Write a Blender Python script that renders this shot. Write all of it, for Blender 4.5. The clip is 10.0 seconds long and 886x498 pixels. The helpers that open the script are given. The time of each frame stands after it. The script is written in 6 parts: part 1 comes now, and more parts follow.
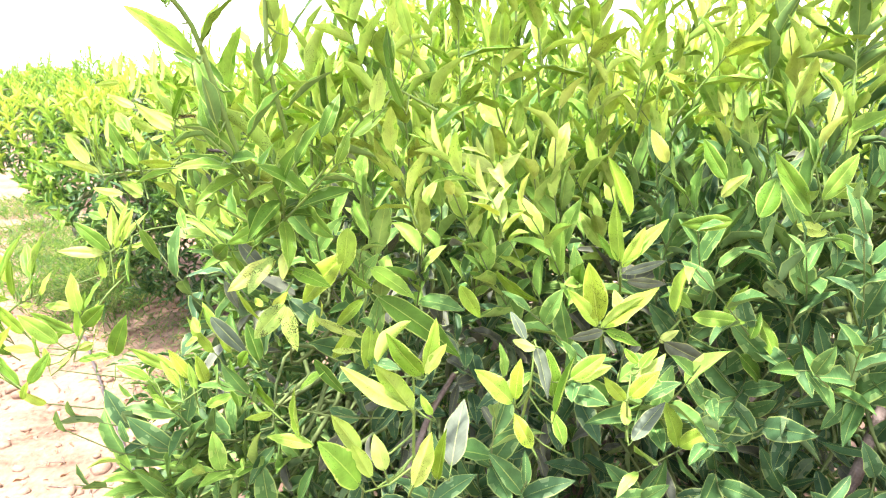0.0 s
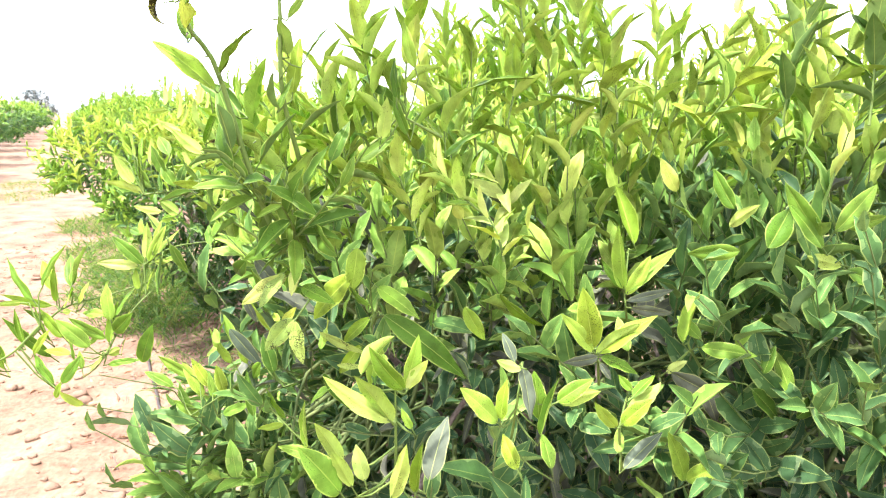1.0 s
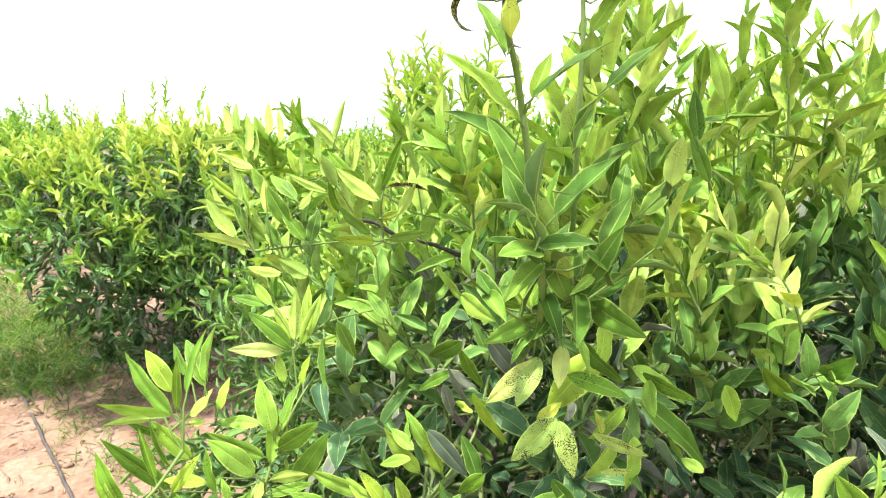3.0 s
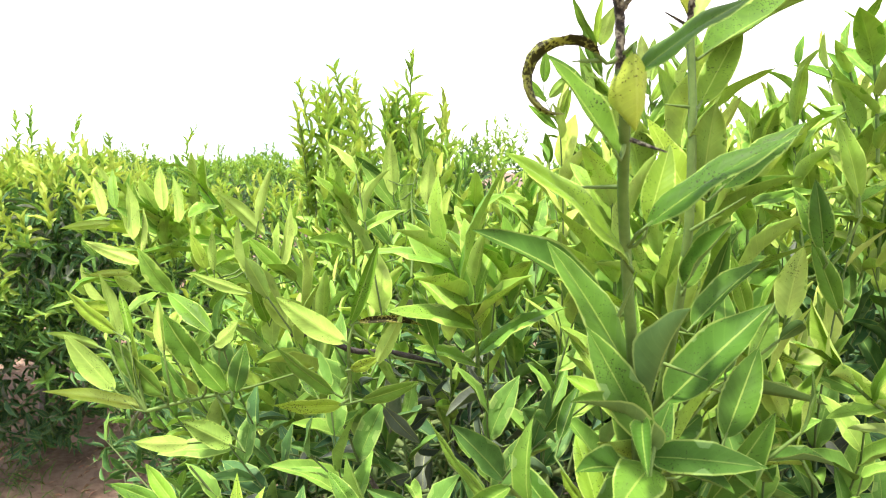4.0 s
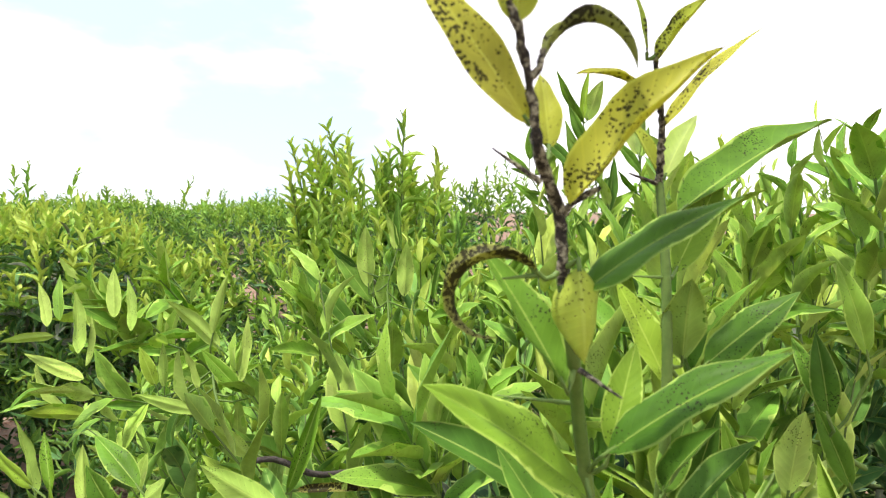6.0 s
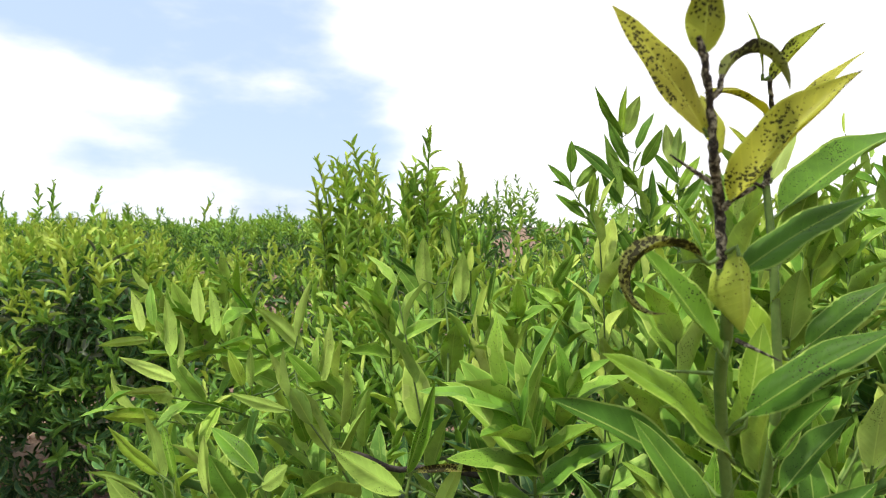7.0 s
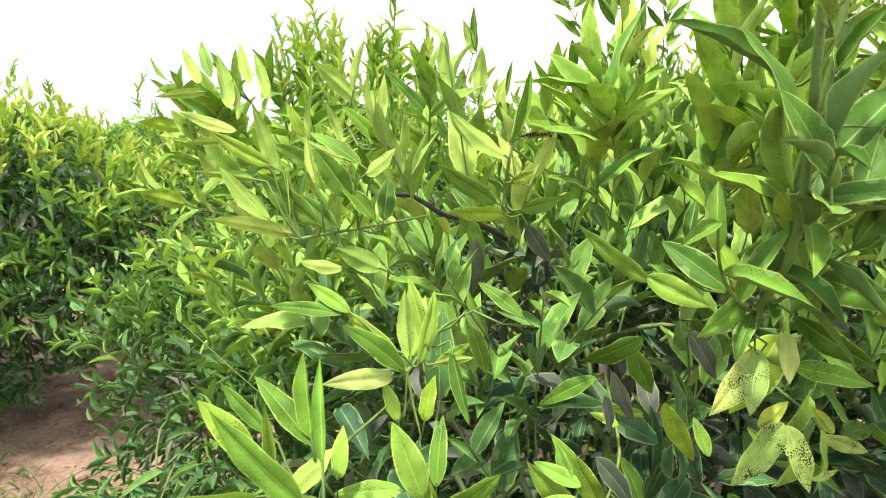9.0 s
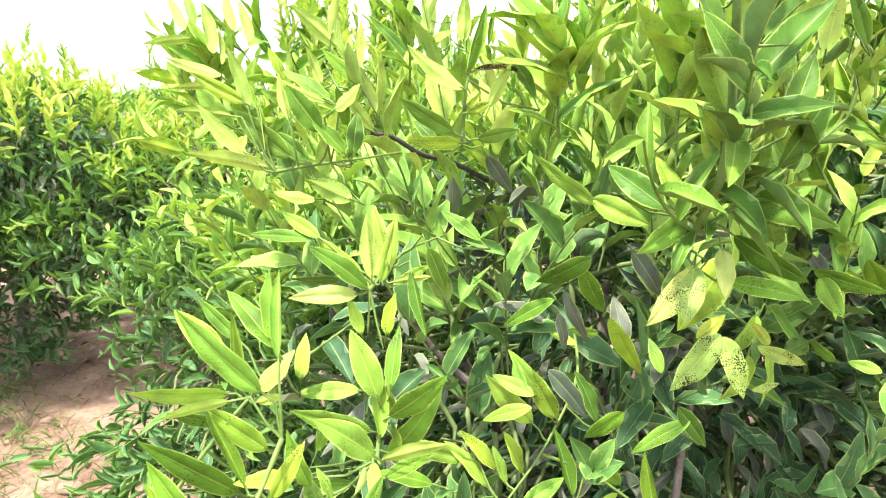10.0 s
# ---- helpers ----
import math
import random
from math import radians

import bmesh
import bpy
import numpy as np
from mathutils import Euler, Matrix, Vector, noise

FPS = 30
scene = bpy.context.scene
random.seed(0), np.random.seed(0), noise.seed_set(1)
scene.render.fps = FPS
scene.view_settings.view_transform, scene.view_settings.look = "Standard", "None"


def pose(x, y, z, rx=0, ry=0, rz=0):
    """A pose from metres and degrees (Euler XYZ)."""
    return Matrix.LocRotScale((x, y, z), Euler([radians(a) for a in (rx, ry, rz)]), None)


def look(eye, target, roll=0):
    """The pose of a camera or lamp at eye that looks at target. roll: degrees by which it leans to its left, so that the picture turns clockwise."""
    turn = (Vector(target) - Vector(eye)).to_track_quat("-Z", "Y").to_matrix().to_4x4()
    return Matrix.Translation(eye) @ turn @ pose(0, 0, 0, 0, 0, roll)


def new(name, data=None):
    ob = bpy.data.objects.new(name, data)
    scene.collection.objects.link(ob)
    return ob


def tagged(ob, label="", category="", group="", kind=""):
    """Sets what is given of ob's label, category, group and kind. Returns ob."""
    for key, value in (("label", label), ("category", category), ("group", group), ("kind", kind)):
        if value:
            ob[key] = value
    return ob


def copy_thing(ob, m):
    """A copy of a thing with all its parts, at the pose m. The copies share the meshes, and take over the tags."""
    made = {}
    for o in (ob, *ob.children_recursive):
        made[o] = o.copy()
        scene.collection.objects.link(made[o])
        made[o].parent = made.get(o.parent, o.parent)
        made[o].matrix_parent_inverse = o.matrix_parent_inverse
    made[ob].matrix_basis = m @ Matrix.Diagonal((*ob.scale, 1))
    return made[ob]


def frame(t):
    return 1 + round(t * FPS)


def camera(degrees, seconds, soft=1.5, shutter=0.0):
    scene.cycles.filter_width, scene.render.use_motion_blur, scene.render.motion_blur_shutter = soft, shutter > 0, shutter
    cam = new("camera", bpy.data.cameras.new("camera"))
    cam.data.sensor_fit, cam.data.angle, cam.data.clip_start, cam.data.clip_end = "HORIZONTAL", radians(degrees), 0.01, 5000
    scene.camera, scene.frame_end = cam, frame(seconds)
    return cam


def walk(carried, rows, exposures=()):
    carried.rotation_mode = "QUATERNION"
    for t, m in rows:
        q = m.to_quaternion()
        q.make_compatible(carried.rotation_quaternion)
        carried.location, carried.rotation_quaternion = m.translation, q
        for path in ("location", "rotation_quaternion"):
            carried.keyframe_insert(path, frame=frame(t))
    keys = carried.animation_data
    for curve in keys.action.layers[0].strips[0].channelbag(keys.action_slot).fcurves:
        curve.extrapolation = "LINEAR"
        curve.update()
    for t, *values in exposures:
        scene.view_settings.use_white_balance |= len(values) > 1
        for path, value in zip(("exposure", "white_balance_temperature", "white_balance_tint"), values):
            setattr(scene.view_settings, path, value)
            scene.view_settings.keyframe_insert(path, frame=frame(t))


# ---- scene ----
cam = camera(72.0, 10.0, 1.15)
cam.data.dof.use_dof = True           # a small lens, in focus on the near face of the crown
cam.data.dof.focus_distance = 0.60
cam.data.dof.aperture_fstop = 22.0
PATH = [
    (0, (0.0326, 0.1657, 1.4862), (0.0236, 2.0997, 0.9742), 0.4),
    (0.5, (0.0831, 0.1595, 1.5022), (0.0391, 2.1165, 1.0932), 0.6),
    (1, (0.0979, 0.146, 1.4862), (-0.1021, 2.09, 1.0592), 0.7),
    (1.5, (-0.0401, 0.1546, 1.4936), (-0.0311, 2.1046, 1.0506), -0.5),
    (2, (-0.2076, 0.1386, 1.4775), (-0.0146, 2.0876, 1.0735), -0.1),
    (2.5, (-0.2828, 0.1694, 1.48), (-0.0738, 2.1204, 1.095), 2.3),
    (2.7, (-0.2968, 0.2142, 1.4814), (-0.1448, 2.1752, 1.1204), 1.6),
    (3.8, (-0.3458, 0.5152, 1.536), (0.1582, 2.4312, 1.261), 1.3),
    (4, (-0.3542, 0.5334, 1.55), (0.1638, 2.4484, 1.295), 0.8),
    (4.5, (-0.3472, 0.5572, 1.5752), (0.1958, 2.4682, 1.3442), 0.3),
    (5, (-0.3276, 0.574, 1.5906), (0.2404, 2.481, 1.3906), -0.1),
    (5.2, (-0.3066, 0.5796, 1.599), (0.2224, 2.4936, 1.36), -0.2),
    (6.3, (-0.315, 0.574, 1.613), (0.194, 2.506, 1.529), 0.2),
    (6.5, (-0.3304, 0.5698, 1.613), (0.1786, 2.5028, 1.537), -0.1),
    (7, (-0.3822, 0.5558, 1.606), (0.1088, 2.4928, 1.532), -0.2),
    (7.5, (-0.4186, 0.5418, 1.592), (0.1444, 2.4588, 1.502), -0.9),
    (8, (-0.462, 0.5264, 1.5444), (0.103, 2.4334, 1.3344), -1.4),
    (8.5, (-0.4984, 0.532, 1.4842), (0.1246, 2.412, 1.2052), -0.8),
    (9, (-0.5264, 0.5194, 1.4464), (0.1836, 2.3544, 1.0884), 0.8),
    (9.5, (-0.5306, 0.4956, 1.4338), (0.0984, 2.3466, 1.0118), -0.3),
    (10, (-0.4956, 0.4676, 1.424), (0.1474, 2.3006, 0.949), -0.1),
]
EXPOSURES = [(0, 2.05, 6500, 30), (0.5, 1.99, 6500, 30), (1.0, 1.78, 6500, 29), (2.0, 1.60, 6500, 24), (2.5, 1.52, 6500, 22), (4.0, 1.10, 6500, 23), (4.5, 0.79, 6500, 23), (5.0, 0.60, 6500, 22), (6.5, 0.41, 6500, 18), (7.0, 0.05, 6500, 16), (7.5, 0.00, 6500, 16), (8.0, -0.10, 6500, 16), (8.5, 0.33, 6500, 19), (9.0, 0.98, 6500, 21), (9.5, 1.42, 6500, 22), (10.0, 1.70, 6500, 23)]
walk(cam, [(t, look(eye, target, roll)) for t, eye, target, roll in PATH], EXPOSURES)

# ---- light ----
SUN_AZ, SUN_EL = -100.0, 70.0          # degrees to the right of +y, and above the horizon
world = bpy.data.worlds.new("sky")
scene.world = world
world.use_nodes = True
wn, wl = world.node_tree.nodes, world.node_tree.links
wn.clear()
w_out = wn.new("ShaderNodeOutputWorld")
w_bg = wn.new("ShaderNodeBackground")
w_sky = wn.new("ShaderNodeTexSky")
w_sky.sky_type = "NISHITA"
w_sky.sun_disc = False
w_sky.sun_elevation = radians(SUN_EL)
w_sky.sun_rotation = radians(SUN_AZ)
w_sky.dust_density = 1.2
w_co = wn.new("ShaderNodeTexCoord")
w_map = wn.new("ShaderNodeMapping")
w_map.inputs["Scale"].default_value = (1.0, 1.0, 2.4)
w_map.inputs["Location"].default_value = (1.9, 3.4, 0.7)
w_no = wn.new("ShaderNodeTexNoise")
w_no.inputs["Scale"].default_value = 1.9
w_no.inputs["Detail"].default_value = 7.0
w_no.inputs["Roughness"].default_value = 0.5
w_dot = wn.new("ShaderNodeVectorMath")
w_dot.operation = "DOT_PRODUCT"
w_dot.inputs[1].default_value = (0.866, -0.5, 0.0)      # more cloud on this side
w_add = wn.new("ShaderNodeMath")
w_add.operation = "MULTIPLY_ADD"
w_add.inputs[1].default_value = 0.22
w_rm = wn.new("ShaderNodeMapRange")
w_rm.interpolation_type = "SMOOTHSTEP"
w_rm.inputs["From Min"].default_value = 0.30
w_rm.inputs["From Max"].default_value = 0.47
w_mix = wn.new("ShaderNodeMix")
w_mix.data_type = "RGBA"
w_mix.inputs["B"].default_value = (10.5, 10.6, 10.8, 1)
w_haze = wn.new("ShaderNodeMix")
w_haze.data_type = "RGBA"
w_haze.inputs["Factor"].default_value = 0.7
w_haze.inputs["B"].default_value = (5.6, 7.3, 9.5, 1)
wl.new(w_co.outputs["Generated"], w_map.inputs["Vector"])
wl.new(w_map.outputs["Vector"], w_no.inputs["Vector"])
wl.new(w_co.outputs["Generated"], w_dot.inputs[0])
wl.new(w_dot.outputs["Value"], w_add.inputs[0])
wl.new(w_no.outputs["Fac"], w_add.inputs[2])
wl.new(w_add.outputs["Value"], w_rm.inputs["Value"])
wl.new(w_rm.outputs["Result"], w_mix.inputs["Factor"])
wl.new(w_sky.outputs["Color"], w_haze.inputs["A"])
wl.new(w_haze.outputs["Result"], w_mix.inputs["A"])
wl.new(w_mix.outputs["Result"], w_bg.inputs["Color"])
w_bg.inputs["Strength"].default_value = 0.125
wl.new(w_bg.outputs["Background"], w_out.inputs["Surface"])

sun_data = bpy.data.lights.new("sun", "SUN")
sun_data.energy = 5.0
sun_data.angle = radians(4.0)
sun_data.color = (1.0, 0.95, 0.86)
sun = new("sun", sun_data)
_a, _e = radians(SUN_AZ), radians(SUN_EL)
sun.matrix_world = look((math.sin(_a) * math.cos(_e) * 30, math.cos(_a) * math.cos(_e) * 30, math.sin(_e) * 30), (0, 0, 0))


# ---- materials ----
def material(name):
    m = bpy.data.materials.new(name)
    m.use_nodes = True
    m.node_tree.nodes.clear()
    return m, m.node_tree.nodes, m.node_tree.links


def ramp(n, stops):
    r = n.new("ShaderNodeValToRGB")
    el = r.color_ramp.elements
    while len(el) < len(stops):
        el.new(0.5)
    for e, (p, c) in zip(el, stops):
        e.position, e.color = p, (*c, 1)
    return r


def math_node(n, l, op, a, b=None, clamp=False):
    m = n.new("ShaderNodeMath")
    m.operation, m.use_clamp = op, clamp
    for i, v in enumerate((a, b)):
        if v is None:
            continue
        if isinstance(v, (int, float)):
            m.inputs[i].default_value = v
        else:
            l.new(v, m.inputs[i])
    return m.outputs[0]


def mix_rgb(n, l, fac, a, b, blend="MIX"):
    m = n.new("ShaderNodeMix")
    m.data_type, m.blend_type = "RGBA", blend
    for key, v in (("Factor", fac), ("A", a), ("B", b)):
        if isinstance(v, (int, float)):
            m.inputs[key].default_value = v
        elif isinstance(v, tuple):
            m.inputs[key].default_value = (*v, 1)
        else:
            l.new(v, m.inputs[key])
    return m.outputs["Result"]


def leaf_material(name, stops, source, specks=0.0, through_light=0.45, gloss=0.44):
    """A citrus leaf: tone by leaf, pale midrib and margin, faint side veins, dusty mottling, light that shines through."""
    m, n, l = material(name)
    if source == "object":
        tone = n.new("ShaderNodeObjectInfo").outputs["Random"]
    else:
        at = n.new("ShaderNodeAttribute")
        at.attribute_name = "tone"
        tone = at.outputs["Fac"]
    r = ramp(n, [(p, (c[0] * 1.12, c[1], c[2] * 1.28)) for p, c in stops])
    l.new(tone, r.inputs["Fac"])
    uv = n.new("ShaderNodeUVMap")
    uv.uv_map = "leaf_uv"
    sep = n.new("ShaderNodeSeparateXYZ")
    l.new(uv.outputs["UV"], sep.inputs["Vector"])
    across = math_node(n, l, "ABSOLUTE", math_node(n, l, "SUBTRACT", sep.outputs["X"], 0.5))
    rib = math_node(n, l, "LESS_THAN", across, 0.022)
    edge = n.new("ShaderNodeMapRange")
    edge.inputs["From Min"].default_value, edge.inputs["From Max"].default_value = 0.448, 0.470
    l.new(across, edge.inputs["Value"])
    mott = n.new("ShaderNodeTexNoise")
    mott.inputs["Scale"].default_value, mott.inputs["Detail"].default_value = 45.0, 4.0
    geo = n.new("ShaderNodeNewGeometry")
    l.new(geo.outputs["Position"], mott.inputs["Vector"])
    shade = n.new("ShaderNodeMapRange")
    shade.inputs["From Min"].default_value, shade.inputs["From Max"].default_value = 0.3, 0.7
    shade.inputs["To Min"].default_value, shade.inputs["To Max"].default_value = 0.72, 1.26
    l.new(mott.outputs["Fac"], shade.inputs["Value"])
    vein = math_node(n, l, "SINE", math_node(n, l, "MULTIPLY", math_node(n, l, "SUBTRACT", sep.outputs["Y"], math_node(n, l, "MULTIPLY", across, 0.35)), 70.0))
    col = mix_rgb(n, l, 1.0, r.outputs["Color"], shade.outputs["Result"], "MULTIPLY")
    blot = n.new("ShaderNodeTexNoise")
    blot.inputs["Scale"].default_value, blot.inputs["Detail"].default_value = 22.0, 3.0
    l.new(geo.outputs["Position"], blot.inputs["Vector"])
    patch = n.new("ShaderNodeMapRange")
    patch.inputs["From Min"].default_value, patch.inputs["From Max"].default_value = 0.52, 0.72
    l.new(blot.outputs["Fac"], patch.inputs["Value"])
    col = mix_rgb(n, l, math_node(n, l, "MULTIPLY", patch.outputs["Result"], 0.6), col, mix_rgb(n, l, 1.0, col, (1.16, 1.22, 1.0), "MULTIPLY"))
    vein_fac = math_node(n, l, "MULTIPLY", math_node(n, l, "GREATER_THAN", vein, 0.93), 0.22)
    col = mix_rgb(n, l, vein_fac, col, mix_rgb(n, l, 1.0, col, (1.5, 1.35, 1.3), "MULTIPLY"))
    pale = mix_rgb(n, l, 0.6, mix_rgb(n, l, 1.0, r.outputs["Color"], (1.6, 1.5, 1.6), "MULTIPLY"), (0.50, 0.62, 0.14))
    col = mix_rgb(n, l, math_node(n, l, "MULTIPLY", rib, 0.45), col, pale)
    col = mix_rgb(n, l, math_node(n, l, "MULTIPLY", edge.outputs["Result"], 0.5), col, pale)
    if specks:
        vo = n.new("ShaderNodeTexVoronoi")
        vo.inputs["Scale"].default_value = 720.0
        l.new(geo.outputs["Position"], vo.inputs["Vector"])
        big = n.new("ShaderNodeTexNoise")
        big.inputs["Scale"].default_value = 55.0
        l.new(geo.outputs["Position"], big.inputs["Vector"])
        lim = n.new("ShaderNodeMapRange")
        lim.inputs["From Min"].default_value, lim.inputs["From Max"].default_value = 0.40, 0.66
        lim.inputs["To Min"].default_value, lim.inputs["To Max"].default_value = 0.05 * specks, 0.28 * specks
        l.new(big.outputs["Fac"], lim.inputs["Value"])
        spot = math_node(n, l, "LESS_THAN", vo.outputs["Distance"], lim.outputs["Result"])
        col = mix_rgb(n, l, math_node(n, l, "MULTIPLY", spot, 0.9), col, (0.018, 0.016, 0.008))
    bump = n.new("ShaderNodeBump")
    bump.inputs["Strength"].default_value, bump.inputs["Distance"].default_value = 0.12, 0.0003
    l.new(vein, bump.inputs["Height"])
    p = n.new("ShaderNodeBsdfPrincipled")
    l.new(col, p.inputs["Base Color"])
    rough = n.new("ShaderNodeMapRange")
    rough.inputs["To Min"].default_value, rough.inputs["To Max"].default_value = gloss - 0.08, gloss + 0.16
    l.new(mott.outputs["Fac"], rough.inputs["Value"])
    l.new(rough.outputs["Result"], p.inputs["Roughness"])
    p.inputs["Specular IOR Level"].default_value = 0.10
    l.new(bump.outputs["Normal"], p.inputs["Normal"])
    t = n.new("ShaderNodeBsdfTranslucent")
    l.new(mix_rgb(n, l, 1.0, col, (1.45, 1.42, 0.70), "MULTIPLY"), t.inputs["Color"])
    mx = n.new("ShaderNodeMixShader")
    mx.inputs["Fac"].default_value = through_light
    l.new(p.outputs["BSDF"], mx.inputs[1])
    l.new(t.outputs["BSDF"], mx.inputs[2])
    out = n.new("ShaderNodeOutputMaterial")
    l.new(mx.outputs["Shader"], out.inputs["Surface"])
    return m


def rough_material(name, stops, scale, rough=0.85, bump_m=0.002, fine=6.0, detail=6.0):
    """A matt surface: colour by noise at two scales, with relief."""
    m, n, l = material(name)
    geo = n.new("ShaderNodeNewGeometry")
    a = n.new("ShaderNodeTexNoise")
    a.inputs["Scale"].default_value, a.inputs["Detail"].default_value = scale, detail
    b = n.new("ShaderNodeTexNoise")
    b.inputs["Scale"].default_value, b.inputs["Detail"].default_value = scale * fine, 4.0
    for k in (a, b):
        l.new(geo.outputs["Position"], k.inputs["Vector"])
    s = math_node(n, l, "ADD", math_node(n, l, "MULTIPLY", a.outputs["Fac"], 0.65), math_node(n, l, "MULTIPLY", b.outputs["Fac"], 0.35))
    r = ramp(n, stops)
    l.new(s, r.inputs["Fac"])
    bump = n.new("ShaderNodeBump")
    bump.inputs["Strength"].default_value, bump.inputs["Distance"].default_value = 0.8, bump_m
    l.new(b.outputs["Fac"], bump.inputs["Height"])
    p = n.new("ShaderNodeBsdfPrincipled")
    l.new(r.outputs["Color"], p.inputs["Base Color"])
    p.inputs["Roughness"].default_value = rough
    p.inputs["Specular IOR Level"].default_value = 0.25
    l.new(bump.outputs["Normal"], p.inputs["Normal"])
    out = n.new("ShaderNodeOutputMaterial")
    l.new(p.outputs["BSDF"], out.inputs["Surface"])
    return m


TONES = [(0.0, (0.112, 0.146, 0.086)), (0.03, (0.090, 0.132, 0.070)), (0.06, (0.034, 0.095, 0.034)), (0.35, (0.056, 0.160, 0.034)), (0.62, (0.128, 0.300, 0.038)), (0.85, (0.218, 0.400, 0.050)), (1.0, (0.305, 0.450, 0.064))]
UNDER = [(0.0, (0.138, 0.172, 0.105)), (0.03, (0.126, 0.174, 0.096)), (0.06, (0.105, 0.195, 0.082)), (0.35, (0.118, 0.262, 0.062)), (0.62, (0.210, 0.395, 0.068)), (0.85, (0.285, 0.460, 0.078)), (1.0, (0.345, 0.500, 0.088))]
FRESH = [(0.0, (0.045, 0.130, 0.010)), (0.5, (0.088, 0.215, 0.014)), (1.0, (0.190, 0.330, 0.024))]
FRESH_UNDER = [(0.0, (0.160, 0.325, 0.042)), (0.5, (0.220, 0.400, 0.052)), (1.0, (0.295, 0.465, 0.065))]
# old leaves' dark green; also puts shade into low and far-side leaves
OLD_SHADED = [(0.0, (0.038, 0.115, 0.011)), (0.6, (0.062, 0.165, 0.014)), (1.0, (0.098, 0.220, 0.020))]
OLD_SHADED_UNDER = [(0.0, (0.082, 0.185, 0.038)), (1.0, (0.135, 0.265, 0.052))]
YELLOW = [(0.0, (0.230, 0.350, 0.036)), (0.5, (0.300, 0.385, 0.038)), (1.0, (0.350, 0.400, 0.042))]
PALE = [(0.0, (0.270, 0.440, 0.090)), (1.0, (0.370, 0.500, 0.130))]
M_LEAVES = (leaf_material("leaf_mixed", TONES, "leaf", specks=0.55, through_light=0.18, gloss=0.44), leaf_material("leaf_mixed_under", UNDER, "leaf", specks=0.45, through_light=0.22, gloss=0.62))
M_LEAF = (leaf_material("leaf_green", FRESH, "object", specks=1.2, through_light=0.24, gloss=0.46), leaf_material("leaf_green_under", FRESH_UNDER, "object", specks=1.1, through_light=0.27, gloss=0.6))
M_LEAF_OLD_SHADED = (leaf_material("leaf_old_shaded", OLD_SHADED, "object", specks=0.9, through_light=0.16, gloss=0.44), leaf_material("leaf_old_shaded_under", OLD_SHADED_UNDER, "object", through_light=0.18, gloss=0.6))
M_LEAF_SPECK = leaf_material("leaf_specked", YELLOW, "object", specks=1.9, through_light=0.38)
M_LEAF_CRUST = leaf_material("leaf_blackened", [(0.0, (0.150, 0.200, 0.045)), (1.0, (0.230, 0.260, 0.050))], "object", specks=3.0)
M_FLUSH = (leaf_material("leaf_flush", [(0.0, (0.105, 0.272, 0.026)), (1.0, (0.205, 0.375, 0.038))], "object", specks=0.9, through_light=0.30, gloss=0.46), leaf_material("leaf_flush_under", [(0.0, (0.240, 0.425, 0.060)), (1.0, (0.330, 0.500, 0.085))], "object", specks=0.9, through_light=0.34, gloss=0.62))
M_LEAF_YELLOW = leaf_material("leaf_yellowed", PALE, "object", specks=0.5)
M_LEAF_SPOTTED = leaf_material("leaf_spotted", [(0.0, (0.190, 0.345, 0.060)), (1.0, (0.310, 0.440, 0.085))], "object", specks=1.9, through_light=0.3)
M_LEAF_SWOLLEN = leaf_material("leaf_swollen", [(0.0, (0.290, 0.420, 0.045)), (1.0, (0.340, 0.450, 0.050))], "object", specks=1.0, through_light=0.35)
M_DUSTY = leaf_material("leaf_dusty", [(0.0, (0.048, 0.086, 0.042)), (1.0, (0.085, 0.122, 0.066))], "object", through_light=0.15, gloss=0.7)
M_DARK_BARK = rough_material("dark_bark", [(0.3, (0.022, 0.019, 0.016)), (0.7, (0.085, 0.075, 0.065))], 90.0, 0.85, 0.002)
M_STEM = rough_material("green_stem", [(0.3, (0.065, 0.125, 0.022)), (0.7, (0.125, 0.205, 0.040))], 60.0, 0.6, 0.0005)
M_CRUST = rough_material("blackened_stem", [(0.40, (0.010, 0.009, 0.006)), (0.50, (0.040, 0.034, 0.022)), (0.58, (0.26, 0.25, 0.16))], 420.0, 0.7, 0.0012, 2.5)
M_BARK = rough_material("bark", [(0.3, (0.075, 0.062, 0.048)), (0.7, (0.20, 0.175, 0.145))], 45.0, 0.9, 0.002)
M_TWIG = rough_material("twig_skin", [(0.3, (0.06, 0.115, 0.030)), (0.7, (0.14, 0.19, 0.06))], 30.0, 0.75, 0.0006)
M_SAND = rough_material("sandy_soil", [(0.33, (0.072, 0.044, 0.027)), (0.42, (0.135, 0.088, 0.055)), (0.52, (0.188, 0.129, 0.084)), (0.64, (0.238, 0.171, 0.115))], 3.2, 0.95, 0.014, 13.0, 11.0)
M_CLOD = rough_material("soil_clod", [(0.3, (0.13, 0.085, 0.055)), (0.7, (0.28, 0.20, 0.135))], 20.0, 0.95, 0.004)
M_HOSE = rough_material("black_hose", [(0.3, (0.028, 0.026, 0.024)), (0.7, (0.085, 0.075, 0.065))], 12.0, 0.5, 0.0004)
M_GRASS = leaf_material("grass_blade", [(0.0, (0.035, 0.110, 0.026)), (0.6, (0.062, 0.165, 0.036)), (1.0, (0.150, 0.220, 0.060))], "leaf")
M_LITTER = leaf_material("dry_leaf", [(0.0, (0.16, 0.09, 0.045)), (1.0, (0.36, 0.25, 0.14))], "leaf", through_light=0.1, gloss=0.7)
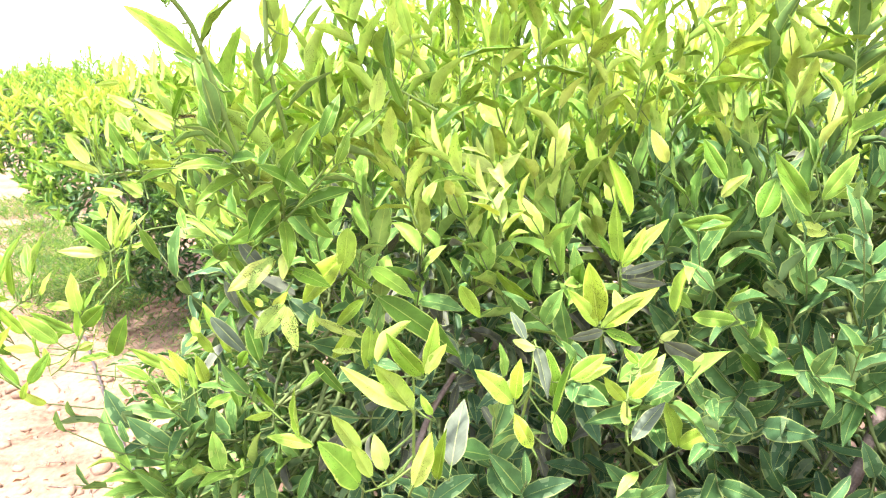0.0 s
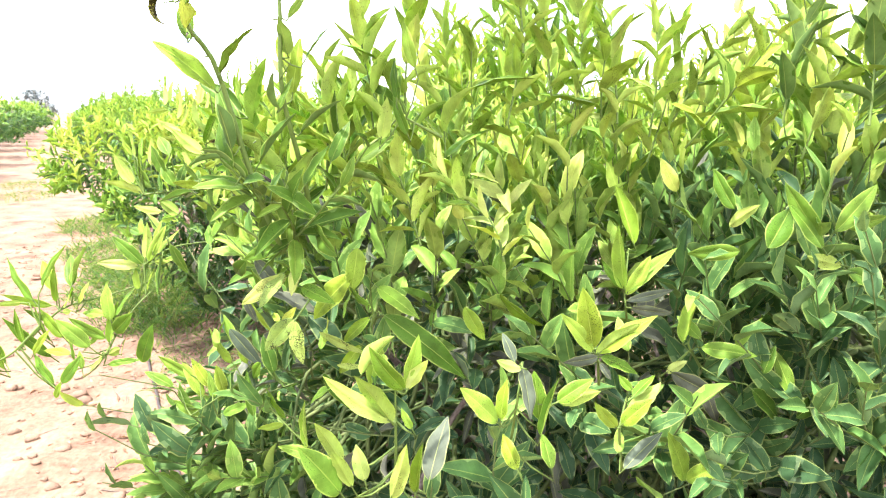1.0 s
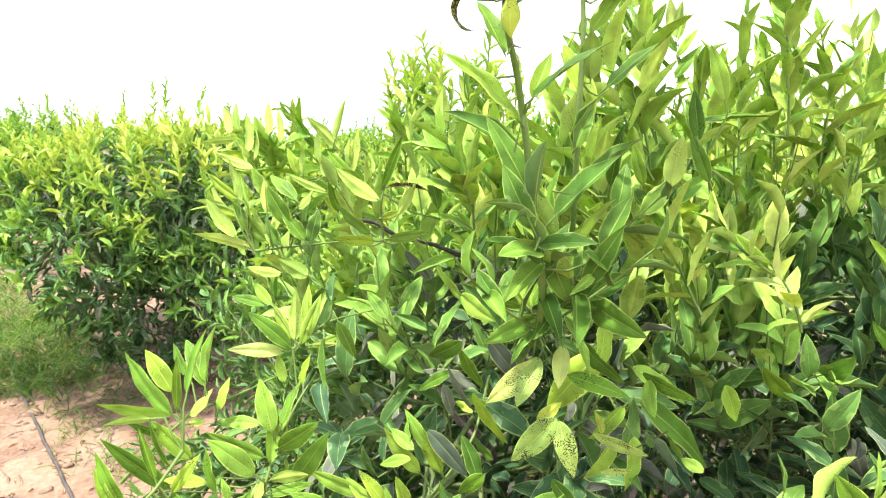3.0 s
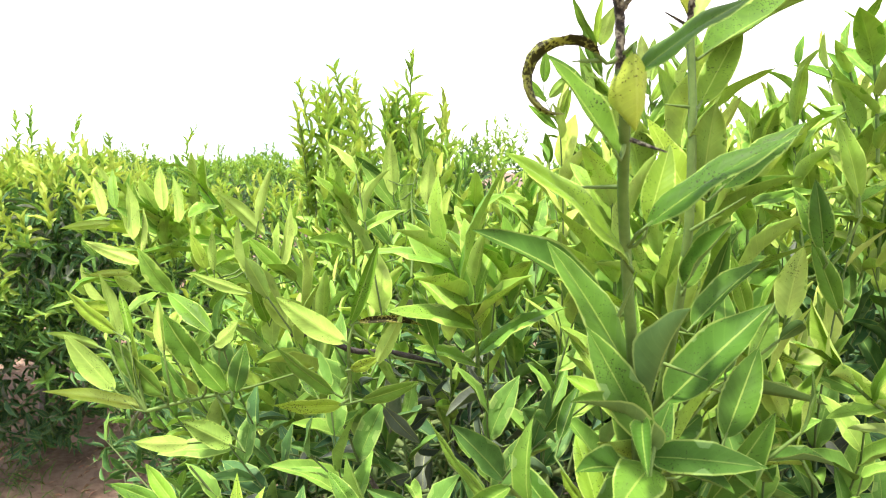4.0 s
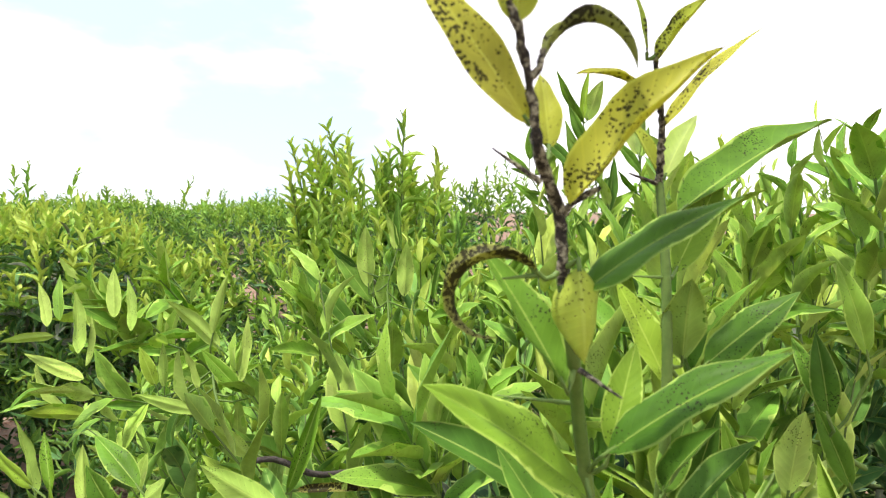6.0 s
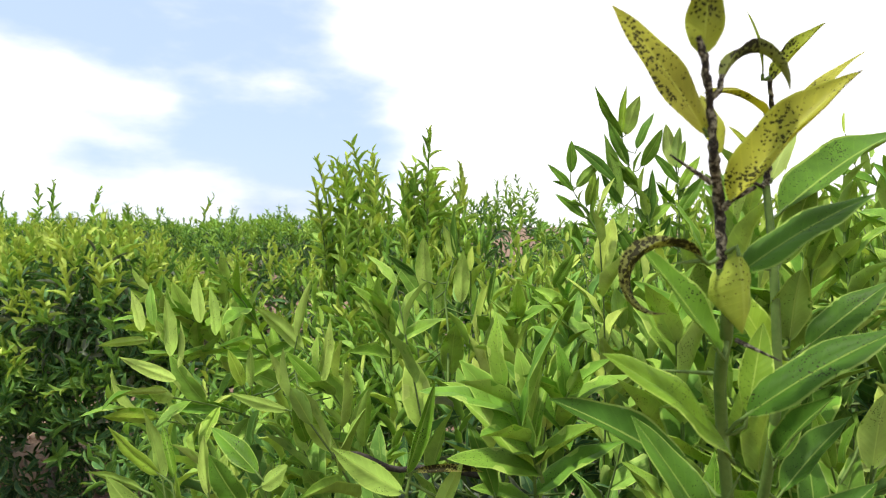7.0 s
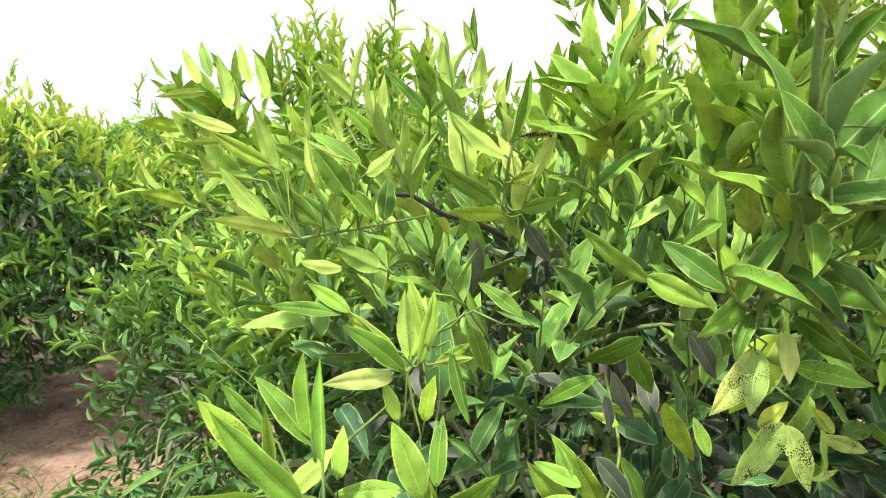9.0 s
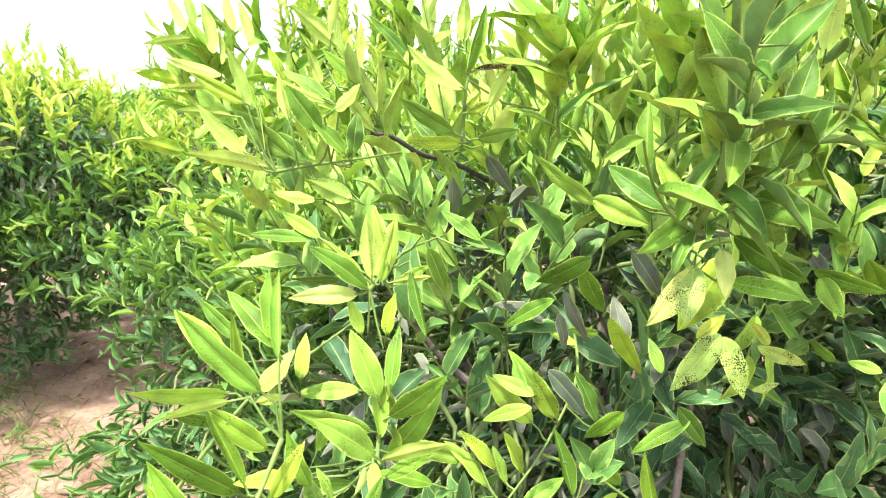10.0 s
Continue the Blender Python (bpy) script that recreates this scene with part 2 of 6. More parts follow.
# distance haze is put into the colour: the trees' green paled to grey
M_HAZE = rough_material("hazed_far_trees", [(0.3, (0.26, 0.33, 0.31)), (0.7, (0.38, 0.44, 0.43))], 0.5, 0.95, 0.0)

# ---- leaf shapes ----
RNG = np.random.default_rng(11)


def leaf_grid(rows, cols, fold, curl, wave=0.0, twist=0.0, slim=0.38, thick=0.0, convex=False):
    """A leaf of length 1 along y: fold of the two halves in degrees, curl of the tip backwards in radians. With a thickness it has
    an upper and a lower skin that meet at the margin. Gives points, quads, uv and the skin of each quad (0 upper, 1 lower)."""
    v = 0.5 - 0.5 * np.cos(np.pi * np.linspace(0, 1, rows + 1)) if rows > 4 else np.linspace(0, 1, rows + 1)
    u = np.linspace(-1, 1, cols + 1)
    half = slim * 0.5 * (v / 0.40) ** 0.64 * ((1 - v) / 0.60) ** 0.96
    half = np.maximum(half, 0.006)
    half[0] = 0.014
    ang = curl * v ** 1.3
    dv = np.diff(v, prepend=0)
    yy, zz = np.cumsum(np.cos(ang) * dv), np.cumsum(-np.sin(ang) * dv)
    f = np.radians(fold)
    pts, uvs = [], []
    for skin in range(2 if thick else 1):
        for i in range(rows + 1):
            for k in u:
                g = f * (1.25 - 0.95 * abs(k) if convex else 0.45 + 0.75 * abs(k))
                x = k * half[i] * np.cos(g)
                up = abs(k) * half[i] * np.sin(g) + wave * np.sin(v[i] * 13 + (2 if k > 0 else 0)) * abs(k) * half[i]
                up -= skin * thick * (1 - abs(k)) * (half[i] / (slim * 0.5) + 0.15)
                a = twist * v[i]
                x, up = x * np.cos(a) - up * np.sin(a), x * np.sin(a) + up * np.cos(a)
                pts.append((x, yy[i] + up * np.sin(ang[i]), zz[i] + up * np.cos(ang[i])))
                uvs.append((0.5 + 0.5 * k, v[i]))
    quads, skins = [], []
    for skin in range(2 if thick else 1):
        s = skin * (rows + 1) * (cols + 1)
        for i in range(rows):
            for j in range(cols):
                q = (s + i * (cols + 1) + j, s + i * (cols + 1) + j + 1, s + (i + 1) * (cols + 1) + j + 1, s + (i + 1) * (cols + 1) + j)
                quads.append(q if skin == 0 else q[::-1])
                skins.append(skin)
    return np.array(pts), np.array(quads), np.array(uvs), np.array(skins)


SHAPES = [(40, 0.15), (52, 0.35), (44, 0.6), (60, 0.16), (34, 0.85), (54, 0.42), (28, 0.26), (62, 0.36)]
GRIDS = {
    "fine": [leaf_grid(7, 4, f, c, 0.12, 0.22 * (-1) ** i, 0.435 - 0.03 * (i % 3), 0.012, i % 2 == 1) for i, (f, c) in enumerate(SHAPES)],
    "mid": [leaf_grid(5, 2, f, c, 0.1, 0.2 * (-1) ** i, 0.435 - 0.03 * (i % 3)) for i, (f, c) in enumerate(SHAPES)],
    "blade": [leaf_grid(4, 2, f, c + 0.5, 0.0, 0.0, 0.08) for f, c in SHAPES],
    "speck": [leaf_grid(2, 1, f * 0.3, c, 0.0, 0.0, 0.45) for f, c in SHAPES],
    "far": [leaf_grid(2, 2, f, c, 0.0, 0.0, 0.38) for f, c in SHAPES],
}


def unit(a):
    return a / np.maximum(np.linalg.norm(a, axis=-1, keepdims=True), 1e-9)


def mesh_from(name, pts, quads, uvs=None, tone=None, mat=None, smooth=True, skins=None):
    me = bpy.data.meshes.new(name)
    me.vertices.add(len(pts))
    me.vertices.foreach_set("co", np.asarray(pts, np.float32).ravel())
    me.loops.add(quads.size)
    me.loops.foreach_set("vertex_index", quads.astype(np.int32).ravel())
    me.polygons.add(len(quads))
    k = quads.shape[1]
    me.polygons.foreach_set("loop_start", np.arange(0, quads.size, k, dtype=np.int32))
    me.polygons.foreach_set("use_smooth", np.full(len(quads), smooth))
    if uvs is not None:
        layer = me.uv_layers.new(name="leaf_uv")
        layer.data.foreach_set("uv", np.asarray(uvs, np.float32)[quads.ravel()].ravel())
    if tone is not None:
        me.attributes.new("tone", "FLOAT", "POINT").data.foreach_set("value", np.asarray(tone, np.float32))
    me.update(calc_edges=True)
    for m in (mat if isinstance(mat, tuple) else (mat,)):
        if m:
            me.materials.append(m)
    if skins is not None and isinstance(mat, tuple):
        me.polygons.foreach_set("material_index", np.asarray(skins, np.int32))
    return me


def leaves_mesh(name, leaves, lod, mat):
    """One joined mesh of many leaves. leaves: arrays base, way, face, size, tone, shape."""
    base, way, face, size, tone, shape = leaves
    all_p, all_q, all_u, all_t, all_s, start = [], [], [], [], [], 0
    y = unit(way)
    x = unit(np.cross(y, face))
    z = np.cross(x, y)
    for s, (p, q, uvs, skin) in enumerate(GRIDS[lod]):
        pick = np.nonzero(shape == s)[0]
        if not len(pick):
            continue
        k = size[pick][:, None, None]
        co = base[pick][:, None, :] + k * (p[None, :, 0:1] * x[pick][:, None, :] + p[None, :, 1:2] * y[pick][:, None, :] + p[None, :, 2:3] * z[pick][:, None, :])
        all_p.append(co.reshape(-1, 3))
        all_q.append((q[None] + (start + np.arange(len(pick)) * len(p))[:, None, None]).reshape(-1, 4))
        all_u.append(np.tile(uvs, (len(pick), 1)))
        all_s.append(np.tile(skin, len(pick)))
        all_t.append(np.repeat(tone[pick], len(p)))
        start += len(pick) * len(p)
    return mesh_from(name, np.concatenate(all_p), np.concatenate(all_q), np.concatenate(all_u), np.concatenate(all_t), mat, True, np.concatenate(all_s))


def tubes(lines, sides=6):
    """Points and quads of tapered tubes along lines of (points, start radius, end radius)."""
    P, Q, start = [], [], 0
    ring = np.arange(sides) * 2 * np.pi / sides
    for pts, r0, r1 in lines:
        pts = np.asarray(pts, float)
        m = len(pts)
        tan = unit(np.gradient(pts, axis=0))
        side = unit(np.cross(tan, np.array([0.31, 0.17, 0.93])))
        up = np.cross(tan, side)
        rad = np.linspace(r0, r1, m)
        co = pts[:, None] + rad[:, None, None] * (np.cos(ring)[None, :, None] * side[:, None] + np.sin(ring)[None, :, None] * up[:, None])
        P.append(co.reshape(-1, 3))
        i, j = np.meshgrid(np.arange(m - 1), np.arange(sides), indexing="ij")
        a = start + i * sides + j
        b = start + i * sides + (j + 1) % sides
        Q.append(np.stack([a, b, b + sides, a + sides], -1).reshape(-1, 4))
        start += m * sides
    return np.concatenate(P), np.concatenate(Q)


def bow(a, b, sag, n=7, wob=0.0, rng=RNG):
    """A curved line from a to b that bulges by the vector sag, with some wobble."""
    a, b, sag = (np.asarray(k, float) for k in (a, b, sag))
    t = np.linspace(0, 1, n)[:, None]
    line = a + (b - a) * t + sag * 4 * t * (1 - t)
    if wob:
        line[1:-1] += rng.normal(0, wob, (n - 2, 3))
    return line


def part(name, me, parent, label="", kind=""):
    ob = new(name, me)
    ob.parent = parent
    return tagged(ob, label=label, kind=kind)


def thing(name, place, label, category, group=""):
    ob = new(name)
    ob.empty_display_size = 0.1
    ob.location = place
    return tagged(ob, label, category, group)


def shoot_leaves(line, count, size, rng, spread=(64, 22), tone=(0.5, 1.0), start=0.12, droop=0.0, phase=None, loose=0.38):
    """Leaves in a spiral round a shoot: arrays base, way, face, size, tone, shape."""
    line = np.asarray(line)
    seg = np.linspace(start, 1.0, count)
    pos = seg * (len(line) - 1)
    i = np.minimum(pos.astype(int), len(line) - 2)
    f = (pos - i)[:, None]
    base = line[i] * (1 - f) + line[i + 1] * f
    axis = unit(line[i + 1] - line[i])
    ref = unit(np.cross(axis, np.array([0.2, 0.9, 0.1])))
    bi = np.cross(axis, ref)
    ph = (rng.uniform(0, 6.28) if phase is None else phase) + np.arange(count) * 2.4 + rng.normal(0, 0.3, count)
    rad = np.cos(ph)[:, None] * ref + np.sin(ph)[:, None] * bi
    ang = np.radians(spread[0] + (spread[1] - spread[0]) * seg + rng.normal(0, 12, count))[:, None]
    way = np.cos(ang) * axis + np.sin(ang) * rad
    face = np.sin(ang) * axis - np.cos(ang) * rad
    face = unit(face + rng.normal(0, loose, face.shape))
    if droop:
        way = unit(way + np.array([0, 0, -1.0]) * droop * rng.uniform(0.2, 1.3, count)[:, None])
        face = unit(face + np.array([0, 0, 1.0]) * 0.9 * droop)
    sz = size * rng.uniform(0.72, 1.12, count) * np.interp(seg, [0, 0.3, 0.75, 1.0], [0.8, 1.05, 0.95, 0.55])
    tn = np.clip(rng.uniform(*tone) * 0.35 + np.interp(seg, [0, 1], tone) * 0.65 + rng.normal(0, 0.09, count), 0, 1)
    return [base, way, face, sz, tn, rng.integers(0, len(SHAPES), count)]


def crown(lobes, shoots, size, rng, clear=None, length=(0.18, 0.42), per=(9, 15), filling=2500, tone_scale=1.0, hang=1.0):
    """Shoots all over the outside of a crown made of egg-shaped lobes (centre, radii), and old leaves inside, toned
    dark to put shade into the gaps. Gives leaves and twig lines.
    """
    got, twigs = [], []
    C = np.array([c for c, r in lobes], float)
    R = np.array([r for c, r in lobes], float)
    share = (R[:, 0] * R[:, 1] + R[:, 0] * R[:, 2] + R[:, 1] * R[:, 2])
    share = share / share.sum()
    low, high = (C - R)[:, 2].min(), (C + R)[:, 2].max()
    made = 0
    while made < shoots:
        k = rng.choice(len(lobes), p=share)
        nrm = unit(rng.normal(0, 1, 3))
        p = C[k] + nrm * R[k] * rng.uniform(0.80, 1.03)
        deep = (((p - C) / R) ** 2).sum(1)
        deep[k] = 9
        if deep.min() < 0.72 or p[2] < 0.1:
            continue
        made += 1
        out = unit(nrm / R[k])
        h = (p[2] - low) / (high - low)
        lift = np.interp(h, [0, 0.45, 0.70, 0.86], [0.15, 0.22, 0.45, 1.3])
        way = unit(out + np.array([0, 0, lift]) + rng.normal(0, 0.28, 3))
        ln = rng.uniform(*length) * np.interp(h, [0, 0.5, 1], [0.8, 0.9, 1.15])
        a = p - way * ln * 0.55
        b = p + way * ln * 0.45
        if clear is not None and (clear(b) or clear(p)):
            continue
        line = bow(a, b, rng.normal(0, 0.02, 3) + np.array([0, 0, -0.02 if lift > 0.3 else 0.03]), 6)
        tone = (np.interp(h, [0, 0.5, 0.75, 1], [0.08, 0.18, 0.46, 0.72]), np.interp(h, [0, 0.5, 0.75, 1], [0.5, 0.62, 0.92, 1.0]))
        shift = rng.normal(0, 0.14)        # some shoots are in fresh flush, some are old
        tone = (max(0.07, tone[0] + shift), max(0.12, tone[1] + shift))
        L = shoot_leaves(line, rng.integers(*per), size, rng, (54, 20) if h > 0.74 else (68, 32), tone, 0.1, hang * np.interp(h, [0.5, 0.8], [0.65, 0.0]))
        if hang < 1:
            L[1] = unit(L[1] + np.array([0, 0, 0.34]))
        got.append(L)
        twigs.append((line, 0.0016, 0.0008))
        if rng.random() < 0.5:
            heart = C[k] + (p - C[k]) * 0.45
            twigs.append((bow(heart, a, rng.normal(0, 0.04, 3), 6), 0.005, 0.0021))
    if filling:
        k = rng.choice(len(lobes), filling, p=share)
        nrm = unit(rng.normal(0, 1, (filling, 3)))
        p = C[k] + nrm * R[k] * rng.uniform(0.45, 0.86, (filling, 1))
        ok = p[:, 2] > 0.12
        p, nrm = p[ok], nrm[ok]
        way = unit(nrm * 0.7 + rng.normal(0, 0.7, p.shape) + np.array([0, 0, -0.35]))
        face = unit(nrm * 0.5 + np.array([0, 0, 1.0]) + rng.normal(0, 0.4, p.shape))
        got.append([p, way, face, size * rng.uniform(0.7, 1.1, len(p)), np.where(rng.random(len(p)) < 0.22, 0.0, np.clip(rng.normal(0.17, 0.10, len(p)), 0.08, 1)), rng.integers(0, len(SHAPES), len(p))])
    leaves = [np.concatenate([g[i] for g in got]) for i in range(6)]
    if tone_scale < 1:
        tone_scale = tone_scale * np.interp(leaves[0][:, 2], [0.3, 0.9, 1.35], [0.56, 1.10, 1.28])   # lower leaves are older; the shade down there is in their tone too
    leaves[4] = np.where(leaves[4] < 0.01, 0.015, np.clip(leaves[4] * tone_scale, 0.065, 1))
    if clear is not None:
        tip = leaves[0] + leaves[1] * leaves[3][:, None]
        keep = np.array([not (clear(a) or clear(b)) for a, b in zip(leaves[0], tip)])
        leaves = [g[keep] for g in leaves]
    return leaves, twigs


def trunk_and_limbs(tree, reach, rng, thick=0.05):
    """A short forked trunk and limbs towards the points of reach, all in the tree's own space."""
    top = np.array([rng.uniform(-0.04, 0.04), rng.uniform(-0.04, 0.04), 0.42])
    p, q = tubes([(bow((0, 0, -0.05), top, (0.015, 0.01, 0), 8, 0.004, rng), thick * 1.15, thick * 0.85)], 10)
    part("trunk", mesh_from("trunk", p, q, mat=M_BARK), tree, "grey-brown bark trunk")
    for e in reach:
        e = np.asarray(e, float)
        line = bow(top - (0, 0, 0.06), e, np.array([0, 0, -0.10]) + rng.normal(0, 0.03, 3), 10, 0.008, rng)
        side = [(line, thick * 0.55, 0.006)]
        for _ in range(3):
            i = rng.integers(4, 9)
            side.append((bow(line[i], line[i] + unit(rng.normal(0, 1, 3) + (0, 0, 0.7)) * rng.uniform(0.2, 0.4), rng.normal(0, 0.02, 3), 6), 0.009, 0.003))
        p, q = tubes(side, 7)
        part("limb", mesh_from("limb", p, q, mat=M_BARK), tree)


# ---- ground ----
ROW = np.array([-0.59, 0.807, 0.0])        # along the tree rows
SIDE = np.array([-0.807, -0.59, 0.0])      # across them, to the alley
MAIN = np.array([0.40, 1.75, 0.0])         # the trunk of the nearest tree
GAP = 3.9                                  # between trees in a row


def graded(centre, fine, step, far, grow=1.16):
    out, x, s = [], 0.0, step
    while x < far:
        out.append(x)
        s = step if x < fine else s * grow
        x += s
    out = np.array(out)
    return np.concatenate([-out[:0:-1], out]) + centre


def ground_height(x, y):
    v = Vector((x, y, 0))
    far = min(1.0, 14.0 / (1.0 + abs(x) + abs(y)))
    return 0.030 * noise.noise(v * 0.9) + far * (0.020 * noise.noise(v * 4.5) + 0.012 * abs(noise.noise(v * 13.0)))


def build_ground():
    xs, ys = graded(-1.6, 3.2, 0.045, 900), graded(3.4, 3.6, 0.045, 900)
    X, Y = np.meshgrid(xs, ys, indexing="ij")
    Z = np.array([ground_height(a, b) for a, b in zip(X.ravel(), Y.ravel())])
    pts = np.stack([X.ravel(), Y.ravel(), Z], 1)
    n = len(ys)
    i, j = np.meshgrid(np.arange(len(xs) - 1), np.arange(n - 1), indexing="ij")
    a = (i * n + j).ravel()
    quads = np.stack([a, a + n, a + n + 1, a + 1], 1)
    tagged(new("ground", mesh_from("ground", pts, quads, mat=M_SAND)), "pale sandy orchard soil, cloddy and trodden", "ground", kind="structure")


build_ground()

# ---- the nearest tree ----
def clear_near(p):
    """The open alley beside the nearest tree."""
    x, y, z = p
    edge = 0.80 + 0.5 * min(0.3, max(0.0, z - 1.30))
    if x < -0.30:
        edge += (1.2 if z > 1.28 else 0.25) * (-0.30 - x)
    if x > 0.2:
        edge -= 0.12 * min(1.0, (x - 0.2) / 0.3)
    if x < -0.36 * y and y < 2.6 and 1.52 - 0.44 * y < z < 1.52 - 0.24 * y:
        return True                    # hollow under the hanging sprays
    return y < edge or (x < -0.66 and y < 1.7) or (x < -0.48 and y < 1.6 and z < 1.05)


def nearest_tree():
    rng = np.random.default_rng(5)
    tree = thing("citrus_tree", MAIN, "young bushy citrus tree with bright upright shoots", "tree", "orchard trees")
    lobes = [((0.45, 1.75, 0.90), (1.0, 0.95, 0.56)), ((-0.04, 1.32, 1.00), (0.50, 0.50, 0.43)), ((-0.42, 2.35, 0.66), (0.50, 0.80, 0.42)), ((0.30, 1.32, 0.90), (0.55, 0.52, 0.54)),
             ((0.80, 1.27, 1.06), (0.58, 0.52, 0.56)), ((0.10, 2.50, 1.06), (0.45, 0.45, 0.48)), ((0.55, 2.80, 0.78), (0.80, 0.60, 0.50)), ((1.00, 2.10, 1.05), (0.70, 0.70, 0.58)), ((0.32, 1.32, 0.50), (0.72, 0.50, 0.36))]
    lobes = [(np.array(c) - MAIN, r) for c, r in lobes]
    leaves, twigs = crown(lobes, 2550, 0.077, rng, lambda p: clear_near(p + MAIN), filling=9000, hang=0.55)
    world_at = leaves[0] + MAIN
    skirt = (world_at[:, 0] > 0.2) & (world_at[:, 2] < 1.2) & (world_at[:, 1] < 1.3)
    # shade under the front of the crown, put into the skirt's tone
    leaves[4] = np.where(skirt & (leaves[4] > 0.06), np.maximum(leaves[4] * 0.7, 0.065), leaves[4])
    side = (world_at[:, 0] < -0.15) & (world_at[:, 2] < 1.0) & (leaves[4] > 0.06)
    leaves[4] = np.where(side, 0.09 + 0.64 * leaves[4], leaves[4])      # the alley side is in fresh leaf down to the ground
    leaves[1] = unit(leaves[1] + np.where(side, 0.45, 0.0)[:, None] * np.array([-0.4, -0.2, 0.9]))
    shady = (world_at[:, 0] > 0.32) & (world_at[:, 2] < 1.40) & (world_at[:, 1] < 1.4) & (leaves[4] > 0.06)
    leaves[4] = np.where(shady, np.maximum(leaves[4] * 0.55, 0.065), leaves[4])       # shade on the side away from the alley, put into the tone
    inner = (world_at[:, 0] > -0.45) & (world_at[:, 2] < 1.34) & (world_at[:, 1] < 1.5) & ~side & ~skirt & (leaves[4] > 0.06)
    leaves[4] = np.where(inner, np.maximum(leaves[4] * np.interp(world_at[:, 2], [0.95, 1.25], [0.38, 0.85]), 0.065), leaves[4])   # older leaves in the lower part of the crown, toned down further for shade between them
    hollow = (((world_at - (-0.175, 1.20, 1.05)) / (0.11, 0.34, 0.14)) ** 2).sum(1) < 1     # a gap between the boughs
    keep = ~(skirt & (rng.random(len(skirt)) < 0.3)) & ~(hollow & (rng.random(len(skirt)) < 0.93))
    leaves = [k[keep] for k in leaves]
    for x, y, z in ((-0.146, 2.83, 1.90), (0.07, 2.517, 1.904), (-0.083, 2.761, 1.874), (-0.222, 2.794, 1.813), (-0.003, 2.531, 1.775), (0.11, 2.605, 1.764), (-0.135, 2.666, 1.745)):
        tip = np.array((x, y, z)) - MAIN
        line = bow(tip + (rng.normal(0, 0.05), rng.normal(0, 0.05), -0.5), tip, rng.normal(0, 0.015, 3), 8)
        stem = line
        for k in range(5):
            if k:
                line = stem + (rng.normal(0, 0.06), rng.normal(0, 0.06), -rng.uniform(0.02, 0.16))
            leaves = [np.concatenate([u, v]) for u, v in zip(leaves, shoot_leaves(line, 30, 0.090, rng, (56, 20), (0.62, 1.0), loose=0.5))]
            twigs.append((line, 0.004, 0.0014))
    near = leaves[0][:, 1] + MAIN[1] < 1.35
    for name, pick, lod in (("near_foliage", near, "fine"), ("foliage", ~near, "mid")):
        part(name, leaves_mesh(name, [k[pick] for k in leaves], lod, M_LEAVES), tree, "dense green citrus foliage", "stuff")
    p, q = tubes(twigs, 5)
    part("twig_work", mesh_from("twig_work", p, q, mat=M_TWIG), tree, "thin green and grey twigs", "stuff")
    trunk_and_limbs(tree, [(-0.55, -0.4, 1.0), (0.3, -0.6, 1.1), (0.6, 0.3, 1.2), (-0.4, 0.6, 1.1), (0.0, 0.0, 1.3)], rng)
    return tree


near_tree = nearest_tree()


# ---- the other trees ----
def orchard_tree(seed, place, shoots, size, lod, height=1.75, wide=1.25, filling=1800, extra=(), mat=None, tone_scale=0.84, clear=None, label="young bushy citrus tree in an orchard row", group="orchard trees"):
    rng = np.random.default_rng(seed)
    tree = thing("citrus_tree" if mat is None else "distant_tree", place, label, "tree", group)
    lobes = [((0, 0, height * 0.58), (wide * 0.72, wide * 0.72, height * 0.33))]
    for k in range(15):
        a = k * 2.4 + rng.uniform(-0.3, 0.3)
        f = math.sqrt((k + 0.5) / 15)
        lobes.append(((math.cos(a) * wide * 0.72 * f, math.sin(a) * wide * 0.72 * f, height * (rng.uniform(0.40, 0.67) + 0.10 * (1 - f))), (wide * rng.uniform(0.28, 0.38), wide * rng.uniform(0.28, 0.38), height * rng.uniform(0.17, 0.25))))
    lobes += list(extra)
    leaves, twigs = crown(lobes, shoots, size, rng, clear, (0.13, 0.30), (8, 13), filling, tone_scale, 0.25)
    for _ in range(7):
        a, r = rng.uniform(0, 6.28), rng.uniform(0.1, 0.7) * wide
        b = np.array([math.cos(a) * r, math.sin(a) * r, height * 0.9])
        line = bow(b, b + (rng.normal(0, 0.05), rng.normal(0, 0.05), rng.uniform(0.16, 0.30)), rng.normal(0, 0.02, 3), 6)
        extra = shoot_leaves(line, 14, size * 0.75, rng, (40, 15), (0.5, 0.9))
        leaves = [np.concatenate([u, v]) for u, v in zip(leaves, extra)]
        twigs.append((line, 0.003, 0.0012))
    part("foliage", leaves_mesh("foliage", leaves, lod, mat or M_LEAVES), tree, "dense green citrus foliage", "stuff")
    trunk_and_limbs(tree, [(math.cos(a) * wide * 0.6, math.sin(a) * wide * 0.6, height * 0.6) for a in (0.4, 1.9, 3.3, 5.0)], rng, 0.040)
    return tree


# low boughs that hide the trunk from the alley
EXTRA = [((0.22, -0.78, 0.52), (0.40, 0.30, 0.42)), ((-0.12, -1.0, 0.78), (0.34, 0.3, 0.34)), ((0.75, -0.85, 0.75), (0.4, 0.4, 0.4)), ((1.1, -0.4, 0.65), (0.45, 0.4, 0.4)), ((1.32, -0.05, 1.02), (0.42, 0.45, 0.42))]
orchard_tree(21, np.array([-1.78, 4.65, 0.0]), 1250, 0.096, "mid", 1.74, 1.42, 10000, EXTRA, None, 0.92, lambda p: p[0] < -0.3 and p[1] < 0.3 and p[2] < 0.74 - 0.25 * (p[0] + 0.3))
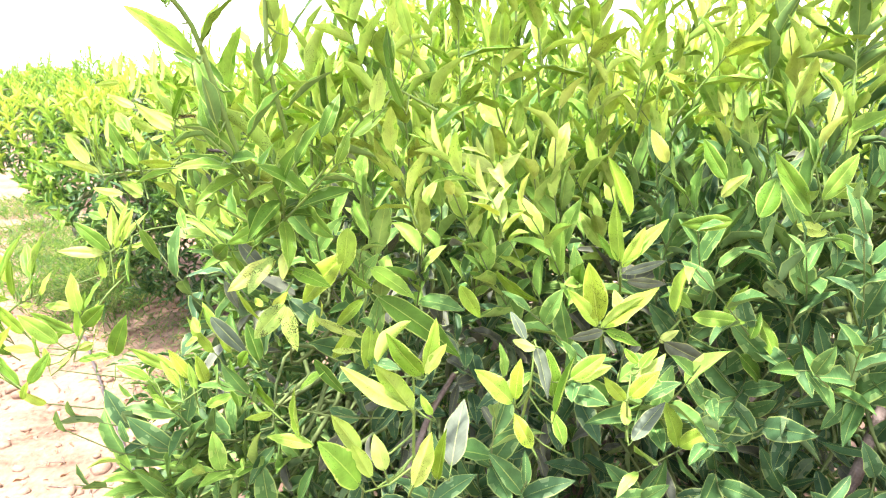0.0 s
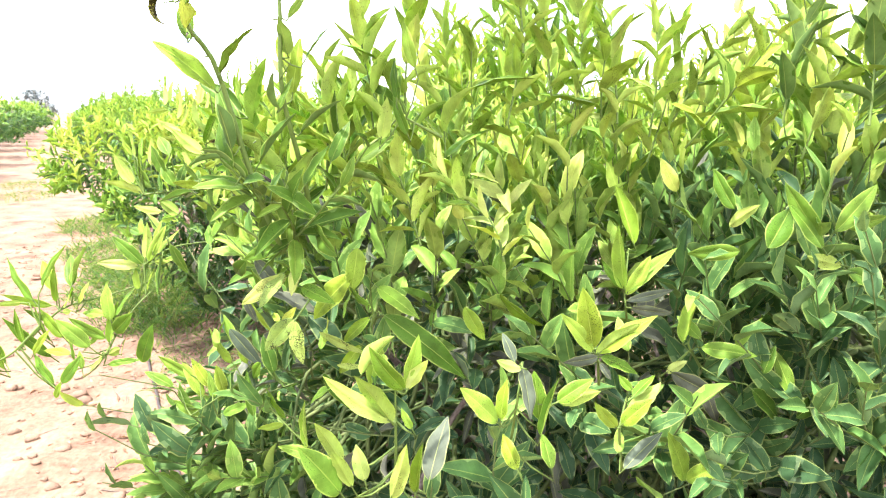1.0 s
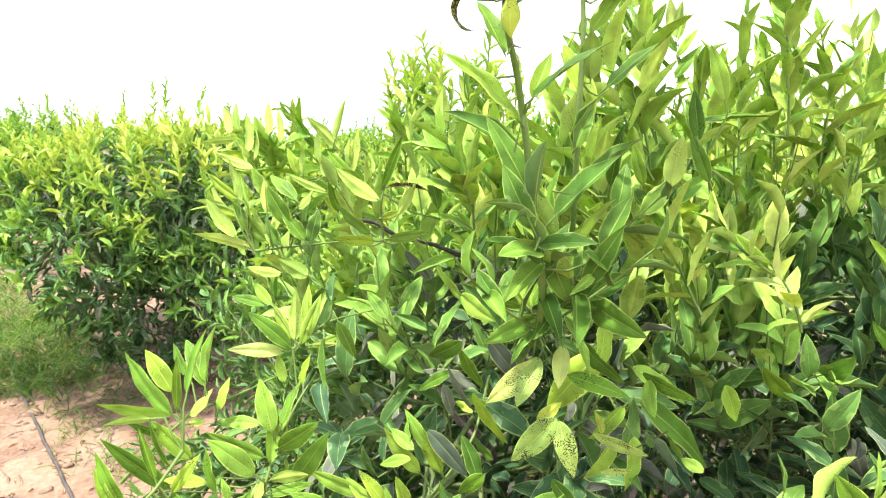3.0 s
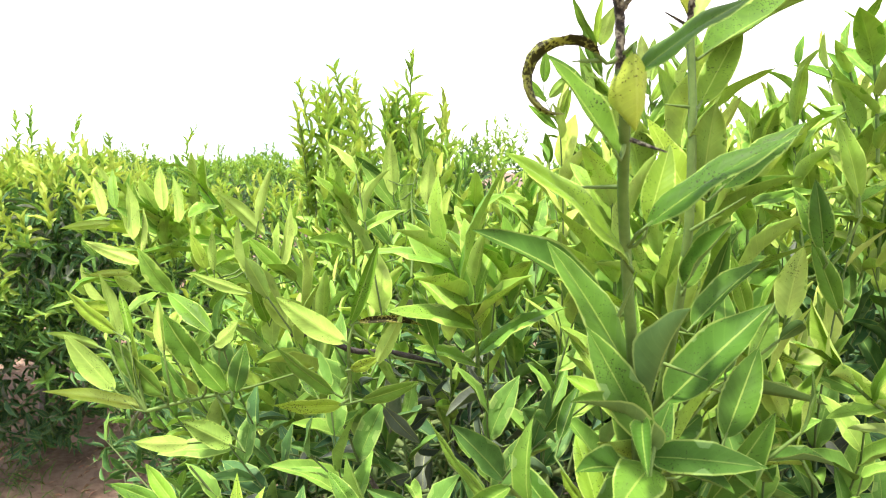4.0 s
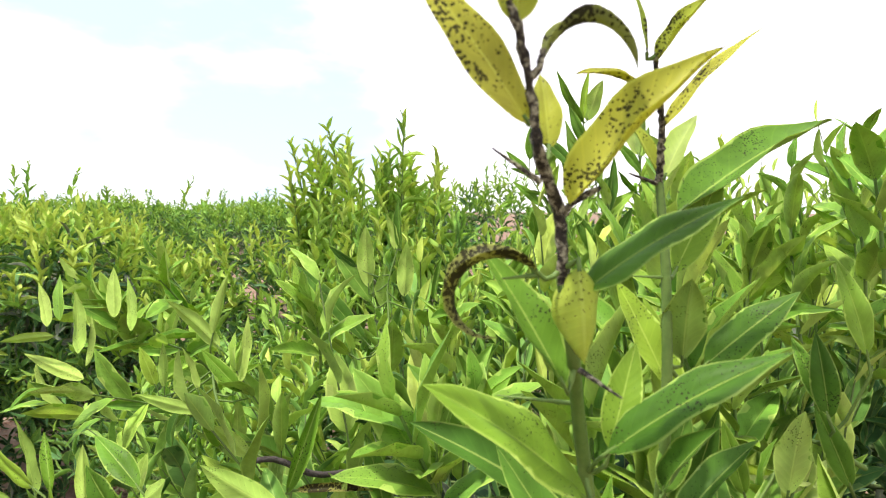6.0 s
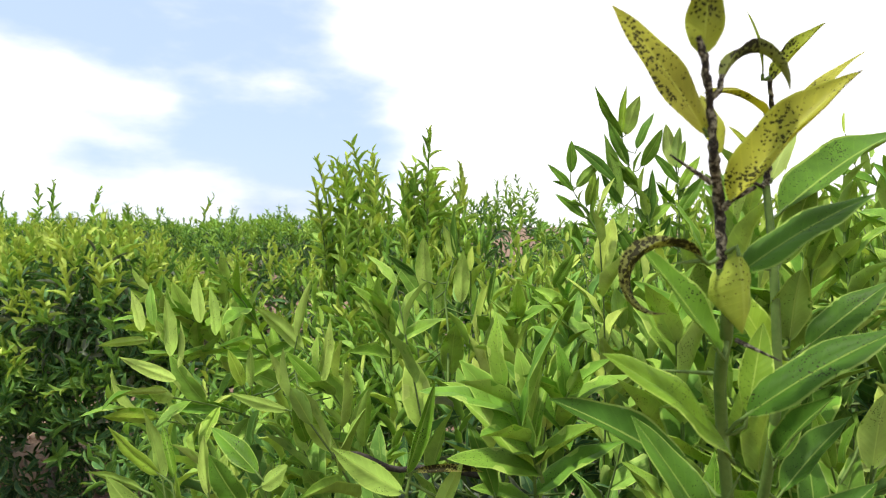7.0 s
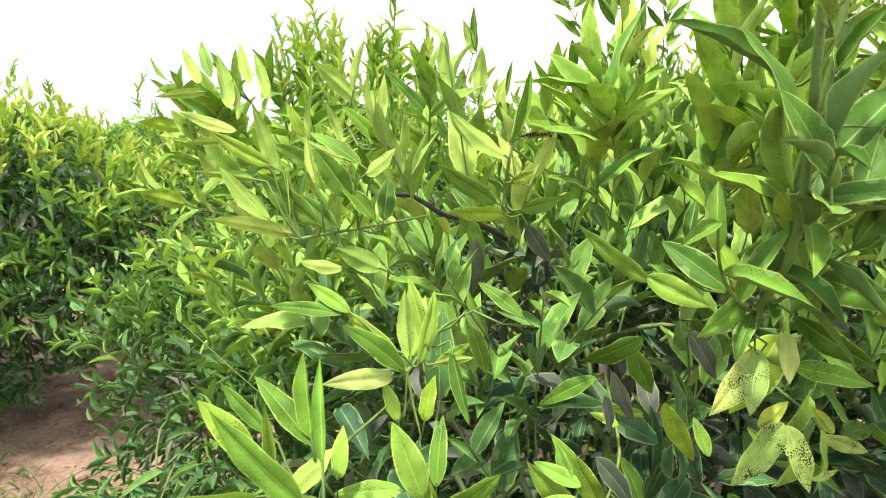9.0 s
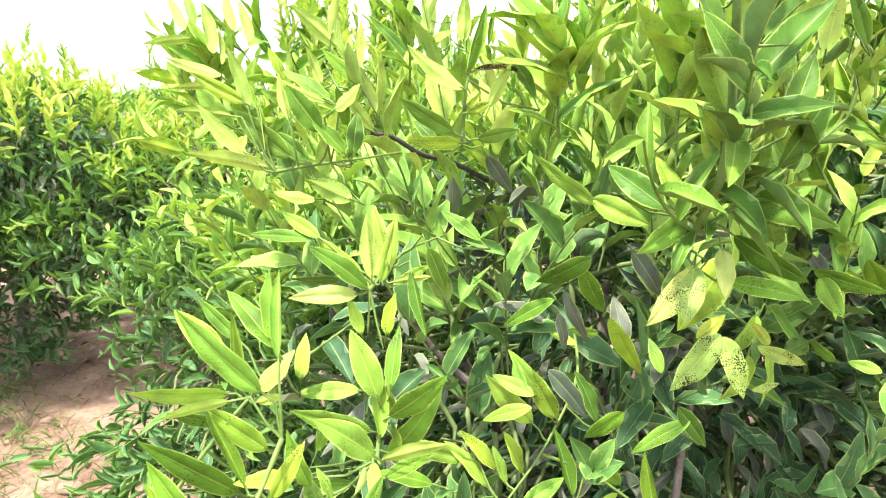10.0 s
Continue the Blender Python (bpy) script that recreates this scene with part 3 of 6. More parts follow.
PATTERN = [orchard_tree(31, MAIN + ROW * GAP * 2, 290, 0.15, "far", 1.80, 1.3, 900, (), None, 0.68), orchard_tree(32, MAIN + ROW * GAP * 3, 290, 0.15, "far", 1.86, 1.35, 900, (), None, 0.68)]
SPARE = [orchard_tree(33, MAIN + ROW * GAP * 5, 150, 0.20, "speck", 1.90, 1.4, 480, (), None, 0.68), orchard_tree(34, MAIN + ROW * GAP * 6, 150, 0.20, "speck", 1.95, 1.4, 480, (), None, 0.68)]


def plant_rows():
    rng = np.random.default_rng(3)
    for row, (across, first, last) in enumerate(((0.0, 4, 15), (4.3, 0, 15), (-4.2, -2, 11), (-8.4, 0, 12), (-12.6, 3, 13), (-16.8, 4, 14), (-21.0, 5, 14))):
        for k in range(first, last):
            if across == 0.0 and k in (5, 6):
                continue
            p = MAIN + ROW * (GAP * k + rng.uniform(-0.3, 0.3)) + SIDE * (across + rng.uniform(-0.2, 0.2))
            s = rng.uniform(0.94, 1.10)
            kind = PATTERN if across > -5 and k < 5 else SPARE
            copy_thing(kind[(k + row) % 2], pose(*p, 0, 0, rng.uniform(0, 360)) @ Matrix.Scale(s, 4))


plant_rows()


# ---- alley: hose, weeds, dry leaves, clods, far trees ----
def on_ground(along, across):
    p = MAIN + ROW * along + SIDE * across
    return np.array([p[0], p[1], ground_height(p[0], p[1])])


def lay_hose():
    rng = np.random.default_rng(8)
    line = np.array([on_ground(a, 0.96 + 0.025 * math.sin(a * 0.8) + rng.normal(0, 0.0015)) + (0, 0, 0.012) for a in np.arange(-3.0, 16.0, 0.08)])
    p, q = tubes([(line, 0.008, 0.008)], 10)
    tagged(new("drip_hose", mesh_from("drip_hose", p, q, mat=M_HOSE)), "black plastic drip hose lying on the sand", "hose")


def grass_patch(name, label, spots, blades, tall, seed):
    rng = np.random.default_rng(seed)
    base, way, face, size, tone = [], [], [], [], []
    for along, across, r in spots:
        for _ in range(int(blades * r * r * 4)):
            a, d = rng.uniform(0, 6.28), r * math.sqrt(rng.random())
            base.append(on_ground(along + d * math.cos(a) * 1.4, across + d * math.sin(a)))
            w = np.array([rng.normal(0, 0.45), rng.normal(0, 0.45), 1.0])
            way.append(w)
            face.append((w[0] * -1, w[1] * -1, 0.4))
            size.append(tall * rng.uniform(0.4, 1.15))
            tone.append(rng.random())
    data = [np.array(base), unit(np.array(way)), unit(np.array(face)), np.array(size), np.array(tone), rng.integers(0, len(SHAPES), len(base))]
    tagged(new(name, leaves_mesh(name, data, "blade", M_GRASS)), label, "grass", kind="stuff")


def scatter_litter():
    rng = np.random.default_rng(14)
    n = 2600
    base = np.array([on_ground(rng.uniform(-1, 9), rng.normal(0.2, 0.75)) + (0, 0, 0.006) for _ in range(n)])
    way = unit(np.stack([rng.normal(0, 1, n), rng.normal(0, 1, n), rng.normal(0, 0.15, n)], 1))
    face = unit(np.stack([rng.normal(0, 0.3, n), rng.normal(0, 0.3, n), np.ones(n)], 1))
    data = [base, way, face, rng.uniform(0.03, 0.07, n), rng.random(n), rng.integers(0, len(SHAPES), n)]
    tagged(new("dry_leaves", leaves_mesh("dry_leaves", data, "far", M_LITTER)), "dry brown leaves strewn on the soil", "leaf litter", kind="stuff")


def scatter_clods():
    rng = np.random.default_rng(15)
    bm = bmesh.new()
    bmesh.ops.create_icosphere(bm, subdivisions=1, radius=1.0)
    ball = np.array([v.co for v in bm.verts])
    tri = np.array([[v.index for v in f.verts] for f in bm.faces])
    bm.free()
    P, Q = [], []
    for k in range(1500):
        c = on_ground(rng.uniform(-0.5, 7.0), rng.uniform(0.3, 3.2))
        s = rng.gamma(2.0, 0.006) + 0.004
        P.append(c + ball * s * rng.uniform(0.6, 1.3, (len(ball), 1)) * np.array([1.2, 1.0, 0.6]) + (0, 0, s * 0.1))
        Q.append(tri + k * len(ball))
    tagged(new("soil_clods", mesh_from("soil_clods", np.concatenate(P), np.concatenate(Q), mat=M_CLOD)), "small pale clods of sandy soil", "clods", kind="stuff")


lay_hose()
grass_patch("weed_grass", "green weedy grass along the drip hose", [(3.8, 0.88, 0.40), (3.5, 0.80, 0.30), (4.4, 0.95, 0.5), (5.1, 0.85, 0.5), (4.6, 0.6, 0.3), (6.2, 1.0, 0.5), (8.0, 1.1, 0.5)], 800, 0.18, 41)
grass_patch("sparse_weeds", "sparse low weeds on the sand", [(2.35, 0.70, 0.3), (2.8, 0.75, 0.25), (2.0, 0.62, 0.25), (3.1, 0.45, 0.25), (11.8, 2.3, 0.6), (13.7, 2.5, 0.6), (2.6, 0.45, 0.2)], 420, 0.11, 42)


def scatter_sticks():
    rng = np.random.default_rng(16)
    lines = []
    for _ in range(420):
        a = on_ground(rng.uniform(-0.5, 7.0), rng.uniform(0.2, 2.6)) + (0, 0, 0.006)
        turn = rng.uniform(0, 6.28)
        b2 = a + np.array([math.cos(turn), math.sin(turn), 0.05]) * rng.uniform(0.04, 0.22)
        lines.append((bow(a, b2, rng.normal(0, 0.008, 3), 5), 0.0022, 0.0012))
    p, q = tubes(lines, 4)
    tagged(new("fallen_twigs", mesh_from("fallen_twigs", p, q, mat=M_BARK)), "thin dry brown twigs strewn on the sand", "twigs", kind="stuff")


scatter_sticks()
scatter_litter()
scatter_clods()
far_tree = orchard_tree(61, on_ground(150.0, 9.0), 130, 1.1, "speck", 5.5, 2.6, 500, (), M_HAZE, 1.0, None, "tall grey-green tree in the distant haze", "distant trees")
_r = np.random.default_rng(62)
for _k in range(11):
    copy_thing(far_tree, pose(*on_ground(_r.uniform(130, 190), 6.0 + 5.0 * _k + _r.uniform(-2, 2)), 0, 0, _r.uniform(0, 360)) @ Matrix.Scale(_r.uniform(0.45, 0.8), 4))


# ---- shoots of the nearest tree, leaf by leaf ----
LEAF_MESHES = {}


def one_leaf(fold, curl, slim, mat, detail=(9, 4)):
    key = (fold, curl, slim, mat[0].name if isinstance(mat, tuple) else mat.name)
    if key not in LEAF_MESHES:
        p, q, uvs, skin = leaf_grid(*detail, fold, curl, 0.12, 0.2, slim, 0.010, curl in (0.25, 0.5, 0.35, 0.2, 0.16, 0.42, 0.36))
        LEAF_MESHES[key] = mesh_from("leaf", p, q, uvs, None, mat, True, skin)
    return LEAF_MESHES[key]


def hang_leaf(shoot, me, base, way, face, size):
    y = Vector(way).normalized()
    x = y.cross(Vector(face)).normalized()
    z = x.cross(y)
    ob = new("leaf", me)
    ob.parent = shoot
    ob.matrix_basis = Matrix.Translation(Vector(base) - Vector(MAIN)) @ Matrix((x, y, z)).transposed().to_4x4() @ Matrix.Scale(size, 4)
    return ob


def smooth_line(points, n=14):
    pts = np.array(points, float)
    t = np.linspace(0, len(pts) - 1, n)
    line = np.stack([np.interp(t, np.arange(len(pts)), pts[:, k]) for k in range(3)], 1)
    line[1:-1] = 0.25 * line[:-2] + 0.5 * line[1:-1] + 0.25 * line[2:]
    return line


STEMS = []


def set_shoot(points, r0, r1, mat, label=""):
    line = smooth_line(points) - MAIN
    STEMS.append(line)
    p, q = tubes([(line, r0, r1)], 8)
    return part("shoot", mesh_from("shoot", p, q, mat=mat), near_tree, label)


def set_stalk(shoot, points, r0, r1, mat):
    """A black-crusted piece of stalk, lumpy all round."""
    line = smooth_line(points, 40) - MAIN
    STEMS.append(line)
    p, q = tubes([(line, r0, r1)], 10)
    axis = np.repeat(line, 10, axis=0)
    lump = np.array([1.0 + 0.55 * noise.noise(Vector(k) * 520.0) + 0.35 * noise.noise(Vector(k) * 1400.0) for k in p])
    part("stalk", mesh_from("stalk", axis + (p - axis) * lump[:, None], q, mat=mat), shoot, "stalk crusted black")


def set_petiole(shoot, base, way, size):
    """A thin leaf stalk from the nearest stem to the foot of a leaf."""
    foot = np.array(base) - MAIN
    stem = np.concatenate(STEMS[-4:])
    gap = np.linalg.norm(stem - foot, axis=1)
    k = int(gap.argmin())
    if 0.002 < gap[k] < 0.07:
        bend = foot - unit(np.array(way)) * min(0.4 * gap[k], 0.012)
        p, q = tubes([(np.array([stem[k], 0.5 * (stem[k] + bend) - (0, 0, 0.1 * gap[k]), bend, foot + unit(np.array(way)) * 0.05 * size]), 0.0011, 0.0008)], 5)
        part("petiole", mesh_from("petiole", p, q, mat=M_STEM), shoot)


def set_leaf(shoot, base, way, face, size, slim, fold, curl, mat):
    set_petiole(shoot, base, way, size)
    hang_leaf(shoot, one_leaf(fold, curl, slim * 0.9 if mat in (M_LEAF_SPECK, M_LEAF_CRUST) else slim * 1.16 if slim < 0.42 else slim, mat, (18, 8)), base, way, face, size)


def set_thorn(shoot, a, b, mat):
    p, q = tubes([(smooth_line([a, b], 5) - MAIN, 0.0011, 0.0003)], 6)
    part("thorn", mesh_from("thorn", p, q, mat=mat), shoot)


HERO = np.random.default_rng(77)


def leafy_shoot(a, b, count, size, droop, mat, spread=(60, 25)):
    a, b = np.array(a), np.array(b)
    ln = np.linalg.norm(b - a)
    line = bow(a - (b - a) * 0.10, b, HERO.normal(0, 0.05, 3) * ln, 8)
    shoot = set_shoot(line, 0.0016, 0.0009, M_STEM)
    base, way, face, sz, tone, shape = shoot_leaves(line, count, size, HERO, spread, start=0.08, droop=droop, loose=0.16)
    for k in range(count):
        fold, curl = SHAPES[shape[k]]
        hang_leaf(shoot, one_leaf(fold, curl, 0.36, mat), base[k], way[k], face[k], sz[k])
    return shoot


# The tall shoot whose top is crusted black, and the one behind it.
shoot_a = set_shoot([(-0.165, 0.830, 1.330), (-0.171, 0.800, 1.375), (-0.190, 0.785, 1.460), (-0.207, 0.776, 1.543), (-0.221, 0.751, 1.567), (-0.225, 0.751, 1.590)], 0.0033, 0.0022, M_STEM, "tall citrus shoot with a blackened, specked top")
set_stalk(shoot_a, [(-0.225, 0.751, 1.590), (-0.227, 0.750, 1.611), (-0.241, 0.736, 1.630), (-0.245, 0.733, 1.648), (-0.250, 0.730, 1.662), (-0.253, 0.729, 1.667)], 0.0020, 0.0010, M_CRUST)
set_stalk(shoot_a, [(-0.227, 0.750, 1.611), (-0.224, 0.746, 1.616), (-0.217, 0.744, 1.620)], 0.0014, 0.0008, M_CRUST)
set_stalk(shoot_a, [(-0.245, 0.733, 1.648), (-0.243, 0.731, 1.651), (-0.242, 0.731, 1.656)], 0.0013, 0.0008, M_CRUST)
set_leaf(shoot_a, (-0.244, 0.736, 1.637), (-0.580, 0.009, 0.814), (0.065, -0.968, 0.241), 0.054, 0.288, 16, 0.25, M_LEAF_SPECK)
set_leaf(shoot_a, (-0.226, 0.746, 1.615), (0.464, -0.373, 0.803), (-0.659, -0.453, 0.600), 0.062, 0.40, 34, 0.4, M_LEAF_SPECK)
set_leaf(shoot_a, (-0.250, 0.730, 1.662), (0.000, -0.077, 0.997), (0.247, 0.940, -0.233), 0.026, 0.55, 35, 0.2, M_LEAF_SPECK)
set_leaf(shoot_a, (-0.241, 0.732, 1.654), (0.405, 0.083, 0.911), (-0.927, -0.083, 0.366), 0.041, 0.24, 40, 2.5, M_LEAF_CRUST)
set_leaf(shoot_a, (-0.235, 0.742, 1.631), (0.098, 0.350, 0.931), (0.036, -1.043, 0.038), 0.027, 0.4, 30, 0.25, M_LEAF_SPECK)
set_leaf(shoot_a, (-0.234, 0.751, 1.594), (-0.735, 0.167, 0.657), (0.597, -0.282, 0.751), 0.056, 0.248, 30, 3.9, M_LEAF_CRUST)
set_leaf(shoot_a, (-0.223, 0.754, 1.557), (-0.296, 0.500, 0.814), (0.418, -0.844, 0.336), 0.054, 0.288, 22, 0.15, M_LEAF)
set_leaf(shoot_a, (-0.223, 0.745, 1.596), (-0.017, -0.296, -0.955), (0.301, 0.939, 0.168), 0.031, 1.0, 52, -0.7, M_LEAF_SWOLLEN)
set_leaf(shoot_a, (-0.219, 0.749, 1.588), (0.616, -0.445, 0.650), (-0.473, -0.379, 0.795), 0.054, 0.288, 25, 0.35, M_LEAF)
set_leaf(shoot_a, (-0.206, 0.769, 1.510), (-0.686, -0.149, 0.712), (0.355, -0.493, 0.794), 0.078, 0.288, 40, 0.35, M_LEAF)
set_leaf(shoot_a, (-0.198, 0.768, 1.527), (0.598, -0.432, 0.675), (-0.511, -0.274, 0.815), 0.071, 0.272, 38, 0.35, M_LEAF)
set_leaf(shoot_a, (-0.197, 0.769, 1.528), (0.377, 0.201, 0.904), (-0.439, -0.898, 0.038), 0.040, 0.304, 15, 0.1, M_LEAF)
# low on the shoot, the dark leaf colour includes the shoot's own shade
set_leaf(shoot_a, (-0.196, 0.809, 1.487), (-0.793, 0.283, 0.540), (0.150, -0.651, 0.744), 0.074, 0.288, 30, 0.3, M_LEAF_OLD_SHADED)
set_leaf(shoot_a, (-0.191, 0.786, 1.453), (-0.407, 0.289, 0.867), (0.408, -0.824, 0.394), 0.076, 0.272, 32, 0.2, M_LEAF_OLD_SHADED)
set_leaf(shoot_a, (-0.168, 0.788, 1.436), (0.607, -0.226, 0.762), (-0.661, -0.479, 0.578), 0.071, 0.336, 22, 0.15, M_LEAF_OLD_SHADED)
set_leaf(shoot_a, (-0.123, 0.797, 1.409), (0.485, 0.168, 0.858), (-0.624, -0.753, 0.210), 0.054, 0.336, 18, 0.1, M_LEAF_OLD_SHADED)
set_leaf(shoot_a, (-0.181, 0.777, 1.416), (-0.502, -0.123, 0.856), (0.264, -0.160, 0.951), 0.060, 0.32, 48, 1.0, M_LEAF_OLD_SHADED)
set_leaf(shoot_a, (-0.191, 0.768, 1.449), (-0.055, -0.303, 0.952), (-0.157, 0.962, -0.222), 0.053, 0.5, 50, 0.4, M_LEAF_OLD_SHADED)
set_leaf(shoot_a, (-0.180, 0.790, 1.395), (-0.667, -0.413, 0.620), (0.038, -0.193, 0.981), 0.062, 0.32, 25, 0.6, M_LEAF_OLD_SHADED)
set_leaf(shoot_a, (-0.166, 0.786, 1.398), (0.037, -0.850, 0.525), (-0.155, -0.141, 0.978), 0.044, 0.45, 25, 0.6, M_LEAF_OLD_SHADED)
set_leaf(shoot_a, (-0.180, 0.781, 1.406), (-0.654, -0.695, 0.297), (-0.016, -0.400, 0.916), 0.060, 0.336, 25, 0.5, M_LEAF_OLD_SHADED)
set_thorn(shoot_a, (-0.233, 0.752, 1.593), (-0.245, 0.753, 1.592), M_STEM)
set_thorn(shoot_a, (-0.209, 0.773, 1.544), (-0.232, 0.792, 1.543), M_STEM)
set_thorn(shoot_a, (-0.220, 0.749, 1.563), (-0.214, 0.734, 1.558), M_CRUST)
set_thorn(shoot_a, (-0.237, 0.742, 1.621), (-0.251, 0.746, 1.631), M_CRUST)
set_thorn(shoot_a, (-0.184, 0.773, 1.421), (-0.193, 0.763, 1.403), M_STEM)
set_thorn(shoot_a, (-0.209, 0.769, 1.487), (-0.207, 0.760, 1.508), M_STEM)
set_thorn(shoot_a, (-0.172, 0.786, 1.457), (-0.165, 0.763, 1.456), M_STEM)
shoot_b = set_shoot([(-0.135, 0.860, 1.350), (-0.137, 0.835, 1.420), (-0.149, 0.803, 1.511), (-0.147, 0.810, 1.587), (-0.150, 0.813, 1.626)], 0.0033, 0.0018, M_STEM, "citrus shoot with specked yellowing tip leaves")
set_stalk(shoot_b, [(-0.150, 0.813, 1.626), (-0.154, 0.806, 1.646), (-0.161, 0.798, 1.661), (-0.167, 0.793, 1.674)], 0.0017, 0.0009, M_CRUST)
set_leaf(shoot_b, (-0.166, 0.793, 1.672), (0.242, -0.598, 0.764), (-0.651, -0.360, 0.668), 0.031, 0.45, 30, 0.3, M_LEAF_SPECK)
set_leaf(shoot_b, (-0.155, 0.804, 1.648), (0.293, -0.526, 0.799), (-0.771, -0.246, 0.588), 0.052, 0.224, 35, 0.5, M_LEAF_SPECK)
set_leaf(shoot_b, (-0.161, 0.801, 1.658), (-0.826, -0.220, 0.518), (0.131, -0.318, 0.939), 0.041, 0.28, 25, 0.8, M_LEAF_SPECK)
set_leaf(shoot_b, (-0.170, 0.794, 1.674), (-0.218, -0.245, 0.945), (0.429, -0.871, 0.239), 0.031, 0.144, 30, 0.5, M_LEAF_SPECK)
set_leaf(shoot_b, (-0.150, 0.813, 1.627), (-0.253, 0.248, 0.935), (0.339, -0.870, 0.357), 0.036, 0.28, 25, 0.4, M_LEAF_SPECK)
set_leaf(shoot_b, (-0.148, 0.812, 1.628), (0.448, 0.071, 0.891), (-0.722, -0.591, 0.359), 0.036, 0.32, 25, 0.4, M_LEAF_YELLOW)
set_leaf(shoot_b, (-0.135, 0.819, 1.613), (0.841, 0.150, 0.520), (-0.533, -0.375, 0.758), 0.124, 0.224, 25, 0.3, M_LEAF)
set_leaf(shoot_b, (-0.140, 0.807, 1.548), (-0.102, -0.205, 0.973), (0.252, 0.955, 0.159), 0.039, 0.52, 45, 0.2, M_LEAF)
set_leaf(shoot_b, (-0.140, 0.814, 1.586), (0.548, 0.154, 0.822), (-0.543, -0.828, 0.141), 0.059, 0.24, 20, 0.2, M_LEAF)
set_leaf(shoot_b, (-0.123, 0.813, 1.543), (0.602, -0.349, 0.718), (-0.639, -0.437, 0.633), 0.052, 0.336, 20, 0.2, M_LEAF)
set_leaf(shoot_b, (-0.144, 0.811, 1.535), (-0.225, 0.413, 0.882), (0.161, -0.978, 0.135), 0.053, 0.288, 15, 0.15, M_LEAF)
set_leaf(shoot_b, (-0.151, 0.802, 1.491), (0.370, 0.079, 0.926), (-0.533, -0.811, 0.242), 0.038, 0.32, 20, 0.2, M_LEAF_OLD_SHADED)
set_leaf(shoot_b, (-0.151, 0.802, 1.493), (-0.032, -0.567, 0.823), (-0.651, -0.360, 0.668), 0.045, 0.32, 35, 0.4, M_LEAF_OLD_SHADED)
set_leaf(shoot_b, (-0.132, 0.818, 1.466), (0.708, -0.003, 0.706), (-0.648, -0.295, 0.702), 0.059, 0.288, 30, 0.3, M_LEAF_OLD_SHADED)
set_leaf(shoot_b, (-0.139, 0.814, 1.506), (0.047, 0.278, 0.959), (0.145, -0.968, 0.207), 0.071, 0.24, 20, 0.3, M_LEAF)
set_leaf(shoot_b, (-0.101, 0.826, 1.434), (0.290, 0.399, 0.870), (-0.160, -0.961, 0.224), 0.055, 0.288, 20, 0.2, M_LEAF_OLD_SHADED)
set_thorn(shoot_b, (-0.147, 0.810, 1.584), (-0.164, 0.810, 1.585), M_STEM)
set_thorn(shoot_b, (-0.149, 0.803, 1.521), (-0.130, 0.788, 1.539), M_STEM)
set_thorn(shoot_b, (-0.151, 0.813, 1.625), (-0.169, 0.807, 1.629), M_CRUST)
# Rosettes and sprays on the near face, leaf by leaf.
# rosette
shoot = set_shoot([(-0.398, 0.920, 1.279), (-0.379, 0.928, 1.295), (-0.360, 0.945, 1.303), (-0.315, 0.974, 1.306)], 0.0017, 0.0009, M_STEM)
set_leaf(shoot, (-0.396, 0.929, 1.276), (0.391, 0.497, 0.774), (-0.326, -0.649, 0.688), 0.066, 0.21, 38, 0.25, M_FLUSH)
set_leaf(shoot, (-0.396, 0.921, 1.288), (-0.025, 0.331, 0.943), (-0.215, 0.944, -0.249), 0.051, 0.24, 38, 0.25, M_FLUSH)
set_leaf(shoot, (-0.383, 0.919, 1.298), (-0.097, 0.568, 0.818), (-0.443, -0.713, 0.544), 0.056, 0.21, 38, 0.25, M_LEAF)
set_leaf(shoot, (-0.390, 0.918, 1.285), (0.381, 0.201, 0.902), (0.252, -0.940, 0.230), 0.056, 0.21, 46, 0.35, M_FLUSH)
set_leaf(shoot, (-0.400, 0.920, 1.280), (-0.692, -0.054, 0.720), (0.416, -0.759, 0.501), 0.058, 0.27, 38, 0.35, M_LEAF)
set_leaf(shoot, (-0.399, 0.936, 1.285), (-0.555, 0.706, 0.440), (-0.684, -0.639, 0.351), 0.065, 0.18, 30, 0.25, M_LEAF)
set_leaf(shoot, (-0.408, 0.921, 1.276), (-0.945, -0.282, 0.167), (0.248, -0.797, 0.551), 0.055, 0.24, 38, 0.25, M_LEAF_YELLOW)
set_leaf(shoot, (-0.413, 0.968, 1.276), (-0.776, 0.605, -0.177), (-0.584, -0.721, -0.372), 0.050, 0.18, 30, 0.25, M_LEAF_OLD_SHADED)
set_leaf(shoot, (-0.407, 0.914, 1.245), (-0.244, 0.247, 0.938), (0.097, -0.929, 0.358), 0.031, 0.3, 30, 0.25, M_FLUSH)
set_leaf(shoot, (-0.389, 0.907, 1.245), (0.212, 0.101, 0.972), (-0.759, -0.572, 0.311), 0.034, 0.42, 30, 0.25, M_LEAF)
set_leaf(shoot, (-0.366, 0.912, 1.293), (0.025, -0.495, -0.869), (-0.784, -0.570, 0.245), 0.053, 0.21, 30, 0.15, M_LEAF_OLD_SHADED)
set_leaf(shoot, (-0.352, 0.912, 1.311), (0.391, 0.040, -0.919), (0.076, -0.992, -0.101), 0.046, 0.27, 30, 0.25, M_LEAF_OLD_SHADED)
set_leaf(shoot, (-0.302, 0.926, 1.310), (-0.474, 0.718, 0.509), (-0.239, -0.589, 0.772), 0.048, 0.24, 30, 0.25, M_LEAF)
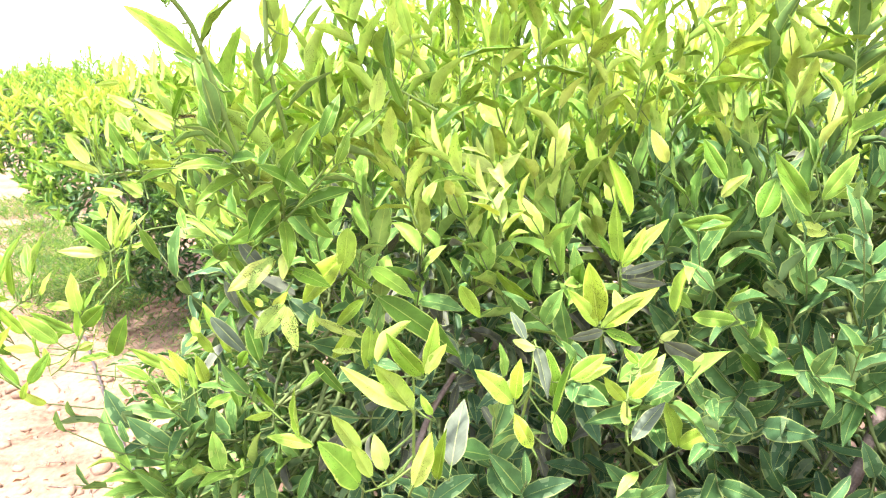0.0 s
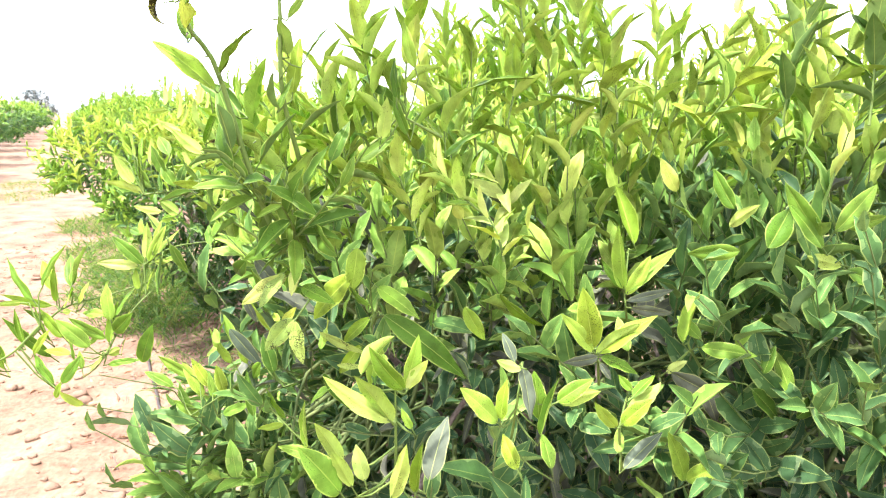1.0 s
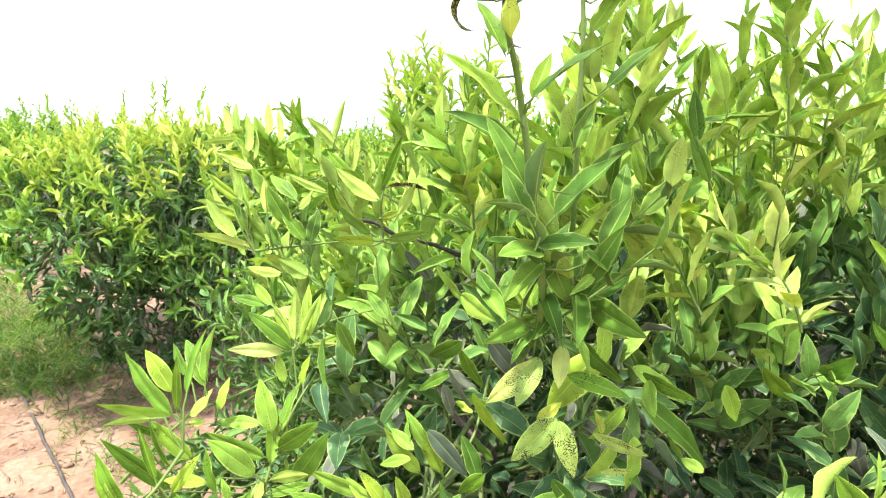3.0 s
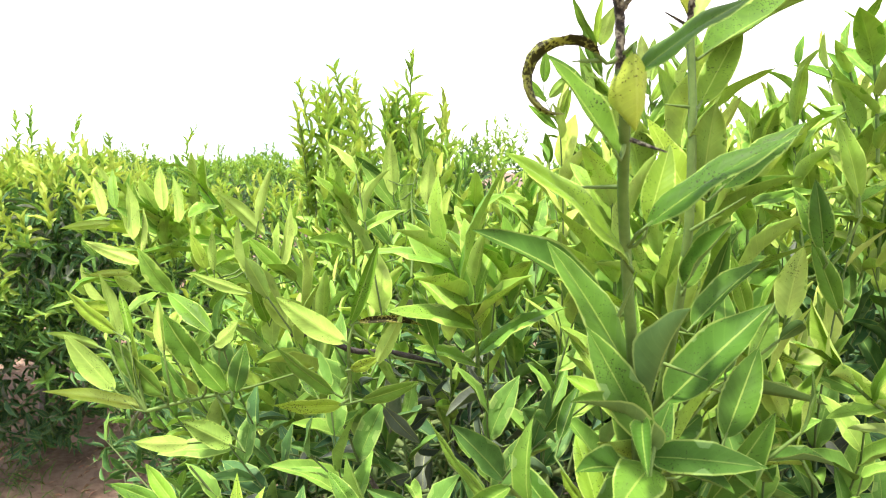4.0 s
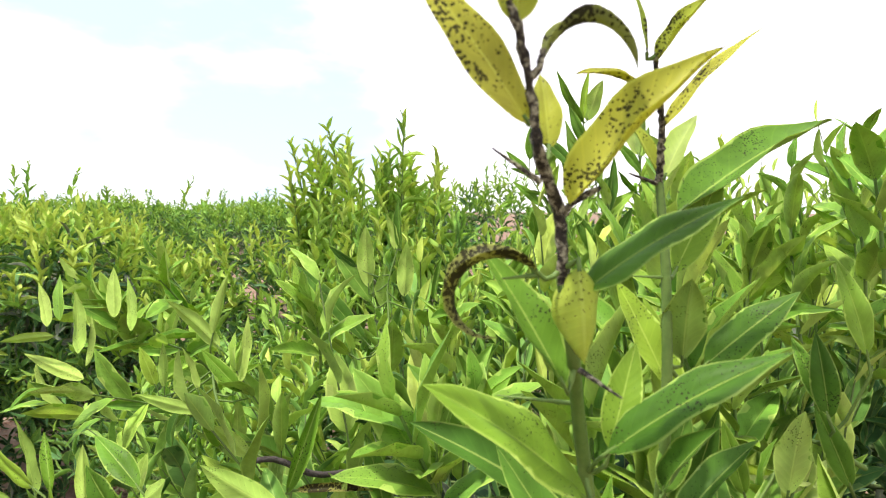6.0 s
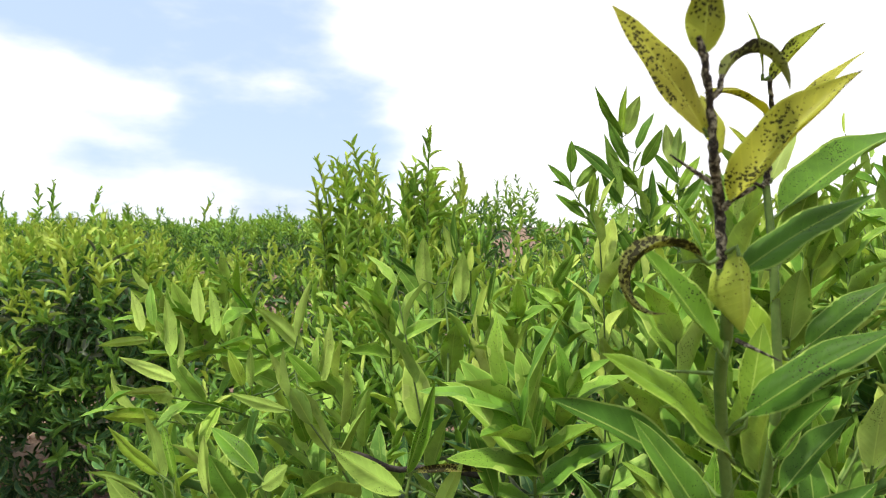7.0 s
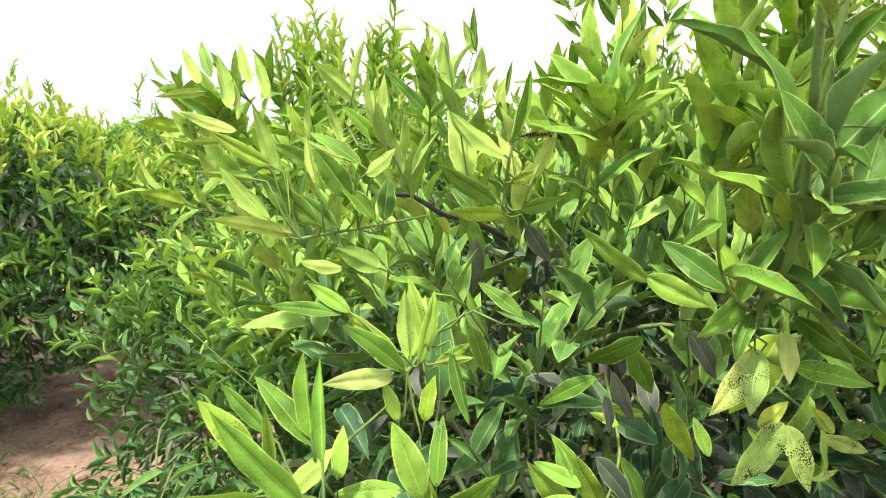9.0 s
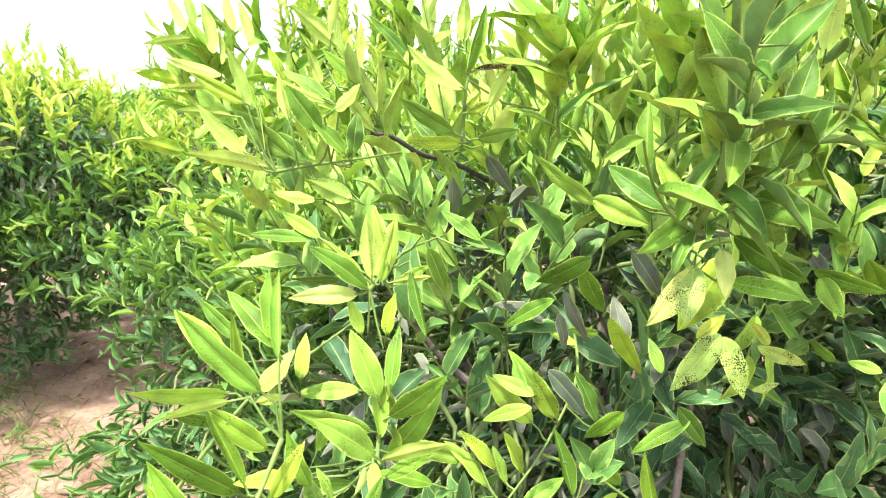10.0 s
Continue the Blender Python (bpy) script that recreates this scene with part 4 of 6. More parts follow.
set_leaf(shoot, (-0.428, 0.972, 1.312), (-0.592, 0.689, 0.417), (-0.416, -0.633, 0.653), 0.049, 0.21, 30, 0.25, M_LEAF)
set_leaf(shoot, (-0.434, 0.976, 1.310), (-0.759, 0.649, 0.052), (-0.484, -0.496, 0.721), 0.070, 0.15, 38, 0.25, M_LEAF)
set_leaf(shoot, (-0.378, 0.916, 1.282), (0.905, 0.228, 0.358), (0.029, -0.765, 0.643), 0.037, 0.21, 38, 0.25, M_LEAF)
set_leaf(shoot, (-0.379, 0.914, 1.285), (0.971, -0.179, 0.159), (0.290, 0.957, 0.021), 0.029, 0.24, 38, 0.35, M_LEAF)
# lower rosette
shoot = set_shoot([(-0.413, 0.844, 1.178), (-0.407, 0.859, 1.201), (-0.392, 0.884, 1.232), (-0.374, 0.916, 1.255)], 0.0017, 0.0009, M_STEM)
set_leaf(shoot, (-0.409, 0.854, 1.220), (-0.276, 0.252, 0.928), (-0.008, -0.940, 0.342), 0.052, 0.33, 46, 0.25, M_FLUSH)
set_leaf(shoot, (-0.410, 0.847, 1.192), (0.048, 0.382, 0.923), (0.281, -0.872, 0.400), 0.056, 0.27, 38, 0.15, M_FLUSH)
set_leaf(shoot, (-0.402, 0.848, 1.207), (0.706, -0.393, 0.589), (-0.205, -0.947, -0.246), 0.052, 0.33, 30, 0.25, M_LEAF)
set_leaf(shoot, (-0.400, 0.852, 1.227), (0.261, 0.529, 0.808), (-0.493, -0.584, 0.644), 0.047, 0.24, 38, 0.25, M_LEAF)
set_leaf(shoot, (-0.420, 0.823, 1.195), (-0.638, -0.204, 0.743), (0.527, -0.750, 0.401), 0.053, 0.33, 30, 0.35, M_FLUSH)
set_leaf(shoot, (-0.416, 0.850, 1.197), (-0.905, -0.045, 0.424), (0.025, -0.989, 0.145), 0.059, 0.24, 38, 0.25, M_FLUSH)
set_leaf(shoot, (-0.410, 0.843, 1.177), (0.762, -0.481, 0.434), (0.530, 0.829, 0.180), 0.056, 0.18, 38, 0.25, M_FLUSH)
set_leaf(shoot, (-0.409, 0.839, 1.165), (0.962, 0.197, 0.188), (0.069, -0.642, 0.764), 0.041, 0.24, 30, 0.25, M_LEAF)
set_leaf(shoot, (-0.417, 0.840, 1.179), (-0.125, -0.703, -0.700), (0.590, 0.447, -0.673), 0.026, 0.36, 38, 0.25, M_FLUSH)
set_leaf(shoot, (-0.421, 0.846, 1.176), (-0.352, -0.443, -0.824), (0.474, 0.522, -0.709), 0.023, 0.3, 38, 0.6, M_LEAF_YELLOW)
set_leaf(shoot, (-0.421, 0.859, 1.225), (-0.960, 0.279, 0.027), (-0.204, -0.485, 0.850), 0.045, 0.27, 30, 0.25, M_FLUSH)
set_leaf(shoot, (-0.394, 0.848, 1.182), (-0.255, 0.746, 0.615), (-0.841, -0.438, 0.317), 0.022, 0.33, 30, 0.25, M_LEAF)
set_leaf(shoot, (-0.396, 0.856, 1.201), (-0.178, 0.732, 0.658), (-0.443, -0.621, 0.647), 0.039, 0.3, 30, 0.15, M_LEAF)
# left rosette
shoot = set_shoot([(-0.549, 0.857, 1.170), (-0.523, 0.866, 1.198), (-0.491, 0.874, 1.230), (-0.443, 0.913, 1.237), (-0.402, 0.936, 1.252)], 0.0017, 0.0009, M_STEM)
set_leaf(shoot, (-0.508, 0.876, 1.229), (-0.901, -0.345, 0.263), (0.239, -0.963, -0.127), 0.064, 0.18, 38, 0.25, M_FLUSH)
set_leaf(shoot, (-0.508, 0.885, 1.248), (-0.575, 0.325, 0.751), (0.207, -0.770, 0.603), 0.052, 0.3, 30, 0.25, M_LEAF)
set_leaf(shoot, (-0.503, 0.879, 1.233), (0.056, -0.014, 0.998), (0.390, -0.921, 0.016), 0.053, 0.24, 46, 0.15, M_FLUSH)
set_leaf(shoot, (-0.475, 0.875, 1.258), (-0.450, 0.637, 0.625), (0.195, -0.537, 0.821), 0.061, 0.24, 30, 0.25, M_LEAF)
set_leaf(shoot, (-0.474, 0.876, 1.262), (-0.022, 0.575, 0.818), (-0.663, -0.591, 0.460), 0.057, 0.27, 38, 0.15, M_LEAF)
set_leaf(shoot, (-0.490, 0.874, 1.230), (0.701, -0.259, 0.665), (0.734, 0.507, -0.452), 0.044, 0.33, 30, 0.25, M_FLUSH)
set_leaf(shoot, (-0.460, 0.865, 1.237), (0.175, 0.429, 0.886), (-0.349, -0.769, 0.535), 0.033, 0.3, 38, 0.25, M_FLUSH)
set_leaf(shoot, (-0.486, 0.862, 1.190), (-0.740, 0.133, 0.659), (-0.045, -0.962, 0.269), 0.054, 0.27, 30, 0.25, M_LEAF)
set_leaf(shoot, (-0.508, 0.867, 1.181), (-0.299, -0.123, 0.946), (-0.071, -0.993, -0.098), 0.054, 0.15, 46, 0.15, M_FLUSH)
set_leaf(shoot, (-0.507, 0.862, 1.161), (-0.660, -0.226, 0.717), (0.325, -0.938, 0.119), 0.080, 0.18, 30, 0.25, M_LEAF)
set_leaf(shoot, (-0.460, 0.846, 1.165), (-0.350, 0.270, 0.897), (-0.596, -0.797, 0.100), 0.043, 0.33, 38, 0.25, M_LEAF)
set_leaf(shoot, (-0.470, 0.851, 1.171), (-0.986, 0.047, 0.159), (0.044, -0.406, 0.913), 0.040, 0.3, 30, 0.25, M_LEAF)
set_leaf(shoot, (-0.452, 0.865, 1.180), (0.522, 0.507, 0.686), (0.139, -0.790, 0.598), 0.027, 0.27, 30, 0.25, M_LEAF)
set_leaf(shoot, (-0.490, 0.871, 1.222), (0.953, -0.183, 0.241), (0.289, 0.954, -0.077), 0.019, 0.42, 30, 0.25, M_FLUSH)
set_leaf(shoot, (-0.511, 0.875, 1.208), (-0.885, -0.237, 0.402), (0.089, -0.981, -0.175), 0.040, 0.24, 30, 0.25, M_LEAF)
set_leaf(shoot, (-0.447, 0.840, 1.157), (-0.276, 0.284, 0.918), (0.559, -0.683, 0.470), 0.024, 0.3, 38, 0.25, M_FLUSH)
set_leaf(shoot, (-0.499, 0.904, 1.257), (-0.560, 0.691, 0.457), (-0.561, -0.663, 0.496), 0.053, 0.18, 30, 0.25, M_LEAF)
# right face
shoot = set_shoot([(-0.154, 0.840, 1.346), (-0.158, 0.858, 1.325), (-0.152, 0.889, 1.284)], 0.0017, 0.0009, M_STEM)
set_leaf(shoot, (-0.230, 0.867, 1.346), (-0.499, 0.728, 0.470), (-0.905, -0.352, -0.240), 0.071, 0.21, 30, 0.25, M_FLUSH)
set_leaf(shoot, (-0.232, 0.869, 1.350), (0.401, -0.853, -0.335), (-0.805, -0.590, 0.063), 0.048, 0.33, 38, 0.5, M_FLUSH)
set_leaf(shoot, (-0.207, 0.860, 1.351), (0.851, -0.443, -0.283), (-0.450, -0.807, -0.382), 0.036, 0.24, 38, 0.25, M_FLUSH)
set_leaf(shoot, (-0.165, 0.842, 1.335), (-0.888, -0.301, -0.348), (0.074, -0.949, 0.306), 0.056, 0.3, 30, 0.35, M_FLUSH)
set_leaf(shoot, (-0.153, 0.841, 1.352), (0.771, -0.444, 0.456), (-0.568, -0.636, 0.522), 0.054, 0.33, 30, 0.25, M_LEAF)
set_leaf(shoot, (-0.125, 0.833, 1.357), (0.490, -0.809, -0.325), (-0.819, -0.571, -0.068), 0.071, 0.33, 30, 0.25, M_LEAF_OLD_SHADED)
set_leaf(shoot, (-0.132, 0.826, 1.322), (0.453, -0.718, -0.528), (-0.843, -0.344, -0.413), 0.061, 0.33, 30, 0.25, M_LEAF)
set_leaf(shoot, (-0.138, 0.819, 1.287), (0.785, -0.613, -0.086), (-0.357, -0.726, 0.588), 0.057, 0.27, 30, 0.35, M_LEAF)
set_leaf(shoot, (-0.142, 0.827, 1.312), (-0.246, -0.581, -0.776), (-0.328, -0.802, 0.499), 0.039, 0.36, 38, 0.5, M_LEAF_YELLOW)
set_leaf(shoot, (-0.160, 0.829, 1.296), (-0.841, -0.266, -0.472), (-0.125, -0.843, 0.522), 0.065, 0.3, 30, 0.25, M_LEAF_SPOTTED)
set_leaf(shoot, (-0.163, 0.831, 1.300), (-0.515, -0.527, -0.676), (-0.347, -0.666, 0.661), 0.051, 0.36, 30, 0.25, M_LEAF_SPOTTED)
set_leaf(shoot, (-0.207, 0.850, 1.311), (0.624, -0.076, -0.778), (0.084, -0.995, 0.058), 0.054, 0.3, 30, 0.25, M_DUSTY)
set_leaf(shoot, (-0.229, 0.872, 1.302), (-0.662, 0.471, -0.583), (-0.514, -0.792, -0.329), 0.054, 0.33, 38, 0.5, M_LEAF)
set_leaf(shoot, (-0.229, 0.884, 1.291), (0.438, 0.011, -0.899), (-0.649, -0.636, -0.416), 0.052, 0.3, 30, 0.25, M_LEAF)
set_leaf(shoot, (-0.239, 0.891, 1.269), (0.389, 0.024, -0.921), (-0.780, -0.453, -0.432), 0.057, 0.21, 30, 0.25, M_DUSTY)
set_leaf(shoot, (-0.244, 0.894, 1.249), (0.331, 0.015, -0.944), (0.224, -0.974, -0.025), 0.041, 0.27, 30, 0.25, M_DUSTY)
set_leaf(shoot, (-0.230, 0.925, 1.250), (-0.685, 0.519, -0.511), (-0.767, -0.288, 0.573), 0.058, 0.24, 30, 0.25, M_LEAF)
set_leaf(shoot, (-0.219, 0.855, 1.256), (0.477, -0.008, -0.879), (-0.645, -0.625, -0.439), 0.068, 0.21, 30, 0.25, M_LEAF)
set_leaf(shoot, (-0.148, 0.813, 1.248), (-0.702, -0.028, -0.711), (-0.313, -0.922, 0.229), 0.059, 0.36, 30, 0.25, M_LEAF_SPOTTED)
set_leaf(shoot, (-0.146, 0.812, 1.246), (0.205, -0.425, -0.882), (-0.292, -0.924, 0.248), 0.052, 0.33, 30, 0.35, M_LEAF_SPOTTED)
set_leaf(shoot, (-0.165, 0.818, 1.244), (0.796, -0.000, 0.606), (0.435, 0.815, -0.383), 0.029, 0.42, 38, 0.35, M_LEAF_SWOLLEN)
set_leaf(shoot, (-0.115, 0.807, 1.236), (0.894, -0.095, -0.437), (-0.161, -0.935, -0.317), 0.061, 0.18, 30, 0.25, M_LEAF_SPOTTED)
set_leaf(shoot, (-0.076, 0.800, 1.296), (0.539, -0.792, -0.286), (-0.759, -0.521, -0.390), 0.051, 0.27, 30, 0.35, M_LEAF)
set_leaf(shoot, (-0.072, 0.797, 1.291), (-0.200, -0.749, -0.632), (-0.905, -0.190, 0.380), 0.036, 0.39, 30, 0.25, M_FLUSH)
set_leaf(shoot, (-0.107, 0.804, 1.237), (0.027, 0.823, 0.568), (0.905, 0.311, -0.291), 0.023, 0.42, 38, 0.35, M_LEAF_SWOLLEN)
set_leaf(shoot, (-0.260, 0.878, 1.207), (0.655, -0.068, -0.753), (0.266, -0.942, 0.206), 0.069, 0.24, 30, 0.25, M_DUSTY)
set_leaf(shoot, (-0.206, 0.847, 1.175), (-0.544, 0.417, -0.728), (-0.632, -0.771, -0.083), 0.045, 0.3, 30, 0.25, M_LEAF)
set_leaf(shoot, (-0.274, 0.875, 1.188), (-0.615, 0.744, 0.261), (-0.478, -0.530, 0.701), 0.041, 0.27, 30, 0.25, M_FLUSH)
set_leaf(shoot, (-0.278, 0.882, 1.190), (-0.131, 0.707, 0.695), (-0.904, -0.325, 0.279), 0.031, 0.36, 30, 0.25, M_FLUSH)
set_leaf(shoot, (-0.277, 0.872, 1.179), (-0.714, 0.594, -0.371), (-0.689, -0.267, 0.674), 0.048, 0.24, 30, 0.25, M_FLUSH)
set_leaf(shoot, (-0.169, 0.845, 1.343), (-0.005, 0.594, 0.804), (-0.059, -0.751, 0.658), 0.050, 0.3, 30, 0.25, M_LEAF)
set_leaf(shoot, (-0.174, 0.855, 1.345), (-0.367, 0.763, 0.532), (-0.939, -0.344, 0.001), 0.026, 0.36, 30, 0.25, M_LEAF)
set_leaf(shoot, (-0.167, 0.845, 1.346), (0.428, 0.015, 0.903), (-0.768, -0.442, 0.463), 0.036, 0.33, 30, 0.25, M_LEAF)
set_leaf(shoot, (-0.170, 0.898, 1.367), (0.502, 0.418, 0.758), (-0.590, -0.422, 0.689), 0.045, 0.27, 30, 0.15, M_LEAF_OLD_SHADED)
set_leaf(shoot, (-0.173, 0.918, 1.365), (0.737, 0.274, 0.618), (0.247, -0.947, 0.206), 0.052, 0.27, 30, 0.15, M_LEAF_OLD_SHADED)
set_leaf(shoot, (-0.208, 0.919, 1.206), (-0.620, 0.728, 0.292), (-0.246, -0.442, 0.863), 0.027, 0.3, 30, 0.25, M_LEAF)
set_leaf(shoot, (-0.194, 0.906, 1.221), (-0.739, 0.666, -0.097), (-0.708, -0.686, -0.170), 0.030, 0.3, 30, 0.25, M_FLUSH)
set_leaf(shoot, (-0.139, 0.885, 1.182), (0.046, 0.611, 0.790), (-0.291, -0.694, 0.658), 0.035, 0.3, 30, 0.25, M_LEAF_OLD_SHADED)
set_leaf(shoot, (-0.121, 0.848, 1.207), (-0.210, 0.736, 0.643), (-0.079, -0.603, 0.794), 0.019, 0.39, 30, 0.25, M_LEAF)
set_leaf(shoot, (-0.025, 0.808, 1.209), (-0.357, 0.816, 0.454), (-0.960, -0.224, -0.170), 0.028, 0.36, 30, 0.25, M_LEAF_OLD_SHADED)
set_leaf(shoot, (-0.099, 0.822, 1.189), (0.999, -0.033, -0.041), (0.045, -0.991, -0.124), 0.034, 0.21, 30, 0.25, M_LEAF_SPOTTED)
set_leaf(shoot, (-0.131, 0.869, 1.155), (0.600, -0.116, -0.792), (-0.118, -0.992, -0.049), 0.061, 0.24, 30, 0.25, M_LEAF_OLD_SHADED)
set_leaf(shoot, (-0.184, 0.913, 1.154), (-0.593, 0.727, 0.346), (-0.833, -0.552, -0.029), 0.040, 0.3, 30, 0.25, M_LEAF_OLD_SHADED)
set_leaf(shoot, (-0.028, 0.768, 1.217), (-0.478, 0.863, 0.162), (-0.523, -0.341, 0.781), 0.024, 0.39, 30, 0.25, M_FLUSH)
# side spray
shoot = set_shoot([(-0.456, 1.029, 1.362), (-0.435, 1.034, 1.365), (-0.387, 1.041, 1.369), (-0.327, 1.076, 1.372)], 0.0017, 0.0009, M_STEM)
set_leaf(shoot, (-0.458, 1.030, 1.365), (-0.942, 0.237, 0.239), (0.218, 0.936, 0.277), 0.074, 0.18, 38, 0.25, M_FLUSH)
set_leaf(shoot, (-0.480, 1.038, 1.378), (-0.671, 0.329, 0.665), (-0.349, 0.730, -0.588), 0.058, 0.27, 38, 0.25, M_FLUSH)
set_leaf(shoot, (-0.464, 1.033, 1.380), (-0.006, 0.083, 0.997), (0.645, -0.755, 0.117), 0.046, 0.15, 46, 0.15, M_FLUSH)
set_leaf(shoot, (-0.443, 1.027, 1.375), (-0.716, 0.357, 0.600), (-0.549, -0.835, -0.020), 0.068, 0.3, 30, 0.25, M_LEAF_OLD_SHADED)
set_leaf(shoot, (-0.475, 1.040, 1.417), (-0.190, 0.243, 0.951), (0.587, 0.810, -0.002), 0.056, 0.24, 38, 0.25, M_FLUSH)
set_leaf(shoot, (-0.477, 1.042, 1.422), (-0.748, 0.517, 0.415), (-0.615, -0.785, 0.070), 0.067, 0.18, 38, 0.25, M_LEAF)
set_leaf(shoot, (-0.468, 1.047, 1.415), (-0.285, 0.610, 0.740), (0.062, -0.723, 0.688), 0.048, 0.18, 30, 0.15, M_LEAF)
set_leaf(shoot, (-0.442, 1.030, 1.407), (-0.178, 0.448, 0.876), (-0.563, 0.728, -0.392), 0.044, 0.21, 38, 0.25, M_FLUSH)
set_leaf(shoot, (-0.490, 1.044, 1.411), (-0.734, 0.670, 0.107), (0.609, 0.748, 0.265), 0.060, 0.15, 38, 0.25, M_FLUSH)
set_leaf(shoot, (-0.416, 1.021, 1.397), (-0.555, 0.167, 0.815), (-0.262, -0.958, 0.120), 0.050, 0.39, 30, 0.25, M_LEAF)
set_leaf(shoot, (-0.397, 1.013, 1.378), (-0.588, 0.205, 0.782), (0.387, -0.714, 0.584), 0.043, 0.36, 30, 0.25, M_LEAF)
set_leaf(shoot, (-0.407, 1.021, 1.424), (-0.609, 0.577, 0.545), (0.106, -0.536, 0.838), 0.057, 0.27, 30, 0.25, M_LEAF)
set_leaf(shoot, (-0.390, 1.011, 1.378), (0.216, 0.242, 0.946), (0.019, -0.946, 0.325), 0.039, 0.36, 30, 0.25, M_LEAF_OLD_SHADED)
set_leaf(shoot, (-0.404, 1.015, 1.416), (0.655, -0.515, 0.553), (0.813, 0.512, -0.279), 0.037, 0.36, 30, 0.35, M_FLUSH)
set_leaf(shoot, (-0.426, 1.029, 1.370), (-0.563, 0.632, 0.532), (-0.635, -0.703, 0.320), 0.051, 0.27, 30, 0.25, M_LEAF_OLD_SHADED)
set_leaf(shoot, (-0.424, 1.017, 1.338), (-0.967, -0.201, 0.157), (-0.328, 0.600, -0.729), 0.040, 0.3, 30, 0.25, M_FLUSH)
set_leaf(shoot, (-0.393, 1.008, 1.337), (-0.836, 0.377, 0.398), (0.208, 0.945, -0.251), 0.043, 0.39, 30, 0.25, M_LEAF)
# middle spray
shoot = set_shoot([(-0.361, 1.153, 1.409), (-0.374, 1.181, 1.442), (-0.380, 1.217, 1.469)], 0.0017, 0.0009, M_STEM)
set_leaf(shoot, (-0.353, 1.176, 1.447), (0.235, 0.114, 0.965), (0.687, 0.707, -0.165), 0.069, 0.21, 38, 0.25, M_FLUSH)
set_leaf(shoot, (-0.369, 1.184, 1.482), (-0.642, 0.381, 0.665), (0.423, 0.904, 0.063), 0.068, 0.24, 46, 0.35, M_FLUSH)
set_leaf(shoot, (-0.375, 1.187, 1.493), (0.209, 0.082, 0.974), (-0.462, 0.883, 0.076), 0.061, 0.21, 38, 0.15, M_FLUSH)
set_leaf(shoot, (-0.389, 1.186, 1.442), (-0.252, 0.253, 0.934), (0.701, 0.708, 0.086), 0.044, 0.27, 38, 0.25, M_FLUSH)
set_leaf(shoot, (-0.420, 1.195, 1.443), (-0.046, 0.166, 0.985), (-0.301, 0.946, -0.122), 0.044, 0.24, 38, 0.15, M_FLUSH)
set_leaf(shoot, (-0.428, 1.198, 1.445), (-0.345, 0.133, 0.929), (0.270, -0.908, 0.319), 0.041, 0.27, 30, 0.25, M_LEAF)
set_leaf(shoot, (-0.385, 1.182, 1.422), (-0.926, -0.165, 0.340), (-0.426, 0.694, -0.580), 0.062, 0.18, 38, 0.25, M_FLUSH)
set_leaf(shoot, (-0.349, 1.174, 1.441), (-0.665, 0.194, 0.722), (-0.055, -0.946, 0.318), 0.056, 0.24, 30, 0.25, M_LEAF)
set_leaf(shoot, (-0.334, 1.165, 1.404), (0.083, -0.303, 0.949), (0.803, 0.573, 0.165), 0.078, 0.21, 46, 0.15, M_FLUSH)
set_leaf(shoot, (-0.313, 1.151, 1.387), (0.005, -0.355, 0.935), (-0.150, 0.905, 0.399), 0.074, 0.24, 38, 0.15, M_FLUSH)
set_leaf(shoot, (-0.340, 1.138, 1.392), (-0.671, -0.183, 0.719), (-0.451, 0.889, -0.079), 0.050, 0.27, 38, 0.25, M_FLUSH)
set_leaf(shoot, (-0.367, 1.155, 1.397), (-0.265, -0.404, 0.875), (0.186, -0.941, -0.284), 0.046, 0.27, 30, 0.25, M_LEAF)
set_leaf(shoot, (-0.459, 1.247, 1.490), (-0.097, 0.641, 0.762), (0.569, 0.710, -0.415), 0.063, 0.21, 38, 0.25, M_FLUSH)
set_leaf(shoot, (-0.476, 1.256, 1.503), (-0.161, 0.638, 0.753), (-0.319, 0.744, -0.588), 0.059, 0.21, 38, 0.25, M_FLUSH)
set_leaf(shoot, (-0.517, 1.231, 1.506), (-0.202, 0.497, 0.844), (-0.363, -0.798, 0.481), 0.052, 0.21, 38, 0.25, M_FLUSH)
set_leaf(shoot, (-0.529, 1.234, 1.500), (-0.278, 0.661, 0.697), (0.327, 0.798, -0.507), 0.052, 0.21, 38, 0.25, M_FLUSH)
set_leaf(shoot, (-0.523, 1.231, 1.491), (-0.934, 0.347, -0.084), (0.231, 0.929, 0.288), 0.053, 0.18, 38, 0.25, M_FLUSH)
set_leaf(shoot, (-0.495, 1.218, 1.451), (-0.827, 0.509, 0.238), (0.240, 0.806, -0.541), 0.069, 0.18, 38, 0.25, M_FLUSH)
set_leaf(shoot, (-0.503, 1.219, 1.440), (-0.936, 0.350, -0.021), (0.232, 0.882, 0.409), 0.048, 0.18, 38, 0.25, M_FLUSH)
set_leaf(shoot, (-0.500, 1.222, 1.475), (-0.093, 0.535, 0.840), (0.495, 0.794, -0.353), 0.066, 0.24, 38, 0.25, M_FLUSH)
set_leaf(shoot, (-0.493, 1.219, 1.463), (0.012, 0.565, 0.825), (0.406, 0.779, -0.478), 0.051, 0.18, 38, 0.15, M_FLUSH)
# blackened spray
shoot = set_shoot([(-0.307, 0.956, 1.387), (-0.310, 0.941, 1.431), (-0.306, 0.942, 1.447)], 0.0017, 0.0009, M_STEM)
set_leaf(shoot, (-0.312, 0.941, 1.433), (-0.848, 0.199, 0.491), (-0.255, 0.806, -0.534), 0.056, 0.27, 38, 0.35, M_FLUSH)
